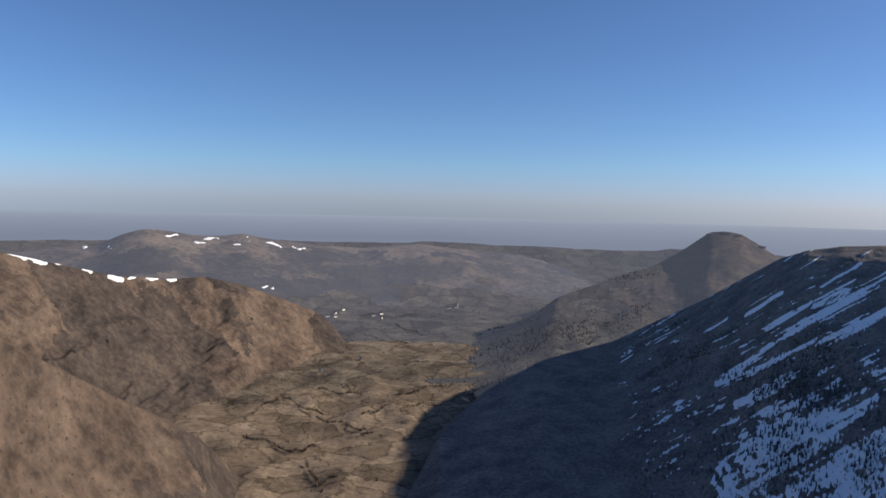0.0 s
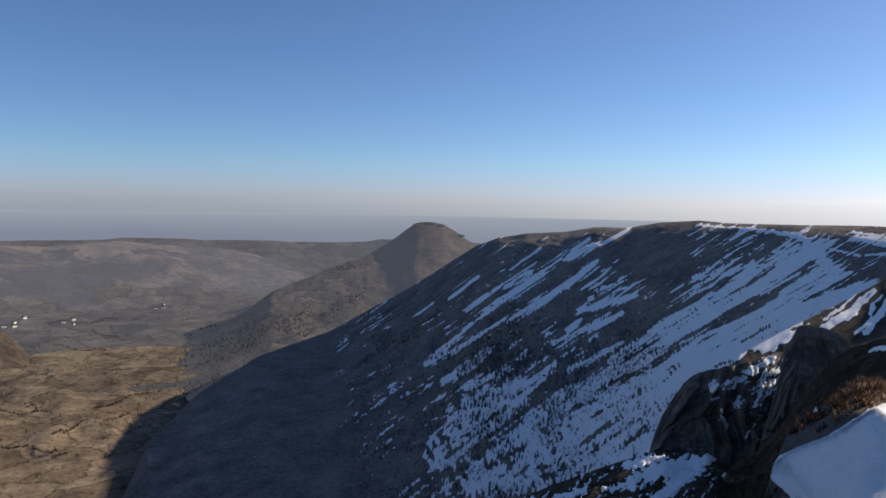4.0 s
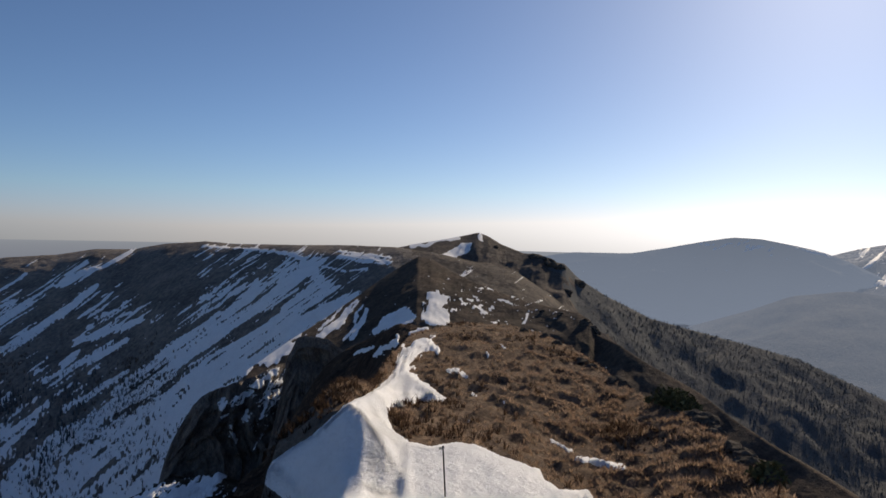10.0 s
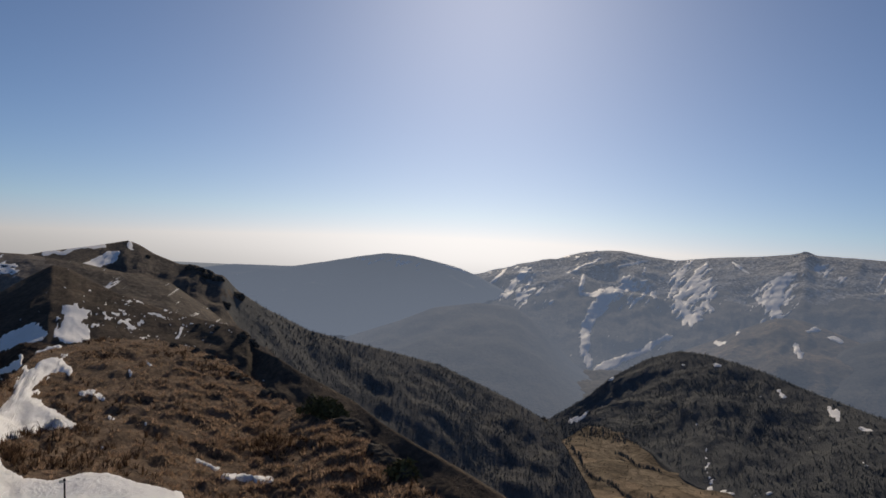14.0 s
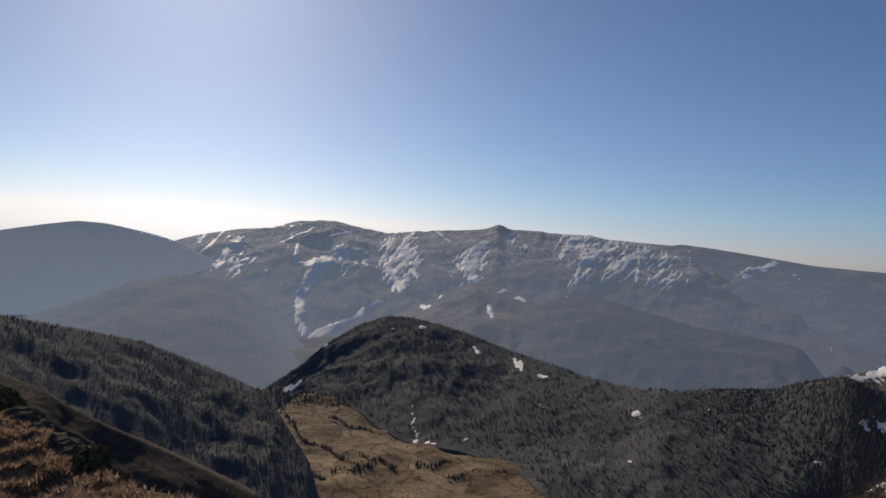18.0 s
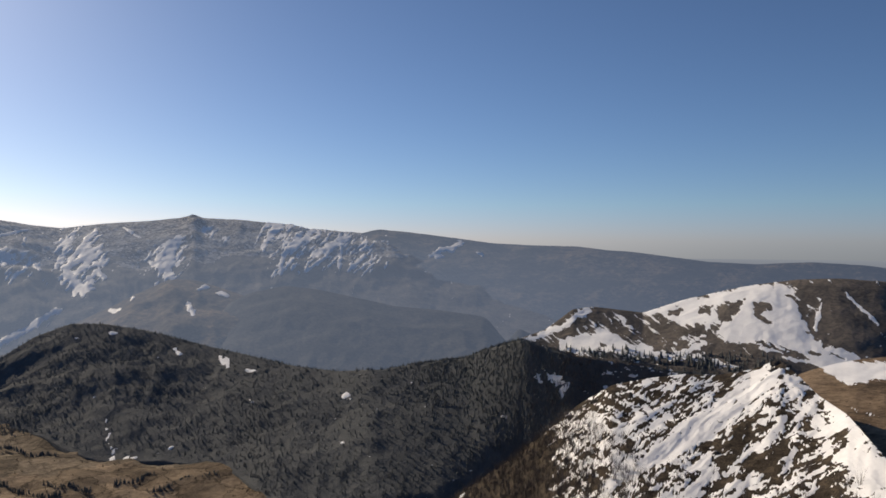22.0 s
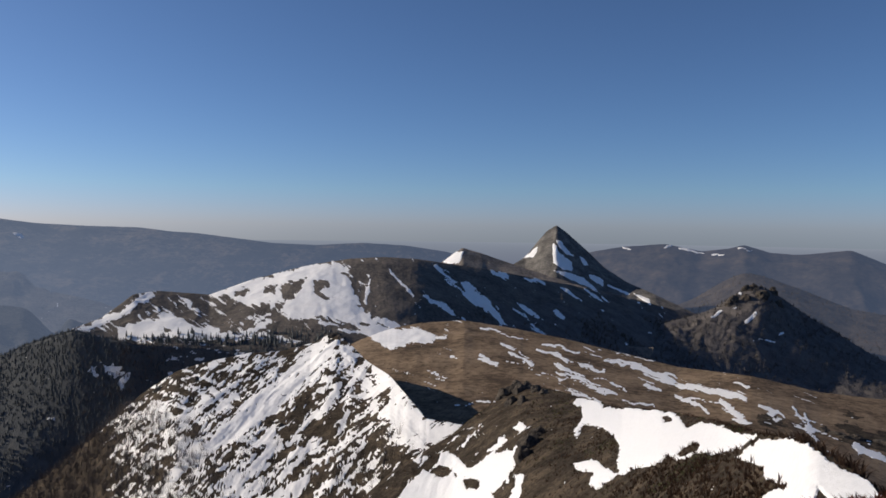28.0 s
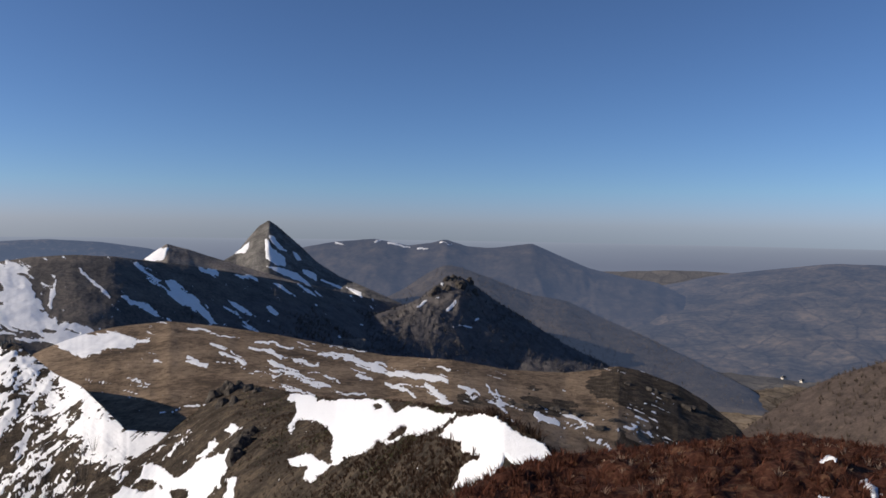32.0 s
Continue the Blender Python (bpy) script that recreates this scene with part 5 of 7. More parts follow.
patchy(far_ridge, [slimmer(ridge_lines, 1.5)], "range_snow", "thin snow on a far ridge", 427, "snow_far", 20, 0.6, 0.16, 0.5, 0.3, 0.15, 2.0)
wood_lines = [(114.73, -8.75, 115.43, -9.55, 0.18), (111.62, -7.96, 112.07, -8.28, 0.13), (107.00, -6.52, 107.54, -6.58, 0.09), (107.59, -15.28, 107.35, -15.79, 0.22), (107.35, -15.79, 106.26, -16.22, 0.13),
    (106.76, -12.26, 106.88, -12.89, 0.07), (106.98, -13.10, 107.53, -14.95, 0.05), (99.83, -8.32, 100.05, -8.23, 0.11), (97.99, -10.96, 97.58, -11.39, 0.11), (97.45, -11.40, 96.73, -11.83, 0.11),
    (108.24, -15.62, 109.12, -15.40, 0.07), (110.88, -15.20, 111.54, -15.07, 0.06), (116.30, -9.61, 117.17, -9.75, 0.06), (124.17, -11.96, 124.36, -11.70, 0.09),
    (140.04, -10.34, 141.16, -10.75, 0.22), (139.37, -10.58, 139.83, -11.13, 0.18), (141.61, -10.95, 141.18, -11.82, 0.18), (124.32, -11.85, 124.49, -12.07, 0.09), (136.73, -13.52, 136.96, -13.60, 0.09),
    (129.11, -11.09, 129.33, -11.22, 0.07)]
patchy(wood_hill, [wood_lines], "clearing_snow", "snow left in forest clearings", 431, noise=0.7, fine=0.4, thick=0.6,
       extra=1.3 * streaks(wood_hill, -8, 0.8, 0.12, 433, 4) + 0.7 * fray(wood_hill, 0.5, 434) - 1.0 + 0.6 * box_mask(wood_hill, 144, 158, -12.5, -8, 1))
hillside_lines = [(-30.86, -4.34, -28.84, -4.88, 0.16), (-28.32, -4.74, -27.62, -5.03, 0.11), (-26.56, -5.41, -26.02, -5.66, 0.13), (-24.73, -5.81, -23.99, -6.03, 0.16), (-23.50, -5.96, -23.20, -6.04, 0.11),
    (-22.36, -6.10, -21.70, -6.20, 0.11), (-20.92, -6.25, -20.53, -6.39, 0.16), (-28.93, -12.15, -28.23, -12.48, 0.08), (-27.70, -12.84, -27.17, -13.04, 0.05), (-31.72, -17.30, -31.58, -17.47, 0.09),
    (-30.11, -18.19, -29.70, -18.40, 0.07)]
patchy(hillside, [hillside_lines], "snow_strips", "snow strips under the crest of a brown hillside", 435, noise=0.35, angle=-10, length=0.8)
moor_lines = [(-18.94, -3.28, -18.25, -3.41, 0.07), (-18.33, -3.07, -17.32, -3.11, 0.08), (-15.34, -3.22, -15.05, -3.52, 0.06), (-26.54, -3.85, -26.18, -3.93, 0.08), (-24.91, -3.82, -24.61, -3.90, 0.08),
    (-14.00, -3.68, -12.51, -3.85, 0.06), (-11.65, -3.80, -10.79, -3.88, 0.06), (-16.29, -3.48, -15.88, -3.57, 0.05), (-20.72, -2.75, -19.93, -2.83, 0.05), (-14.10, -7.02, -13.42, -7.07, 0.07)]
patchy(moor, [moor_lines], "snow_strips", "far snow strips on a rocky moor", 437, noise=0.35, angle=0, length=0.6, thick=2.0)
west_lines = [(178.36, -1.50, 179.83, -1.51, 0.05), (181.90, -1.30, 182.31, -1.42, 0.06), (182.92, -1.45, 184.93, -1.79, 0.05), (185.53, -1.81, 186.50, -1.71, 0.05), (187.45, -1.27, 188.22, -1.46, 0.04)]
patchy(far_west, [west_lines], "snow_strips", "thin snow along a far crest", 439, "snow_far", 0, 0.6, 0.1, 0.4, 0.2, 0.1, 2.0)

dome_a = [
    (138.80, -7.69, 141.76, -6.21, 0.22), (140.82, -6.78, 142.98, -5.38, 0.27), (142.71, -8.08, 144.45, -7.33, 0.58), (144.45, -8.15, 148.48, -7.96, 0.40), (146.44, -8.23, 149.31, -8.49, 0.22),
    (147.78, -6.37, 148.48, -7.03, 0.31), (149.31, -7.77, 151.82, -7.01, 0.13), (147.65, -5.31, 152.66, -4.16, 0.36), (149.72, -5.86, 152.67, -5.59, 0.36), (152.66, -4.16, 155.24, -3.28, 0.40),
    (155.24, -3.37, 157.21, -3.72, 0.45), (154.17, -6.04, 156.57, -6.49, 0.62), (157.52, -4.51, 158.33, -6.06, 0.49), (159.11, -4.07, 159.30, -6.06, 0.16), (153.53, -6.69, 158.78, -7.25, 0.49),
    (158.78, -7.25, 161.46, -8.04, 0.31), (144.65, -5.25, 146.04, -6.12, 0.22), (160.57, -8.48, 163.71, -8.91, 0.45),
]
dome_b = [
    (158.79, -8.26, 161.47, -9.14, 0.27), (148.48, -8.64, 155.27, -8.58, 0.09), (160.97, -3.61, 162.77, -5.60, 0.16), (163.67, -5.37, 165.92, -6.90, 0.16),
]
dome_c = [
    (153.52, -4.51, 154.72, -3.72, 0.36), (155.27, -7.80, 157.02, -7.81, 0.18), (150.56, -8.57, 152.68, -8.84, 0.22), (152.69, -9.26, 154.41, -9.08, 0.18), (150.14, -8.35, 149.31, -8.75, 0.18),
    (142.14, -6.01, 143.09, -5.63, 0.18), (141.38, -7.61, 142.90, -8.29, 0.27), (157.02, -8.03, 159.23, -8.48, 0.22),
]
slope_fields = [
    [(173.9, -3.39), (175.01, -3.49), (176.09, -3.91), (177.43, -4.95), (175.63, -4.28), (174.4, -3.73)],
    [(176.51, -3.52), (177.73, -4.07), (177.66, -4.56), (176.7, -4.01)],
    [(177.9, -4.3), (179.72, -5.03), (179.62, -5.19), (178.01, -4.53)],
    [(171.45, -4.02), (172.43, -3.99), (173.2, -4.46), (171.94, -4.31)],
    [(179.92, -4.96), (181.13, -5.39), (181.18, -5.77), (180.22, -5.25)],
]
dome_flank = [
    [(164.27, -3.04), (164.92, -3.33), (166.31, -4.52), (165.91, -4.47), (164.92, -3.79)],
    [(166.63, -4.52), (167.2, -4.49), (167.96, -5.25), (168.7, -5.74), (169.53, -6.81), (170.23, -7.9), (169.81, -7.82), (169.04, -6.84), (168.12, -6.38), (167.2, -5.77), (166.44, -5.16), (165.6, -4.59), (165.91, -4.56), (166.97, -5.28)],
    [(163.55, -5.08), (164.18, -5.69), (165.08, -6.03), (165.99, -6.79), (166.94, -7.4), (166.3, -7.28), (164.93, -6.51), (164.18, -5.98)],
    [(170.72, -6.47), (171.68, -6.95), (172.46, -7.63), (173.46, -8.52), (172.97, -8.49), (172.24, -7.82), (171.47, -6.99)],
    [(171.03, -5.94), (171.99, -6.39), (173.22, -7.17), (174.23, -7.65), (173.19, -7.43), (171.93, -6.76)],
    [(169.02, -3.45), (170.2, -3.72), (170.36, -4.17), (169.18, -3.79)],
    [(173.69, -6.45), (174.22, -6.53), (174.68, -7.08), (173.96, -6.89)],
    [(174.4, -4.65), (175.02, -4.87), (176.03, -5.7), (175.49, -5.55)],
    [(176.25, -4.75), (177.17, -5.15), (178.25, -5.7), (177.02, -5.38)],
]
dome_fields = [
    [(154.42, -3.12), (156.04, -3.01), (157.06, -3.57), (157.69, -4.01), (158.31, -5.31), (158.10, -5.95), (159.36, -6.96), (160.00, -7.83), (158.31, -7.66), (156.65, -7.15), (154.62, -7.33), (153.22, -7.20), (152.63, -6.64), (153.42, -5.20), (153.35, -4.57), (153.82, -3.87)],
    [(147.17, -5.62), (149.95, -4.70), (152.64, -3.85), (153.43, -3.61), (153.74, -3.95), (152.72, -4.56), (153.03, -5.19), (152.44, -5.80), (151.85, -6.49), (151.47, -5.77), (150.89, -5.96), (150.32, -5.73), (149.38, -5.98), (148.45, -5.46)],
    [(144.35, -7.25), (145.21, -7.10), (146.27, -7.67), (148.07, -8.06), (148.44, -8.76), (146.26, -8.81), (144.52, -8.18)],
    [(140.87, -7.77), (141.84, -7.39), (143.16, -6.90), (143.90, -7.60), (143.49, -8.61), (140.86, -8.51)],
    [(158.31, -7.87), (160.00, -7.79), (161.71, -8.17), (163.22, -7.99), (164.53, -8.66), (164.32, -9.22), (162.57, -9.27), (161.07, -9.75), (159.58, -8.94)],
    [(149.00, -8.59), (150.31, -8.06), (152.05, -7.03), (151.77, -7.64), (150.31, -8.46), (152.63, -8.09), (152.63, -8.83), (151.08, -8.91)],
]
dome_holes = [[(151.39, -4.71), (152.24, -4.72), (152.03, -5.37), (151.30, -5.28)], [(152.45, -4.72), (153.95, -4.51), (153.52, -5.82), (152.67, -5.81)], [(147.24, -5.73), (148.47, -6.18), (151.39, -6.44), (151.18, -7.09), (150.14, -8.13), (148.06, -8.29), (146.84, -6.99)], [(151.40, -7.73), (155.26, -7.58), (156.58, -8.47), (154.40, -8.87), (151.83, -8.60)], [(157.87, -3.63), (158.75, -3.85), (158.54, -5.40), (158.10, -5.62)], [(141.94, -6.82), (143.28, -5.43), (145.24, -5.27), (145.64, -6.53), (144.45, -6.29), (142.90, -6.65)], [(154.94, -4.22), (156.04, -4.50), (156.37, -4.84), (155.51, -5.25), (156.49, -5.70), (156.00, -6.07), (155.10, -5.45)], [(153.51, -4.45), (154.42, -4.17), (154.02, -5.22), (153.35, -5.62)], [(149.01, -5.20), (150.13, -5.03), (149.75, -5.51), (149.12, -5.57)]]
patchy(dome, [dome_a, slimmer(dome_b, 0.45), slimmer(dome_c, 0.55)], "snowfields", "broad snowfields on a rounded hill", 441, noise=0.6, fine=0.2, fine_scale=0.3, fields=dome_fields + dome_flank + slope_fields, holes=dome_holes, angle=-35, length=1.3, width=0.16, thick=0.08,
       extra=1.2 * streaks(dome, -38, 1.6, 0.14, 445, 5) + 0.6 * fray(dome, 0.4, 446, 5) - 0.66 - 0.1 * step(dome["az"], 161, 166) + 0.25 * step(-dome["az"], -154, -150) * step(dome["el"], -11.5, -10.5))
pyramid_fields = [
    [(173.79, -1.28), (174.07, -1.5), (174.23, -1.96), (175.31, -2.72), (175.29, -3.46), (174.55, -3.3), (173.85, -2.81), (173.74, -2.04)],
    [(174.04, -1.06), (174.41, -1.09), (174.69, -1.58), (175.41, -2.26), (174.84, -2.14), (174.27, -1.58)],
    [(171.44, -2.41), (172.61, -1.53), (172.57, -1.9), (172.33, -2.41)],
    [(175.66, -2.0), (176.11, -2.38), (176.54, -2.91), (176.16, -2.97)],
]
patchy(pyramid, [], "snow_gullies", "snow gullies on a rock pyramid", 447, noise=0.12, fine=0.15, angle=-55, thick=0.6, fields=pyramid_fields + slope_fields)
patchy(pointed, [], "snow_face", "snow face of a small pointed hill", 449, noise=0.15, thick=1.0, fields=[[(165.01, -2.88), (165.67, -2.31), (166.0, -2.05), (166.83, -1.98), (166.53, -2.85), (165.67, -3.03)]])
knob_lines = [(185.43, -6.46, 185.93, -5.94, 0.18), (186.71, -5.90, 187.17, -5.75, 0.11), (188.15, -6.72, 188.40, -6.01, 0.18), (190.05, -7.40, 190.30, -7.30, 0.09), (188.37, -7.93, 189.87, -7.90, 0.07),
    (187.34, -4.71, 187.62, -5.11, 0.09)]
patchy(knob, [slimmer(knob_lines, 0.55)], "snow_patches", "small snow patches among rocks", 451, noise=0.6)

plateau_a = [
    (168.40, -7.97, 169.97, -8.24, 0.11), (169.97, -8.46, 171.98, -8.76, 0.13), (168.12, -10.47, 169.20, -10.93, 0.22), (171.24, -9.74, 172.22, -10.49, 0.18), (178.31, -10.14, 180.85, -10.51, 0.18),
    (180.43, -10.53, 182.92, -11.04, 0.18), (183.34, -11.58, 187.71, -12.18, 0.27), (186.37, -13.03, 188.13, -13.76, 0.27), (174.87, -11.04, 176.62, -11.51, 0.18), (173.12, -11.32, 177.50, -12.48, 0.13),
    (173.99, -10.77, 177.71, -12.13, 0.13), (178.73, -9.57, 181.25, -9.98, 0.11), (170.00, -10.56, 172.23, -11.01, 0.13), (183.77, -12.49, 186.17, -12.77, 0.16), (173.54, -9.80, 176.17, -10.33, 0.11),
    (177.27, -11.48, 179.63, -12.26, 0.13), (160.57, -8.40, 164.16, -9.00, 0.45), (158.79, -8.26, 161.47, -9.14, 0.31),
]
plateau_b = [
    (189.35, -12.61, 190.71, -13.27, 0.18), (195.42, -14.58, 196.31, -15.08, 0.27), (197.83, -14.45, 199.16, -15.29, 0.16), (198.73, -15.77, 200.70, -16.61, 0.18), (200.05, -16.38, 201.13, -16.82, 0.13),
    (194.49, -12.71, 194.72, -12.79, 0.09), (197.35, -12.58, 197.58, -12.74, 0.09), (183.94, -11.64, 187.99, -12.38, 0.18), (186.65, -12.91, 188.01, -13.67, 0.18), (192.04, -12.80, 192.51, -13.85, 0.11),
    (201.09, -15.07, 201.22, -15.47, 0.09),
    (189.63, -13.20, 190.38, -13.39, 0.13), (191.27, -12.43, 191.53, -12.67, 0.09), (166.02, -14.09, 169.60, -13.67, 0.10),
]
drift_lines = [(178.10, -10.24, 180.02, -10.56, 0.24), (180.02, -10.56, 182.94, -11.41, 0.36), (183.35, -11.59, 185.76, -11.80, 0.36), (185.76, -11.80, 188.02, -12.31, 0.32), (183.36, -12.41, 185.40, -13.45, 0.24), (186.56, -12.73, 187.75, -13.81, 0.36), (187.75, -13.81, 188.52, -14.00, 0.12), (174.22, -11.28, 176.63, -12.02, 0.20), (176.63, -12.02, 178.79, -12.74, 0.24), (170.44, -9.90, 172.23, -10.71, 0.24), (174.43, -10.84, 175.75, -11.21, 0.20), (176.17, -10.34, 177.91, -11.10, 0.24), (178.30, -9.38, 180.84, -9.67, 0.12), (180.88, -11.76, 182.13, -12.09, 0.16), (167.96, -7.98, 169.97, -8.24, 0.20), (168.21, -10.17, 169.11, -10.80, 0.20), (169.98, -9.25, 170.88, -9.66, 0.16), (172.65, -9.61, 175.30, -10.37, 0.16), (173.09, -9.16, 176.16, -9.69, 0.12), (174.90, -12.53, 177.52, -13.45, 0.16), (189.25, -12.66, 190.00, -12.97, 0.28), (187.50, -11.24, 188.46, -11.55, 0.12), (191.46, -12.60, 192.02, -13.31, 0.12), (192.22, -13.85, 192.77, -14.54, 0.16), (195.37, -14.53, 196.72, -15.22, 0.40), (179.22, -12.92, 181.74, -13.36, 0.12), (161.01, -8.49, 164.15, -8.91, 0.36), (164.15, -9.00, 165.50, -8.81, 0.20)]
patchy(plateau, [slimmer(plateau_a, 0.3), slimmer(plateau_b, 0.5), slimmer(drift_lines, 0.62)], "snow_drifts", "wind-blown drifts of old snow on dry grass", 461, angle=-16, length=1.6, width=0.09, noise=0.55, fine=0.2, fine_scale=0.3, gain=0.85, thick=0.04, fields=[dome_fields[4]],
       extra=1.5 * streaks(plateau, -17, 2.6, 0.11, 463, 4) + 0.4 * fray(plateau, 0.5, 464, 5) + 0.6 * fray(plateau, 3.0, 465, 2) - 0.85 + 0.12 * step(-plateau["el"], 11.5, 14))

spur_a = [
    (159.25, -10.66, 161.50, -12.41, 0.45), (161.50, -12.41, 163.41, -14.97, 0.54), (163.55, -15.31, 167.03, -15.65, 0.27), (162.64, -14.33, 161.77, -16.86, 0.62), (161.10, -16.64, 164.25, -17.06, 0.36),
    (151.84, -11.79, 149.32, -14.59, 0.54), (149.32, -14.59, 145.65, -17.52, 0.67), (145.65, -17.52, 143.86, -19.65, 0.58), (146.45, -12.37, 148.08, -13.70, 0.36), (146.45, -14.20, 142.12, -14.26, 0.54),
    (144.45, -15.25, 142.12, -14.46, 0.45), (150.57, -10.35, 152.91, -10.55, 0.27), (152.69, -10.55, 151.42, -12.62, 0.36), (155.28, -9.40, 153.55, -11.00, 0.27), (155.94, -9.98, 157.04, -10.64, 0.36),
    (157.92, -9.78, 158.81, -10.44, 0.31), (158.81, -10.66, 157.94, -13.23, 0.36), (155.29, -11.47, 157.06, -12.79, 0.31),
]
spur_b = [
    (161.53, -14.97, 158.85, -15.78, 0.31), (153.57, -13.96, 151.43, -15.93, 0.36), (151.87, -17.18, 149.34, -19.00, 0.54), (155.33, -16.93, 152.73, -18.83, 0.45), (158.86, -17.03, 157.11, -19.43, 0.40),
    (151.02, -19.52, 147.68, -20.42, 0.62), (154.47, -19.32, 151.46, -20.72, 0.54), (157.11, -19.43, 155.35, -20.56, 0.40), (160.67, -18.70, 159.34, -20.29, 0.27), (155.31, -14.44, 153.58, -16.45, 0.31),
    (157.06, -13.21, 155.31, -14.86, 0.27), (145.64, -10.89, 146.45, -11.35, 0.22), (142.51, -13.31, 141.74, -14.03, 0.27),
]
spur_fields = [
    [(156.67, -8.99), (157.69, -9.44), (158.45, -10.01), (159.47, -10.67), (161.04, -11.54), (162.04, -12.84), (162.50, -14.04), (163.54, -14.21), (163.87, -15.18), (165.81, -15.46), (167.29, -15.26), (166.04, -16.30), (164.70, -16.98), (163.57, -16.65), (162.22, -17.07), (161.54, -16.44), (161.31, -15.39), (159.73, -14.74), (159.50, -13.25), (158.82, -12.39), (157.92, -11.09), (157.26, -10.65)],
    [(156.37, -8.90), (155.93, -8.89), (153.55, -10.57), (151.84, -12.22), (150.15, -13.40), (148.49, -14.74), (146.45, -16.41), (144.45, -17.80), (144.45, -18.57), (146.85, -17.43), (149.74, -15.84), (151.85, -14.31), (153.56, -13.12), (155.29, -11.47), (157.03, -9.78)],
]
spur_holes = [
    [(158.14, -10.66), (158.80, -10.32), (159.25, -10.67), (158.81, -11.18), (158.15, -11.30)],
    [(159.03, -11.10), (159.48, -10.88), (160.06, -11.75), (159.94, -12.62), (159.26, -12.05)],
    [(161.06, -12.84), (160.98, -13.91), (160.17, -14.20), (159.72, -13.47)],
    [(158.60, -12.82), (159.50, -13.17), (159.37, -13.89), (158.74, -13.76)],
    [(144.06, -10.19), (145.84, -11.11), (146.04, -12.76), (145.24, -14.12), (144.05, -13.23), (143.47, -12.18)],
]
flank = box_mask(spur, 141, 152, -21, -11.5, 1.0)
cover = step(spur["az"], 137, 143) * step(-spur["az"], -166, -162)
patchy(spur, [slimmer(spur_a, 0.6), slimmer(spur_b, 0.5)], "snow_ribs", "bright snow between dark heath ribs", 471, gain=0.62, noise=1.1, fine=0.25, fine_scale=0.4, angle=37, length=1.3, width=0.13, thick=0.06, fields=spur_fields, holes=spur_holes,
       extra=(2.2 * streaks(spur, 36, 1.3, 0.2, 473, 4) + 0.9 * streaks(spur, -28, 0.5, 0.12, 476, 3) + 0.5 * fray(spur, 0.35, 474, 5) + 0.6 * fray(spur, 2.0, 475, 2) - 0.42 + flank * (2.0 * streaks(spur, -30, 0.9, 0.11, 477, 3) + 0.4)) * cover - 0.6 * (1 - cover))

near_fields = [
    [(175.79, -13.12), (177.51, -13.03), (177.87, -13.72), (179.23, -13.63), (181.33, -13.60), (182.98, -13.59), (183.40, -14.04), (184.02, -14.59), (185.02, -14.09), (186.60, -14.33), (187.78, -14.71), (188.73, -14.68), (187.80, -15.57), (186.64, -16.02), (185.86, -16.38), (184.67, -16.32), (183.47, -17.04), (182.65, -16.84), (181.83, -17.40), (180.17, -17.95), (179.12, -18.44), (178.89, -17.46), (179.21, -16.43), (178.64, -15.65), (177.55, -15.11), (176.47, -15.06), (175.84, -16.05), (175.48, -15.65), (176.25, -14.57), (176.23, -13.82), (175.58, -13.56)],
    [(188.92, -14.85), (190.78, -14.62), (192.06, -14.83), (192.97, -15.45), (194.39, -16.16), (195.77, -16.65), (196.63, -17.64), (194.82, -19.15), (192.68, -17.61), (192.36, -19.24), (188.68, -20.02), (189.39, -18.42), (190.68, -17.78), (189.37, -17.48), (189.16, -16.75), (187.43, -16.31)],
    [(175.66, -17.90), (177.17, -17.47), (178.26, -18.12), (179.12, -18.37), (177.64, -19.44), (176.77, -19.35), (177.19, -18.52), (175.88, -18.37)],
    [(170.75, -15.55), (171.41, -15.10), (172.13, -15.41), (171.42, -15.85)],
    [(171.88, -16.25), (170.78, -17.13), (169.66, -17.38), (168.77, -17.61), (168.55, -18.03), (167.43, -18.67), (166.06, -17.46), (165.16, -17.48), (164.94, -18.30), (166.08, -18.70), (166.54, -19.30), (165.18, -19.32), (163.82, -18.72), (162.48, -19.94), (161.15, -21.52), (168.37, -21.47), (169.70, -19.83), (170.59, -19.39), (171.45, -17.31)],
    [(168.54, -17.41), (170.32, -16.31), (170.54, -16.51), (169.21, -17.39)],
    [(170.40, -21.39), (171.25, -18.95), (171.83, -18.85), (171.50, -20.55)],
]
near_holes = [
    [(182.17, -14.06), (182.79, -13.89), (183.00, -14.28), (182.39, -14.45)],
    [(183.25, -16.46), (184.45, -15.75), (185.05, -15.68), (184.66, -16.20), (183.67, -16.74)],
    [(166.99, -19.50), (168.34, -19.26), (168.13, -20.08), (167.22, -20.10)],
]
patchy(near_spur, [], "spur_snow", "bright snow sheets draped over a heath spur", 481, "snow", angle=30, length=0.9, width=0.13, noise=0.42, fine=0.3, fine_scale=0.25, thick=0.12, fields=near_fields, holes=near_holes,
       extra=1.2 * streaks(near_spur, 32, 1.2, 0.25, 483, 5) + 0.8 * fray(near_spur, 0.5, 484, 5) - 0.95 + 0.5 * box_mask(near_spur, 158, 171, -26, -15, 1.5))

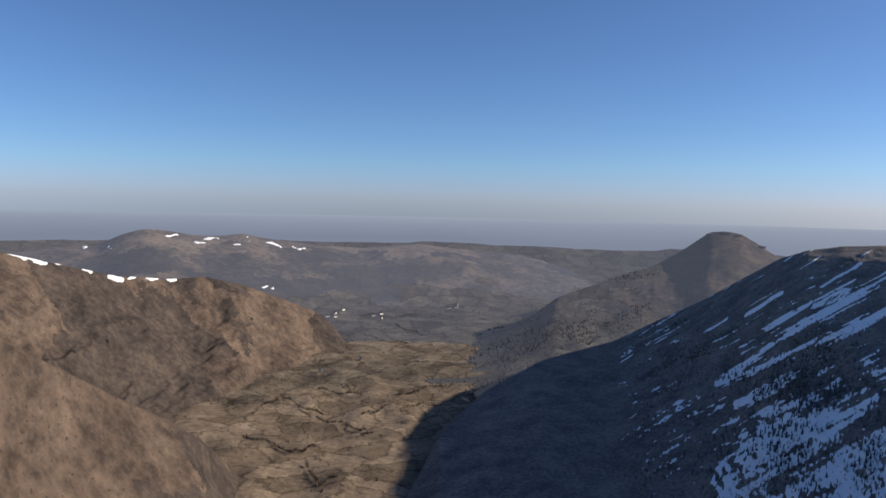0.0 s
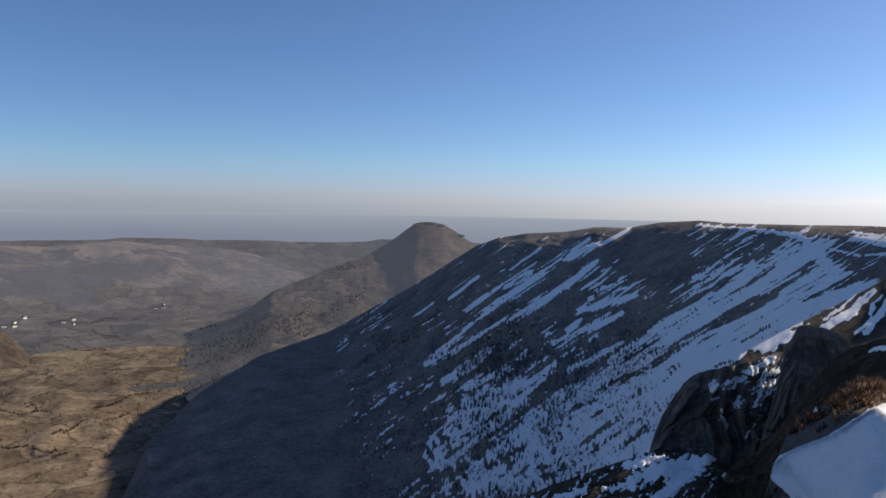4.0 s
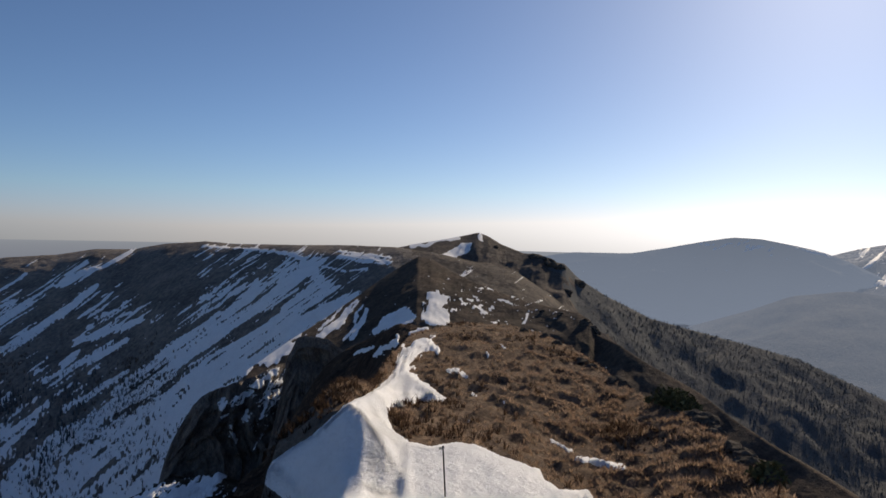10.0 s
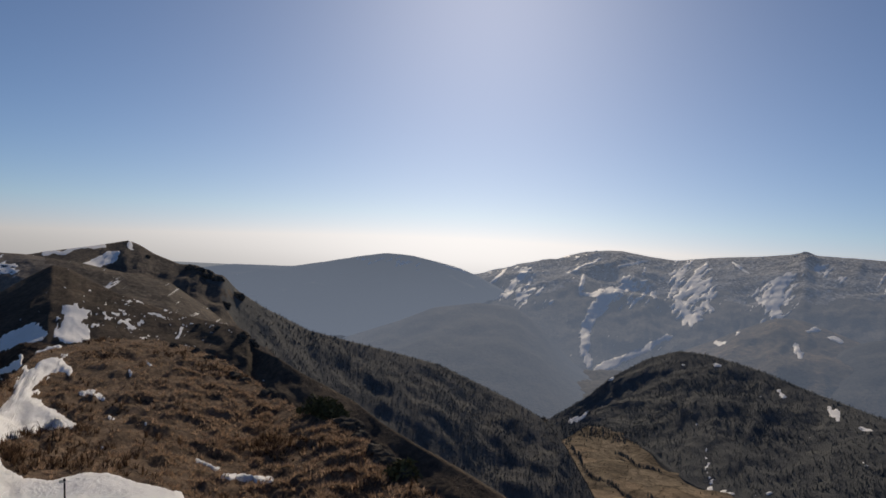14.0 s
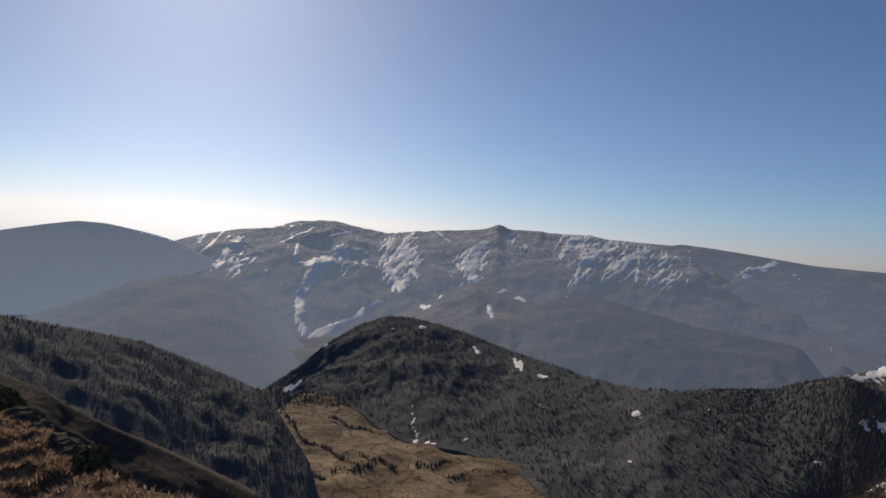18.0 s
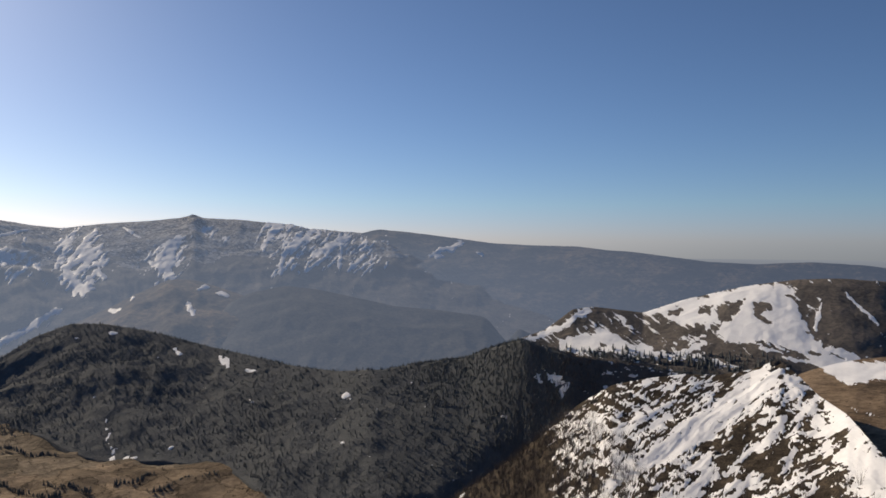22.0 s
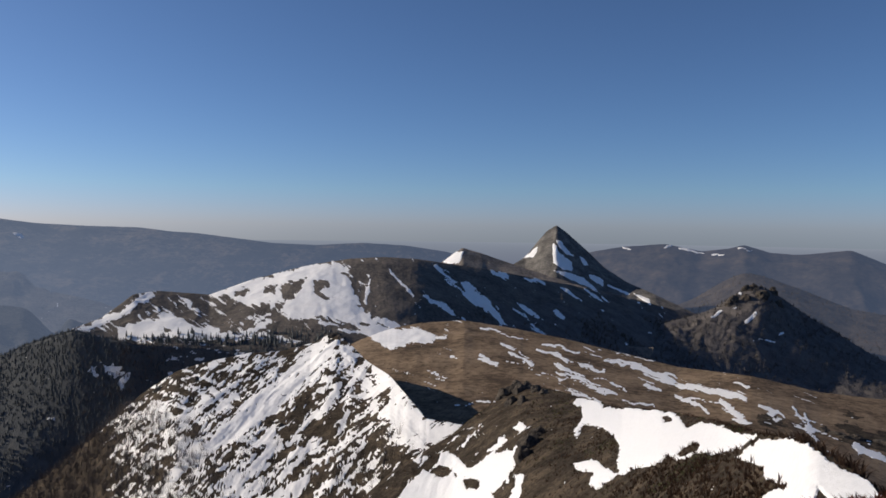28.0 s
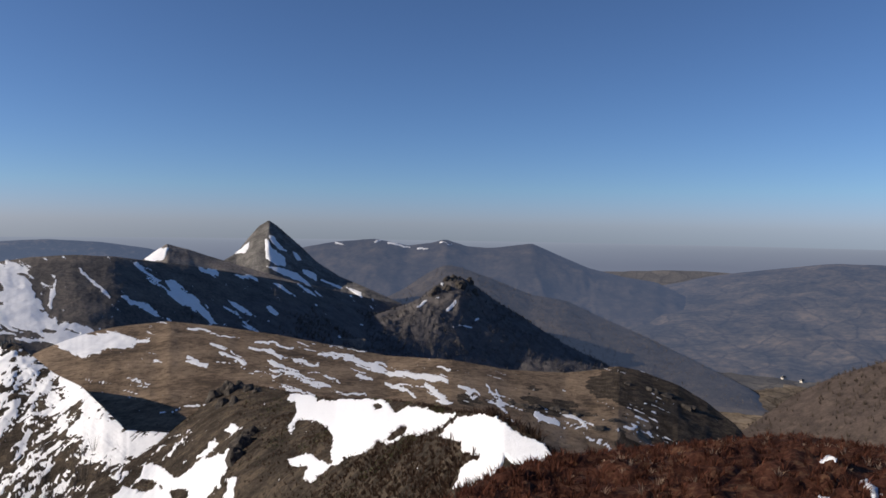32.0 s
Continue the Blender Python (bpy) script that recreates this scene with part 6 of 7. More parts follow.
cliff_lines = [(47.27, -10.68, 44.51, -12.97, 0.28), (47.51, -11.53, 45.83, -13.33, 0.20), (46.67, -12.22, 46.07, -14.38, 0.16), (44.93, -12.31, 44.52, -13.40, 0.16), (43.40, -12.81, 43.74, -13.87, 0.20), (44.10, -14.49, 44.36, -15.96, 0.12), (46.32, -15.63, 45.48, -16.73, 0.12), (44.97, -14.02, 45.07, -14.44, 0.20), (47.31, -12.18, 46.91, -13.27, 0.16)]
patchy(cliff, [cliff_lines], "ledge_snow", "snow caught on the ledges of a dark crag", 491, "snow", angle=50, length=0.5, width=0.14, noise=0.5, fine=0.5, fine_scale=0.2, thick=0.3,
       extra=0.9 * streaks(cliff, 52, 0.6, 0.12, 493) + 0.6 * fray(cliff, 0.3, 494, 5) - 0.95 + 0.55 * box_mask(cliff, 44.6, 50, -16, -10.5, 0.6))
apron_lines = [(43.09, -18.41, 41.09, -19.26, 0.64), (41.09, -19.26, 38.84, -19.97, 0.52), (38.84, -19.97, 36.13, -21.48, 0.32), (39.73, -18.91, 37.01, -19.41, 0.24), (42.44, -19.19, 39.78, -21.36, 0.40), (34.30, -21.51, 32.02, -22.32, 0.20)]
patchy(apron, [apron_lines], "apron_snow", "snow among dark rocks under the crag", 497, "snow", angle=35, length=0.7, width=0.2, noise=0.5, fine=0.5, fine_scale=0.3, thick=0.3,
       extra=1.4 * streaks(apron, 35, 0.7, 0.16, 498) + 0.6 * fray(apron, 0.3, 499, 5) - 0.45)
bank_lines = [(50.13, -14.09, 50.98, -14.44, 0.24), (53.08, -9.48, 54.47, -8.97, 0.16), (54.69, -9.57, 56.42, -8.42, 0.24), (56.11, -10.70, 57.96, -8.71, 0.36), (56.47, -9.85, 56.89, -10.84, 0.24), (57.56, -8.13, 59.60, -7.49, 0.20), (57.98, -9.32, 59.66, -9.18, 0.24), (55.36, -11.59, 56.48, -10.26, 0.20)]
patchy(bank, [bank_lines], "bank_snow", "snow between dark heath on a steep bank", 495, "snow", angle=30, length=0.6, width=0.2, noise=0.5, fine=0.5, fine_scale=0.3, thick=0.2)
small_snow = [(60.64, -10.65, 61.98, -11.14, 0.16), (68.87, -15.39, 70.58, -16.04, 0.13), (71.01, -16.40, 74.10, -16.84, 0.22), (63.25, -9.30, 63.48, -9.64, 0.09), (64.76, -8.70, 64.98, -8.82, 0.07),
    (62.46, -12.28, 62.91, -12.39, 0.07), (59.01, -8.53, 58.13, -9.00, 0.22), (64.68, -12.79, 65.33, -12.83, 0.07), (61.86, -14.23, 62.31, -14.34, 0.07)]
def snow_on_ridge():
    body = inside(ridge, cornice) * 0.9
    out = 5 * (ridge["s"] > 1.02)
    mask = body + (0.12 + 0.75 * step(ridge["el"], -12.4, -10.0)) * fray(ridge, 0.8, 501) + 0.08 * fray(ridge, 0.2, 503) - 0.15 * step(ridge["el"], -12.4, -10.0) - out
    bits = 0.7 * strokes(ridge, small_snow) + 0.25 * fray(ridge, 0.3, 502) - out
    ridge["snow"] = np.maximum(mask, bits)
    drape(ridge, bits, "snow_patches", M["snow"], "small snow remnants in the grass", 0.05)
    drape(ridge, mask, "snow_cornice", M["snow"], "sunlit snow cornice lying along the ridge", 0.22, kind="", sharp=1.6)


snow_on_ridge()
heath_lines = [(214.90, -15.51, 215.78, -15.26, 0.18), (217.38, -16.59, 217.91, -16.97, 0.27), (217.75, -17.36, 219.26, -17.50, 0.27), (214.62, -17.83, 214.98, -17.91, 0.13)]
patchy(heath, [heath_lines], "snow_patches", "small snow patches in heather", 511, "snow", noise=0.5, fine=0.4, fine_scale=0.5, thick=0.03)

# ---------------------------------------------------------------- growth: forests, scrub, grass, heather
def plain_material(name, colour, rough=0.9, spread=0.35, metal=0.0):
    """A colour that varies from piece to piece."""
    mt = bpy.data.materials.new(name)
    mt.use_nodes = True
    nt = mt.node_tree
    bsdf = nt.nodes["Principled BSDF"]
    geo = nt.nodes.new("ShaderNodeNewGeometry")
    ramp = nt.nodes.new("ShaderNodeValToRGB")
    ramp.color_ramp.elements[0].color = (*(c * (1 - spread) for c in colour), 1)
    ramp.color_ramp.elements[1].color = (*(c * (1 + spread) for c in colour), 1)
    nt.links.new(geo.outputs["Random Per Island"], ramp.inputs[0])
    nt.links.new(ramp.outputs[0], bsdf.inputs["Base Color"])
    bsdf.inputs["Roughness"].default_value = rough
    bsdf.inputs["Metallic"].default_value = metal
    bsdf.inputs["Specular IOR Level"].default_value = 0.03
    return mt


def blade_material(name, colour, spread):
    """Thin dry leaves: some of the light passes through."""
    mt = plain_material(name, colour, 0.9, spread)
    nt = mt.node_tree
    tr, mix = nt.nodes.new("ShaderNodeBsdfTranslucent"), nt.nodes.new("ShaderNodeMixShader")
    mix.inputs[0].default_value = 0.5
    bsdf = nt.nodes["Principled BSDF"]
    nt.links.new(bsdf.inputs["Base Color"].links[0].from_socket, tr.inputs[0])
    nt.links.new(bsdf.outputs[0], mix.inputs[1])
    nt.links.new(tr.outputs[0], mix.inputs[2])
    nt.links.new(mix.outputs[0], nt.nodes["Material Output"].inputs[0])
    return mt


M["conifer"] = plain_material("conifer_needles", (0.115, 0.122, 0.12), spread=0.15)
M["hazy_conifer"] = plain_material("ridge_conifer_needles", (0.118, 0.12, 0.117), spread=0.15)
M["twigs"] = plain_material("bare_twigs", (0.10, 0.08, 0.063), spread=0.4)
M["grey_twigs"] = plain_material("grey_twigs", (0.15, 0.13, 0.118), spread=0.4)
M["dark_twigs"] = plain_material("dark_bare_twigs", (0.11, 0.102, 0.097), spread=0.3)
M["stems"] = plain_material("woody_stems", (0.085, 0.066, 0.05), spread=0.4)
M["blades"] = blade_material("dry_grass_blades", (0.36, 0.253, 0.177), 0.4)
M["dark_blades"] = blade_material("dark_heath_stems", (0.075, 0.047, 0.032), 0.5)
M["heather_stems"] = blade_material("heather_stems", (0.12, 0.048, 0.03), 0.7)
M["juniper"] = plain_material("juniper_needles", (0.105, 0.102, 0.05), spread=0.4)
M["stone"] = earth("dark_basalt", (0.035, 0.03, 0.027), (0.075, 0.065, 0.055), (0.14, 0.12, 0.10), 3.0, bump=0.8, bump_dist=0.05, fine=5)


def scatter(land, count, weight, seed):
    """Random places on a landform, as many to the square metre as weight says at each vertex of its grid."""
    rng = np.random.default_rng(seed)
    n, m = land["n"], land["m"]
    g = np.stack([land["x"], land["y"], land["z"]], -1)
    e1, e2 = g[1:, :-1] - g[:-1, :-1], g[:-1, 1:] - g[:-1, :-1]
    w = np.hypot(e1[..., 0], e1[..., 1]) * np.linalg.norm(e2, axis=-1) * np.clip(weight, 0, None)[:-1, :-1]
    w = w.ravel()
    cell = rng.choice(len(w), count, p=w / w.sum())
    i, j = cell // (m - 1), cell % (m - 1)
    u, v = rng.random((2, count))[:, :, None]
    p = (g[i, j] * (1 - u) + g[i + 1, j] * u) * (1 - v) + (g[i, j + 1] * (1 - u) + g[i + 1, j + 1] * u) * v
    return p, rng


def conifers(name, land, count, weight, low, high, label, seed, sink=0.3, places=None, material="conifer"):
    """A wood of spruces, each of three ragged tiers."""
    p, rng = places or scatter(land, count, weight, seed)
    h = (low + (high - low) * rng.random(count) ** 1.5)[:, None]
    sides, tiers = 5, 3
    turn = rng.random(count)[:, None] * 6.28
    verts, faces = [], []
    base = 0
    for k in range(tiers):
        z0, z1 = (0.08 + 0.27 * k), (0.5 + 0.25 * k)
        r = 0.2 - 0.055 * k
        ang = turn + np.arange(sides)[None] * 2 * np.pi / sides + 0.5 * k
        rad = r * h * (0.75 + 0.5 * rng.random((count, sides)))
        ring = np.stack([p[:, 0, None] + rad * np.cos(ang), p[:, 1, None] + rad * np.sin(ang), p[:, 2, None] + h * (z0 - 0.05 * rng.random((count, sides))) - sink], -1)
        tip = np.stack([p[:, 0], p[:, 1], p[:, 2] + h[:, 0] * z1 - sink], -1)[:, None]
        block = np.concatenate([ring, tip], 1)
        verts.append(block.reshape(-1, 3))
        idx = base + np.arange(count)[:, None] * (sides + 1)
        q = np.arange(sides)[None]
        faces.append(np.stack([idx + q, idx + (q + 1) % sides, idx + sides + 0 * q], -1).reshape(-1, 3))
        base += count * (sides + 1)
    ob = new(name, mesh_from(name, np.concatenate(verts), np.concatenate(faces), M[material], False))
    return tagged(ob, label, "forest", kind="stuff")


def sprays(name, p, rng, material, label, category, stems, low, high, spread, width, lift=0.0, bend=0.3, plain=False):
    """Tufts of thin pointed stems that fan out from each place."""
    count = len(p)
    h = low + (high - low) * rng.random((count, 1)) ** 1.3
    ang = rng.random((count, stems)) * 6.28
    out = spread * rng.random((count, stems)) ** 0.7 * h
    tall = h * (0.55 + 0.45 * rng.random((count, stems)))
    rootr = 0.35 * out
    side = np.stack([-np.sin(ang), np.cos(ang), 0 * ang], -1) * (width * (0.5 + rng.random((count, stems))))[..., None]
    way = np.stack([np.cos(ang), np.sin(ang), 0 * ang], -1)
    root = p[:, None] + way * rootr[..., None]
    root[..., 2] += lift
    mid = root + way * (out * bend)[..., None]
    mid[..., 2] += tall * 0.62
    tip = root + way * out[..., None]
    tip[..., 2] += tall
    if plain:
        v = np.stack([root - side, root + side, tip], -2).reshape(-1, 3)
        ob = new(name, mesh_from(name, v, np.arange(len(v)).reshape(-1, 3), material, False))
        return tagged(ob, label, category, kind="stuff")
    v = np.stack([root - side, root + side, mid + side * 0.7, mid - side * 0.7, tip], -2).reshape(-1, 3)
    b = np.arange(count * stems)[:, None] * 5
    faces = np.concatenate([b + np.array([[0, 1, 2]]), b + np.array([[0, 2, 3]]), b + np.array([[3, 2, 4]])])
    ob = new(name, mesh_from(name, v, faces, material, False))
    return tagged(ob, label, category, kind="stuff")


def bare_wood(name, land, count, weight, low, high, label, seed, stems=7, thin=0.03, material="twigs"):
    p, rng = scatter(land, count, weight, seed)
    return sprays(name, p, rng, M[material], label, "trees", stems, low, high, 0.42, thin * high, -0.3, 0.35, True)


front = lambda land: (land["s"] < 1.03).astype(float)
clumps = lambda land, scale, seed, cut: np.clip(fbm(land["x"] / scale, land["y"] / scale, seed, 4) - cut, 0, 1)

# conifers of the valley hill, thinner in the clearings
w = front(wood_hill) * (wood_hill["s"] > 0.03) * (wood_hill["snow"] < 0) * (0.25 + clumps(wood_hill, 160, 601, -0.15)) * (1 + 2 * step(wood_hill["az"], 124, 132))
conifers("conifer_forest", wood_hill, 15000, w, 3.5, 8.5, "dark spruce forest on a valley hill", 611)
w = front(dome) * box_mask(dome, 139, 157, -10.2, -8.6, 0.5) * (0.3 + clumps(dome, 60, 603, -0.2))
conifers("conifer_belt", dome, 350, w, 6, 13, "spruces along the foot of the snowy hill", 612)
w = front(peak) * step(peak["az"], 70, 76) * step(peak["s"], 0.25, 0.4) * (0.4 + clumps(peak, 120, 605, -0.3))
conifers("conifer_forest", peak, 9500, w, 2, 4.6, "dark spruce forest on a steep ridge", 613, material="hazy_conifer")
w = box_mask(ground, 94, 124, -13, -11.5, 0.4) * (0.5 + clumps(ground, 90, 606, -0.2)) * (ground["d"] < 2100)
conifers("valley_spruces", ground, 2200, w, 5, 12, "spruce wood at the edge of valley fields", 615)
w = front(hill) * box_mask(hill, 21, 38, -24, -11.5, 1.5) * clumps(hill, 60, 607, 0.0)
conifers("scattered_spruces", hill, 900, w, 4, 10, "scattered spruces on a snowy lower slope", 614)
w = front(hill) * box_mask(hill, 16, 40, -25, -9, 2) * (0.05 + clumps(hill, 70, 609, -0.05))
bare_wood("birch_scrub", hill, 3500, w, 3, 8, "leafless birch scrub on a shaded slope", 621)
w = front(spur) * (box_mask(spur, 128, 147, -30, -13.5, 1.2) * step(-(spur["az"] + spur["el"] * 0.9), -134, -130) + 0.06 * box_mask(spur, 147, 162, -26, -16, 1))
bare_wood("beech_wood", spur, 3200, w, 3.5, 8, "leafless beech wood below a snowy spur", 622, 14, 0.009, "grey_twigs")
w = front(wood_hill) * box_mask(wood_hill, 138, 158, -16, -8.5, 1) * (0.2 + clumps(wood_hill, 90, 625, -0.1))
bare_wood("beech_wood", wood_hill, 2200, w, 5, 11, "grey leafless trees among spruces", 630, 7, 0.02, "grey_twigs")
w = front(butte) * box_mask(butte, -4, 16, -16, -5, 1.5) * (0.02 + clumps(butte, 130, 611, 0.05))
bare_wood("hedges", butte, 1500, w, 6, 12, "leafless hedges and thickets on a slope", 623)
w = front(mid_west) * (0.2 + clumps(mid_west, 200, 613, -0.1))
bare_wood("beech_wood", mid_west, 3500, w, 5, 9, "leafless beech wood on a far ridge", 624, material="grey_twigs")
w = front(knob) * (0.2 + clumps(knob, 120, 615, -0.1))
bare_wood("beech_wood", knob, 4000, w, 7, 13, "leafless beech wood round a rocky knob", 625, material="dark_twigs")
w = front(right_slope) * (0.3 + clumps(right_slope, 120, 617, -0.2))
bare_wood("beech_wood", right_slope, 3500, w, 7, 13, "reddish leafless wood on a valley side", 626)
w = front(hillside) * (clumps(hillside, 110, 619, 0.02) * 0.8 + 0.5 * box_mask(hillside, -16, -3, -14, -9.5, 1.2))
bare_wood("bracken_scrub", hillside, 2600, w, 2, 5, "brown scrub on a bracken hillside", 627)
w = front(dome) * step(dome["az"], 166, 172) * step(-dome["el"], 6.5, 8) * clumps(dome, 90, 621, -0.1)
bare_wood("beech_wood", dome, 2200, w, 5, 11, "leafless wood under a dark slope", 628)

hedge_lines = [(-14.98, -16.44, -12.42, -15.09, 0.13), (-12.42, -15.30, -9.34, -16.65, 0.09), (-9.78, -16.85, -6.20, -17.75, 0.09), (-6.20, -17.75, -5.29, -18.18, 0.09), (-9.83, -12.60, -6.29, -11.76, 0.18),
    (-3.64, -9.77, -0.91, -10.83, 0.09), (-3.53, -15.21, 0.98, -14.28, 0.13), (-2.61, -16.06, 0.11, -15.81, 0.22), (-6.24, -15.21, -9.80, -14.74, 0.09), (-15.40, -17.85, -11.51, -19.26, 0.09),
    (-11.51, -19.26, -9.75, -18.92, 0.09), (-9.72, -21.75, -7.94, -21.01, 0.09), (-10.62, -20.11, -9.26, -22.17, 0.09), (-4.03, -13.06, -0.87, -12.59, 0.13), (-7.14, -14.78, -8.04, -14.34, 0.09),
    (-6.21, -16.70, -3.97, -16.07, 0.09)]
hedge_far = [(-12.48, -7.38, -9.88, -8.26, 0.13), (-9.88, -7.38, -6.36, -7.59, 0.13), (-6.33, -9.13, -1.85, -9.08, 0.13), (-3.67, -8.22, 0.82, -7.70, 0.13), (-0.95, -9.07, 3.56, -9.39, 0.13),
    (0.89, -10.79, 5.36, -9.77, 0.18), (-6.31, -10.67, -2.71, -11.30, 0.13),
    (204.90, -8.32, 207.30, -7.75, 0.13), (208.11, -8.12, 210.79, -7.11, 0.13), (211.14, -6.27, 214.81, -6.42, 0.13), (213.43, -8.51, 216.25, -7.87, 0.13), (209.71, -9.64, 213.46, -9.70, 0.13),
    (207.27, -6.50, 209.60, -5.75, 0.13)]


def along_lines(lines, per_degree, jitter, seed):
    """Places strung along lines of the valley floor."""
    rng = np.random.default_rng(seed)
    spots = []
    for a0, e0, a1, e1, w in lines:
        n = max(2, int(per_degree * math.hypot(a1 - a0, e1 - e0)))
        t = rng.random(n)
        a = a0 + (a1 - a0) * t + rng.normal(size=n) * w * jitter
        e = e0 + (e1 - e0) * t + rng.normal(size=n) * w * jitter * 0.5 + 0.12 * np.sin(t * 9 + a0)
        d = 434 / np.tan(np.radians(np.clip(-e, 6.5, 60)))
        spots.append(np.stack([d * np.sin(np.radians(a)), d * np.cos(np.radians(a)), np.full(n, -434.0)], 1))
    return np.concatenate(spots), rng


w = (box_mask(ground, -22, 14, -24, -7, 1.5) + box_mask(ground, 200, 228, -18, -8, 1.5) + 2.0 * box_mask(ground, 94, 124, -20, -12, 1)) * (0.03 + clumps(ground, 150, 623, 0.12)) * (ground["d"] < 3300)
bare_wood("valley_scrub", ground, 5000, w, 3, 8, "leafless thickets scattered over valley pasture", 629)
p, rng = along_lines(hedge_lines + hedge_far, 28, 0.45, 631)
sprays("valley_hedges", p, rng, M["twigs"], "leafless hedges between valley pastures", "hedge", 8, 3, 9, 0.6, 0.3, -0.3, 0.35, True)
field_edges = [(96.57, -13.01, 98.45, -15.47, 0.18), (98.45, -15.47, 102.98, -17.41, 0.18), (100.12, -13.78, 103.73, -14.92, 0.13), (102.94, -16.60, 105.65, -17.31, 0.18), (107.43, -17.22, 110.08, -16.86, 0.13),
    (109.70, -17.89, 114.51, -17.12, 0.18), (96.82, -17.51, 100.37, -18.28, 0.31), (100.79, -17.87, 103.87, -17.38, 0.22)]
lone = [(-2.37, -10.20, -1.92, -10.28, 0.22), (-6.64, -12.37, -6.41, -12.63, 0.27), (-9.60, -13.25, -9.29, -13.47, 0.18), (2.54, -14.97, 2.73, -15.31, 0.22), (-3.82, -11.84, -3.73, -11.93, 0.13)]


def spruce_rows(name, lines, per_degree, jitter, low, high, label, seed):
    p, rng = along_lines(lines, per_degree, jitter, seed)
    return conifers(name, None, len(p), None, low, high, label, seed, places=(p, rng))


spruce_rows("field_spruces", field_edges, 26, 0.5, 5, 12, "spruces along valley fields", 632)
spruce_rows("lone_spruces", lone, 18, 0.6, 8, 16, "lone dark spruces in the valley", 633)

# grass of the ridge and heather of the mound
open_grass = front(ridge) * (ridge["snow"] < -0.02) * (ridge["d"] > 2.5) * step(ridge["az"], 28, 40)
dense = (0.06 + np.clip(fbm(ridge["x"] / 0.5, ridge["y"] / 0.5, 185, 2), 0, 1)) * (0.4 + clumps(ridge, 2.5, 701, -0.3))
p, rng = scatter(ridge, 15000, open_grass * step(ridge["az"], 50, 55) * dense * (1 + 2 * step(-ridge["d"], -30, -10)), 641)
sprays("grass_tussocks", p, rng, M["blades"], "dry brown grass tussocks on the ridge", "grass", 9, 0.06, 0.18, 1.2, 0.012, -0.02)
p, rng = scatter(ridge, 1600, open_grass * clumps(ridge, 3.0, 703, 0.05), 642)
sprays("heath_tufts", p, rng, M["dark_blades"], "dark heath tufts among grass", "heath", 10, 0.10, 0.32, 0.8, 0.014, -0.02)
bank = front(ridge) * (ridge["snow"] < -0.05) * (ridge["d"] > 4) * step(ridge["az"], 33, 36) * step(-ridge["az"], -56, -52)
p, rng = scatter(ridge, 2600, bank * (0.3 + clumps(ridge, 1.5, 704, -0.1)), 647)
sprays("heath_tufts", p, rng, M["dark_blades"], "dark heath on a steep rocky bank", "heath", 9, 0.08, 0.26, 0.9, 0.014, -0.02)
ok = front(heath) * (heath["d"] > 2.5) * (heath["snow"] < -0.02) * step(heath["az"], 184, 194)
p, rng = scatter(heath, 6500, ok * (0.4 + clumps(heath, 2.0, 705, -0.2)), 643)
sprays("heather_bushes", p, rng, M["heather_stems"], "dark red heather in winter", "heather", 9, 0.08, 0.24, 1.0, 0.012, -0.02)
p, rng = scatter(heath, 350, ok * clumps(heath, 1.6, 707, 0.12), 644)
sprays("grass_tussocks", p, rng, M["blades"], "pale grass tussocks in heather", "grass", 12, 0.06, 0.2, 1.0, 0.009, -0.02)
ok = front(near_spur) * (near_spur["snow"] < -0.05)
p, rng = scatter(near_spur, 8000, ok * (0.2 + clumps(near_spur, 14, 709, -0.1)) / np.maximum(20, near_spur["d"]), 645)
sprays("heath_tufts", p, rng, M["dark_blades"], "dark heath on a rocky spur", "heath", 7, 0.2, 0.75, 1.0, 0.05, -0.05)
p, rng = scatter(near_spur, 3500, ok * clumps(near_spur, 18, 711, 0.08) / np.maximum(20, near_spur["d"]), 646)
sprays("juniper_scrub", p, rng, M["juniper"], "olive juniper scrub on a spur", "shrub", 8, 0.15, 0.5, 1.1, 0.04, -0.05)


for land, name, blades, seed in ((ridge, "grass_tussocks", "blades", 651), (heath, "heather_bushes", "heather_stems", 652)):
    w = front(land) * (land["d"] > 0.6) * (land["d"] < 9) * (land["snow"] < -0.02) * (1 - step(land["az"], 30, 34) * step(-land["az"], -104, -100)) * (1 - step(land["az"], 186, 190) * step(-land["az"], -236, -232))
    p, rng = scatter(land, 1500, w, seed)
    sprays(name, p, rng, M[blades], "winter growth on the summit underfoot", "heath", 8, 0.06, 0.18, 1.0, 0.01, -0.02)


# ---------------------------------------------------------------- single things
def ground_at(land, bearing, distance):
    i = int(np.argmin(np.abs(land["az"][:, 0] - bearing)))
    j = int(np.argmin(np.abs(land["d"][i, :land["rows"]] - distance)))
    return Vector((land["x"][i, j], land["y"][i, j], land["z"][i, j]))


def rock_mesh(seed, size):
    bm = bmesh.new()
    bmesh.ops.create_icosphere(bm, subdivisions=3, radius=1.0)
    for v in bm.verts:
        n = noise.noise(v.co * 1.3 + Vector((seed * 3.1, 0, 0))) * 0.45 + noise.noise(v.co * 3.7 + Vector((0, seed * 2.3, 0))) * 0.18
        c = v.co * (1 + n)
        c = Vector((round(c.x * 3) / 3 * 0.45 + c.x * 0.55, round(c.y * 3) / 3 * 0.45 + c.y * 0.55, c.z))
        v.co = Vector((c.x * size[0], c.y * size[1], c.z * size[2]))
    return bm


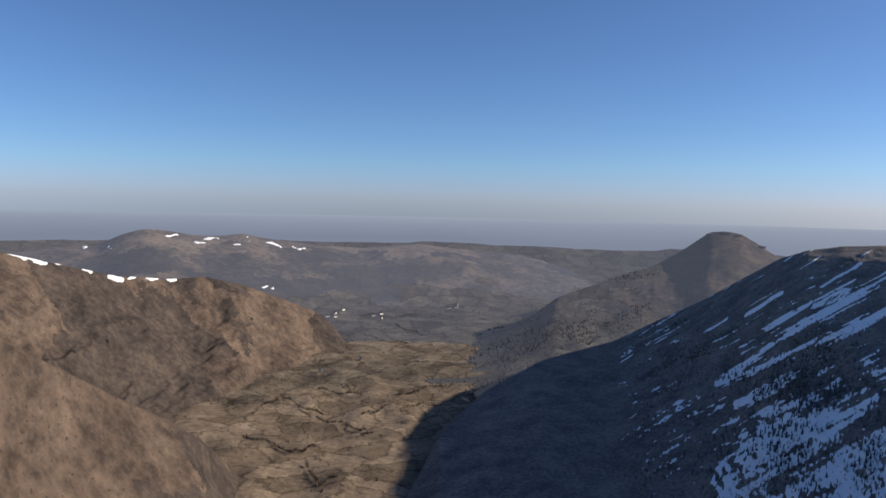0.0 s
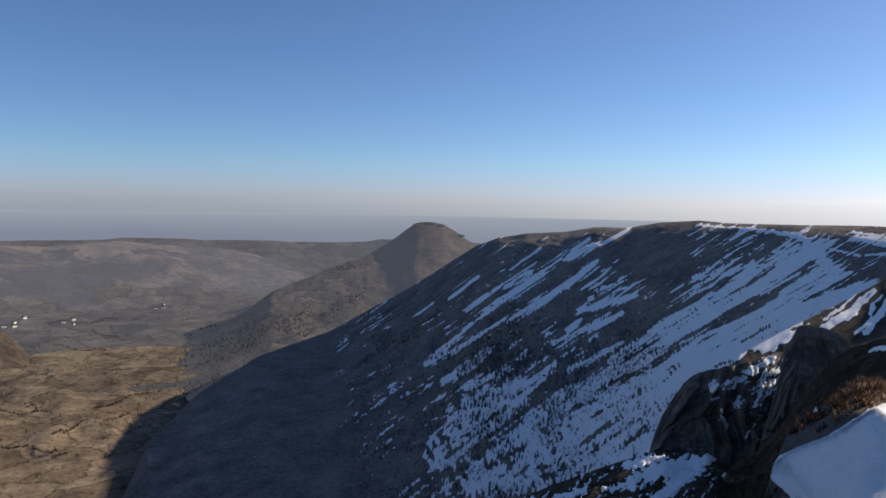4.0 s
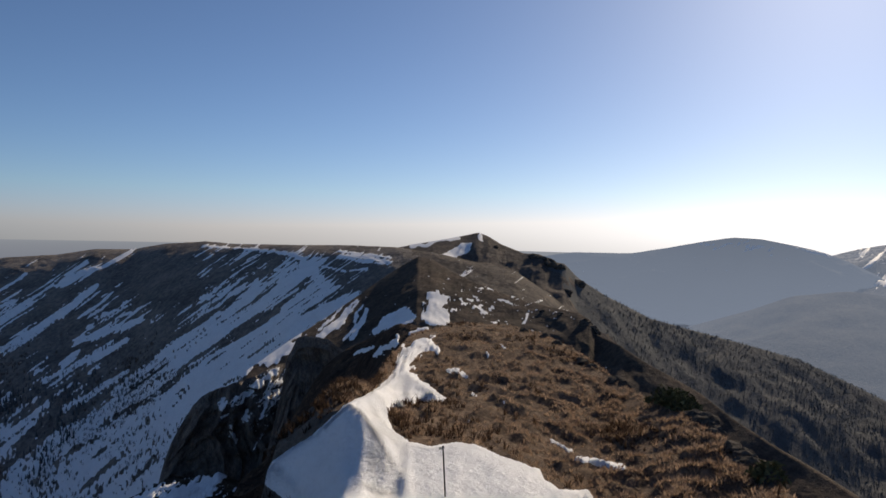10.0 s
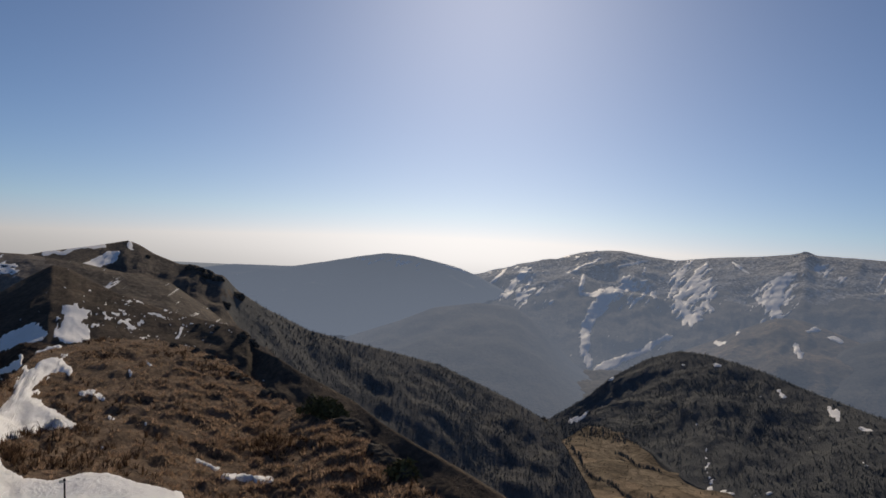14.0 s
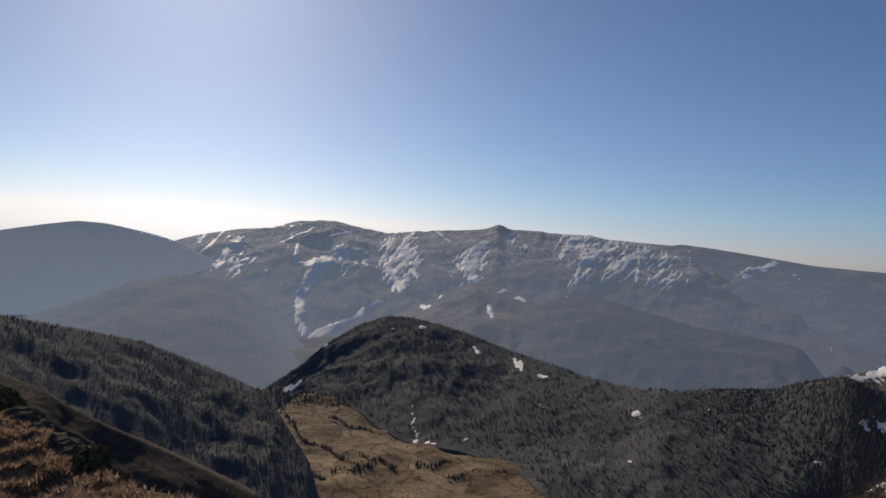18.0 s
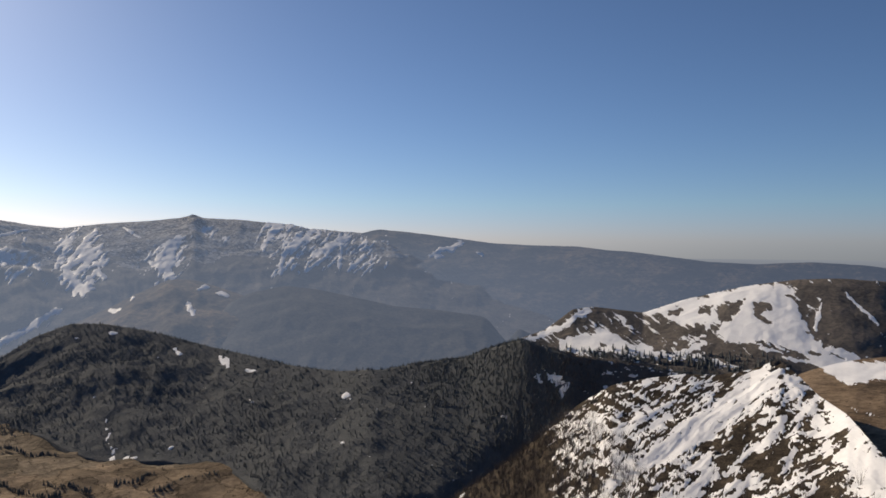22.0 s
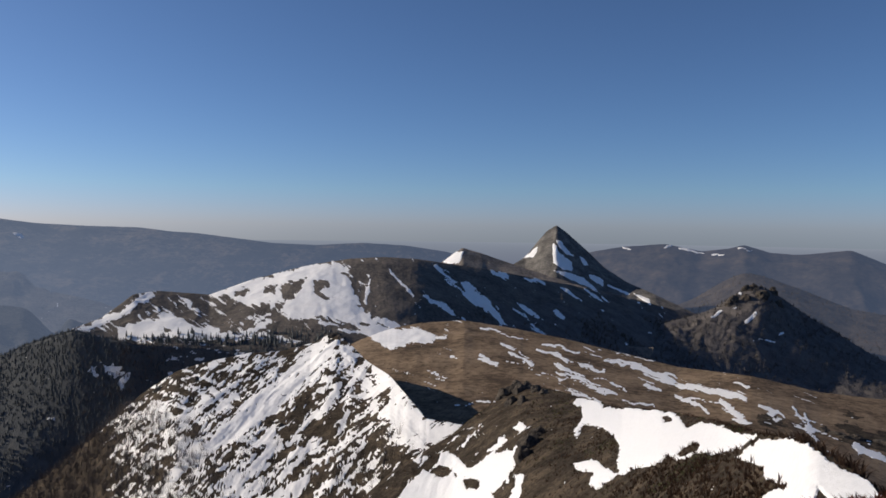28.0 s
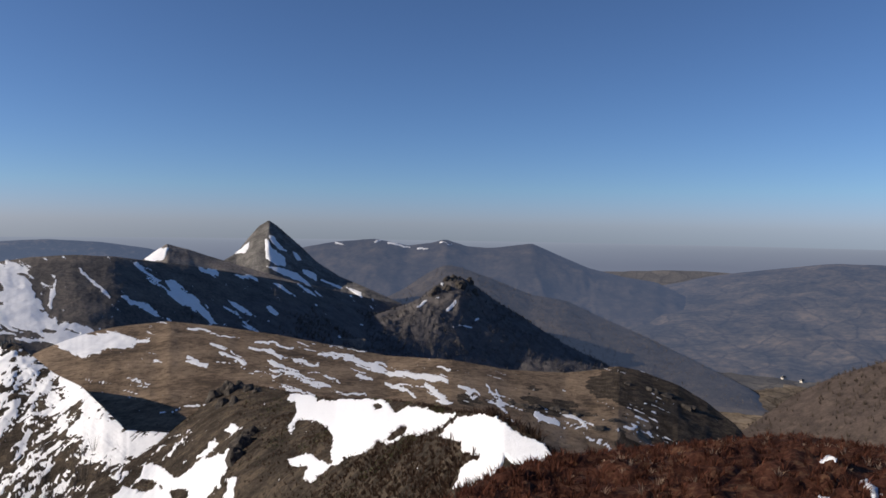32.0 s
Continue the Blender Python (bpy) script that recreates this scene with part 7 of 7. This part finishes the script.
def rock(bearing, distance, size, seed, land):
    bm = rock_mesh(seed, size)
    me = bpy.data.meshes.new("rock")
    bm.to_mesh(me)
    bm.free()
    me.materials.append(M["stone"])
    ob = new("rock", me)
    p = ground_at(land, bearing, distance)
    ob.matrix_world = pose(p.x, p.y, p.z + size[2] * 0.15, 0, 0, seed * 47 % 360)
    tagged(ob, "dark basalt rock half sunk in grass", "rock", "rocks of the ridge edge")


for k, (b, d, s) in enumerate([(70.9, 34, 0.55), (71.6, 33, 0.4), (73.4, 30, 0.55), (74.0, 29.5, 0.35), (79.2, 23, 0.5), (79.8, 22, 0.6), (80.6, 21, 0.4), (81.8, 19, 0.45), (82.4, 18.5, 0.4), (83.0, 18, 0.5), (84.3, 16.5, 0.35),
                               (68.0, 40, 0.5), (66.5, 42, 0.4), (76.4, 26, 0.35), (69.0, 38, 0.45)]):
    rock(b, d, (s * 0.7, s * 0.55, s * 0.4), k + 1, ridge)


def bush(bearing, distance, width, height, seed):
    p = ground_at(ridge, bearing, distance)
    root = new("juniper_bush")
    root.matrix_world = Matrix.Translation(p)
    rng = np.random.default_rng(seed)
    n = 420
    v = rng.normal(size=(n, 3))
    v /= np.linalg.norm(v, axis=1)[:, None]
    r = rng.random(n) ** 0.35
    q = np.stack([v[:, 0] * r * width / 2, v[:, 1] * r * width / 2, np.abs(v[:, 2]) * r * height * (0.75 + 0.25 * np.sin(v[:, 0] * 5))], 1)
    leaf = rng.normal(size=(n, 3, 3)) * 0.07
    verts = (q[:, None] + leaf).reshape(-1, 3)
    me = mesh_from("foliage", verts, np.arange(n * 3).reshape(-1, 3), M["juniper"], False)
    ob = new("foliage", me)
    ob.parent = root
    bm = bmesh.new()
    for k in range(7):
        a = k * 0.9
        tip = Vector((math.cos(a) * width * 0.38, math.sin(a) * width * 0.38, height * (0.5 + 0.06 * k)))
        m = Matrix.Translation(tip / 2) @ tip.to_track_quat("Z", "Y").to_matrix().to_4x4()
        bmesh.ops.create_cone(bm, segments=6, radius1=0.03, radius2=0.008, depth=tip.length, matrix=m)
    part("stems", bm, M["stems"], root)
    tagged(root, "low olive-green juniper bush on the ridge edge", "bush", "junipers of the ridge edge")


for k, (b, d, wd, ht) in enumerate([(77.2, 25, 1.2, 0.55), (78.0, 24.5, 1.0, 0.5), (78.6, 24, 0.9, 0.45), (84.0, 17, 0.7, 0.35)]):
    bush(b, d, wd, ht, 800 + k)


# ---------------------------------------------------------------- rock outcrops, parts of the hills that they crown
def outcrop(land, bearing, elevation, size, seed, label="dark rock outcrop", material="crag"):
    """A weathered block of rock set into the face of a hill."""
    front_side = land["s"] <= 1.01
    gap = np.where(front_side, ((land["az"] - bearing % 360) % 360 + 180) % 360 - 180, 99.0) ** 2 + (land["el"] - elevation) ** 2
    i, j = np.unravel_index(np.argmin(gap), gap.shape)
    bm = rock_mesh(seed, size)
    spin = Matrix.Translation((land["x"][i, j], land["y"][i, j], land["z"][i, j] - size[2] * 0.25)) @ Matrix.Rotation(seed * 1.7, 4, "Z")
    bmesh.ops.transform(bm, matrix=spin, verts=bm.verts)
    part("rock_outcrop", bm, M[material], land["ob"], label)


M["crag"] = earth("weathered_crag", (0.035, 0.031, 0.028), (0.075, 0.065, 0.056), (0.15, 0.13, 0.105), 0.25, bump=1.0, bump_dist=0.6, fine=6)
for k, (b, e, s) in enumerate([(68.52, -2.22, 9), (69.16, -2.41, 6), (67.11, -1.61, 7), (67.75, -1.77, 5), (64.07, -1.01, 4), (70.54, -3.64, 7), (69.73, -4.33, 6), (68.03, -1.87, 5)]):
    outcrop(peak, b, e, (s * 1.3, s, s * 0.9), 900 + k)
for k, (b, e, s) in enumerate([(71.26, -6.60, 2.4), (71.82, -7.20, 2.2), (69.37, -6.07, 1.4), (67.89, -5.93, 1.1)]):
    outcrop(cone, b, e, (s * 1.3, s, s), 920 + k)
for k, (b, e, s) in enumerate([(20.26, -1.92, 12), (21.24, -1.80, 13), (22.26, -1.99, 12), (23.66, -2.79, 14)]):
    outcrop(butte, b, e, (s * 1.6, s, s * 0.35), 930 + k, "dark flat summit rocks", "butte")
for k, (b, e, s) in enumerate([(170.44, -12.60, 1.5), (170.93, -12.46, 1.8), (171.43, -12.73, 1.6), (171.97, -12.50, 1.3), (170.11, -13.20, 1.7), (172.60, -12.70, 1.2), (173.23, -12.89, 0.9), (172.21, -16.78, 1.8), (172.83, -16.00, 1.3), (171.79, -17.55, 1.5), (170.73, -13.64, 1.4), (171.56, -13.56, 1.2)]):
    outcrop(near_spur, b, e, (s * 1.7, s * 1.4, s * 2.0), 940 + k, "upright grey-brown rock rib")
for k, (b, e, s) in enumerate([(187.77, -3.74, 14), (188.31, -4.00, 12), (187.07, -5.22, 12), (186.77, -5.54, 10), (188.99, -4.75, 16), (189.66, -4.51, 12), (187.88, -4.99, 12), (190.12, -5.30, 11)]):
    outcrop(knob, b, e, (s, s, s * 1.2), 960 + k, "grey rock towers among bare trees")
for k, (b, e, s) in enumerate([(193.18, -13.83, 3.2), (194.07, -13.92, 3.6), (195.18, -14.04, 3.4), (196.73, -14.05, 4.0), (197.39, -14.27, 3.0), (200.02, -15.35, 3.4), (198.27, -14.43, 2.6), (201.08, -14.66, 2.6), (203.75, -12.17, 4.0), (205.00, -12.49, 4.4), (206.44, -13.18, 4.2), (202.07, -11.87, 2.6)]):
    outcrop(plateau, b, e, (s * 1.5, s, s * 0.6), 980 + k, "dark lava band in grass")
for k, (b, e, s) in enumerate([(156.65, -8.67, 3.0), (157.15, -8.77, 2.6), (156.45, -9.16, 2.2), (146.25, -11.65, 2.4), (143.81, -12.16, 2.2), (158.31, -10.00, 1.8), (152.62, -15.36, 1.6)]):
    outcrop(spur, b, e, (s * 1.3, s, s * 0.7), 1000 + k)

for k, (b, e, s) in enumerate([(-29.13, -14.23, 9), (-28.42, -14.07, 6), (-27.37, -14.72, 5), (-14.81, -9.29, 6), (-27.15, -11.09, 5), (-24.95, -10.36, 6), (-15.84, -12.45, 4)]):
    outcrop(hillside, b, e, (s * 0.9, s * 0.7, s * 0.9), 1020 + k)

for k, (b, e, s) in enumerate([(112.76, 1.86, 22), (112.23, 1.64, 12), (110.10, 1.38, 12), (98.2, 1.30, 12), (97.4, 1.15, 10), (120.02, 1.25, 12), (105.43, 1.02, 10)]):
    outcrop(snow_range, b, e, (s * 1.5, s, s * 0.6), 1040 + k, "hazy summit rocks", "range_top")
M["pole"] = plain_material("weathered_steel", (0.03, 0.03, 0.032), 0.5, 0.1, 0.6)
M["clip"] = plain_material("pale_plastic", (0.55, 0.55, 0.5), 0.5, 0.1)


def fence_post(bearing, top, base, lean):
    """A post whose foot stands on the snow where it is seen at the elevation base."""
    row = int(np.argmin(np.abs(ridge["az"][:, 0] - bearing)))
    near = ridge["d"][row, :ridge["rows"]]
    j = int(np.argmin(np.abs(ridge["el"][row, :ridge["rows"]] - base) + 9.0 * (near < 4)))
    foot = Vector((ridge["x"][row, j], ridge["y"][row, j], ridge["z"][row, j]))
    height = near[j] * (math.tan(radians(top)) - math.tan(radians(base)))
    root = new("fence_post")
    root.matrix_world = pose(foot.x, foot.y, foot.z, 0, lean, -bearing)
    bm = bmesh.new()
    bmesh.ops.create_cone(bm, cap_ends=True, segments=10, radius1=0.015, radius2=0.013, depth=height + 0.3, matrix=Matrix.Translation((0, 0, (height - 0.3) / 2)))
    part("pole", bm, M["pole"], root, "thin dark steel pole")
    bm = bmesh.new()
    bmesh.ops.create_cube(bm, size=1, matrix=Matrix.Translation((-0.03, 0, height - 0.02)) @ Matrix.Diagonal((0.09, 0.03, 0.04, 1)))
    bmesh.ops.bevel(bm, geom=bm.edges[:], offset=0.005, segments=2, affect="EDGES")
    part("insulator", bm, M["clip"], root, "pale plastic insulator")
    bm = bmesh.new()
    bmesh.ops.create_cone(bm, cap_ends=True, segments=12, radius1=0.024, radius2=0.012, depth=0.04, matrix=Matrix.Translation((0, 0, height + 0.0)))
    part("cap", bm, M["pole"], root)
    tagged(root, "thin steel fence post standing in snow", "fence post", "posts of the ridge fence")


for b, top, base, lean in ((60.75, -15.95, -20.35, -4.0), (59.16, -12.87, -13.98, 2.0)):
    fence_post(b, top, base, lean)


M["plaster"] = plain_material("pale_house_wall", (0.62, 0.58, 0.5), 0.9, 0.15)
M["slate"] = plain_material("dark_slate_roof", (0.07, 0.07, 0.075), 0.7, 0.3)
M["pane"] = plain_material("dark_window", (0.03, 0.035, 0.04), 0.15, 0.1)


def house_model():
    root = new("farmhouse")
    bm = bmesh.new()
    bmesh.ops.create_cube(bm, size=1, matrix=Matrix.Translation((0, 0, 2.2)) @ Matrix.Diagonal((14, 8, 8.4, 1)))
    part("wall", bm, M["plaster"], root)
    bm = bmesh.new()
    pts = [(-7.5, -4.6, 6.2), (7.5, -4.6, 6.2), (7.5, 4.6, 6.2), (-7.5, 4.6, 6.2), (-7.5, 0, 10.2), (7.5, 0, 10.2)]
    v = [bm.verts.new(q) for q in pts]
    for f in ((0, 1, 5, 4), (2, 3, 4, 5), (1, 2, 5), (3, 0, 4), (3, 2, 1, 0)):
        bm.faces.new([v[i] for i in f])
    roof = part("roof", bm, M["slate"], root)
    bm = bmesh.new()
    bmesh.ops.create_cube(bm, size=1, matrix=Matrix.Translation((4.5, 0.6, 10.2)) @ Matrix.Diagonal((0.9, 0.9, 2.2, 1)))
    part("chimney", bm, M["plaster"], roof)
    for x in (-4.5, -1.5, 1.5, 4.5):
        for side in (-1, 1):
            bm = bmesh.new()
            bmesh.ops.create_cube(bm, size=1, matrix=Matrix.Translation((x, side * 4.02, 3.6)) @ Matrix.Diagonal((1.1, 0.12, 1.5, 1)))
            part("window", bm, M["pane"], root)
    tagged(root, "pale farmhouse with a dark slate roof in the valley", "house", "houses of the valley hamlets")
    return root


model = house_model()
first = True
for b, d, turn in [(-8.9, 2720, 20), (-8.5, 2760, 70), (-8.2, 2700, 35), (-5.4, 2690, 15), (-4.9, 2660, 80), (-4.6, 2720, 40), (-5.1, 2740, 10), (0.4, 2950, 30), (0.9, 2980, 75), (1.2, 2930, 15), (-7.6, 2800, 50),
                   (213.0, 2350, 20), (213.5, 2380, 60), (213.9, 2340, 30), (214.2, 2400, 80), (212.6, 2400, 45), (214.7, 2360, 10), (213.3, 2430, 35), (93.2, 2200, 15), (94.0, 2180, 40)]:
    p = ground_at(ground, b if b >= 0 else b + 0.0, d)
    m = pose(p.x, p.y, p.z, 0, 0, turn)
    if first:
        model.matrix_world = m
        first = False
    else:
        copy_thing(model, m)
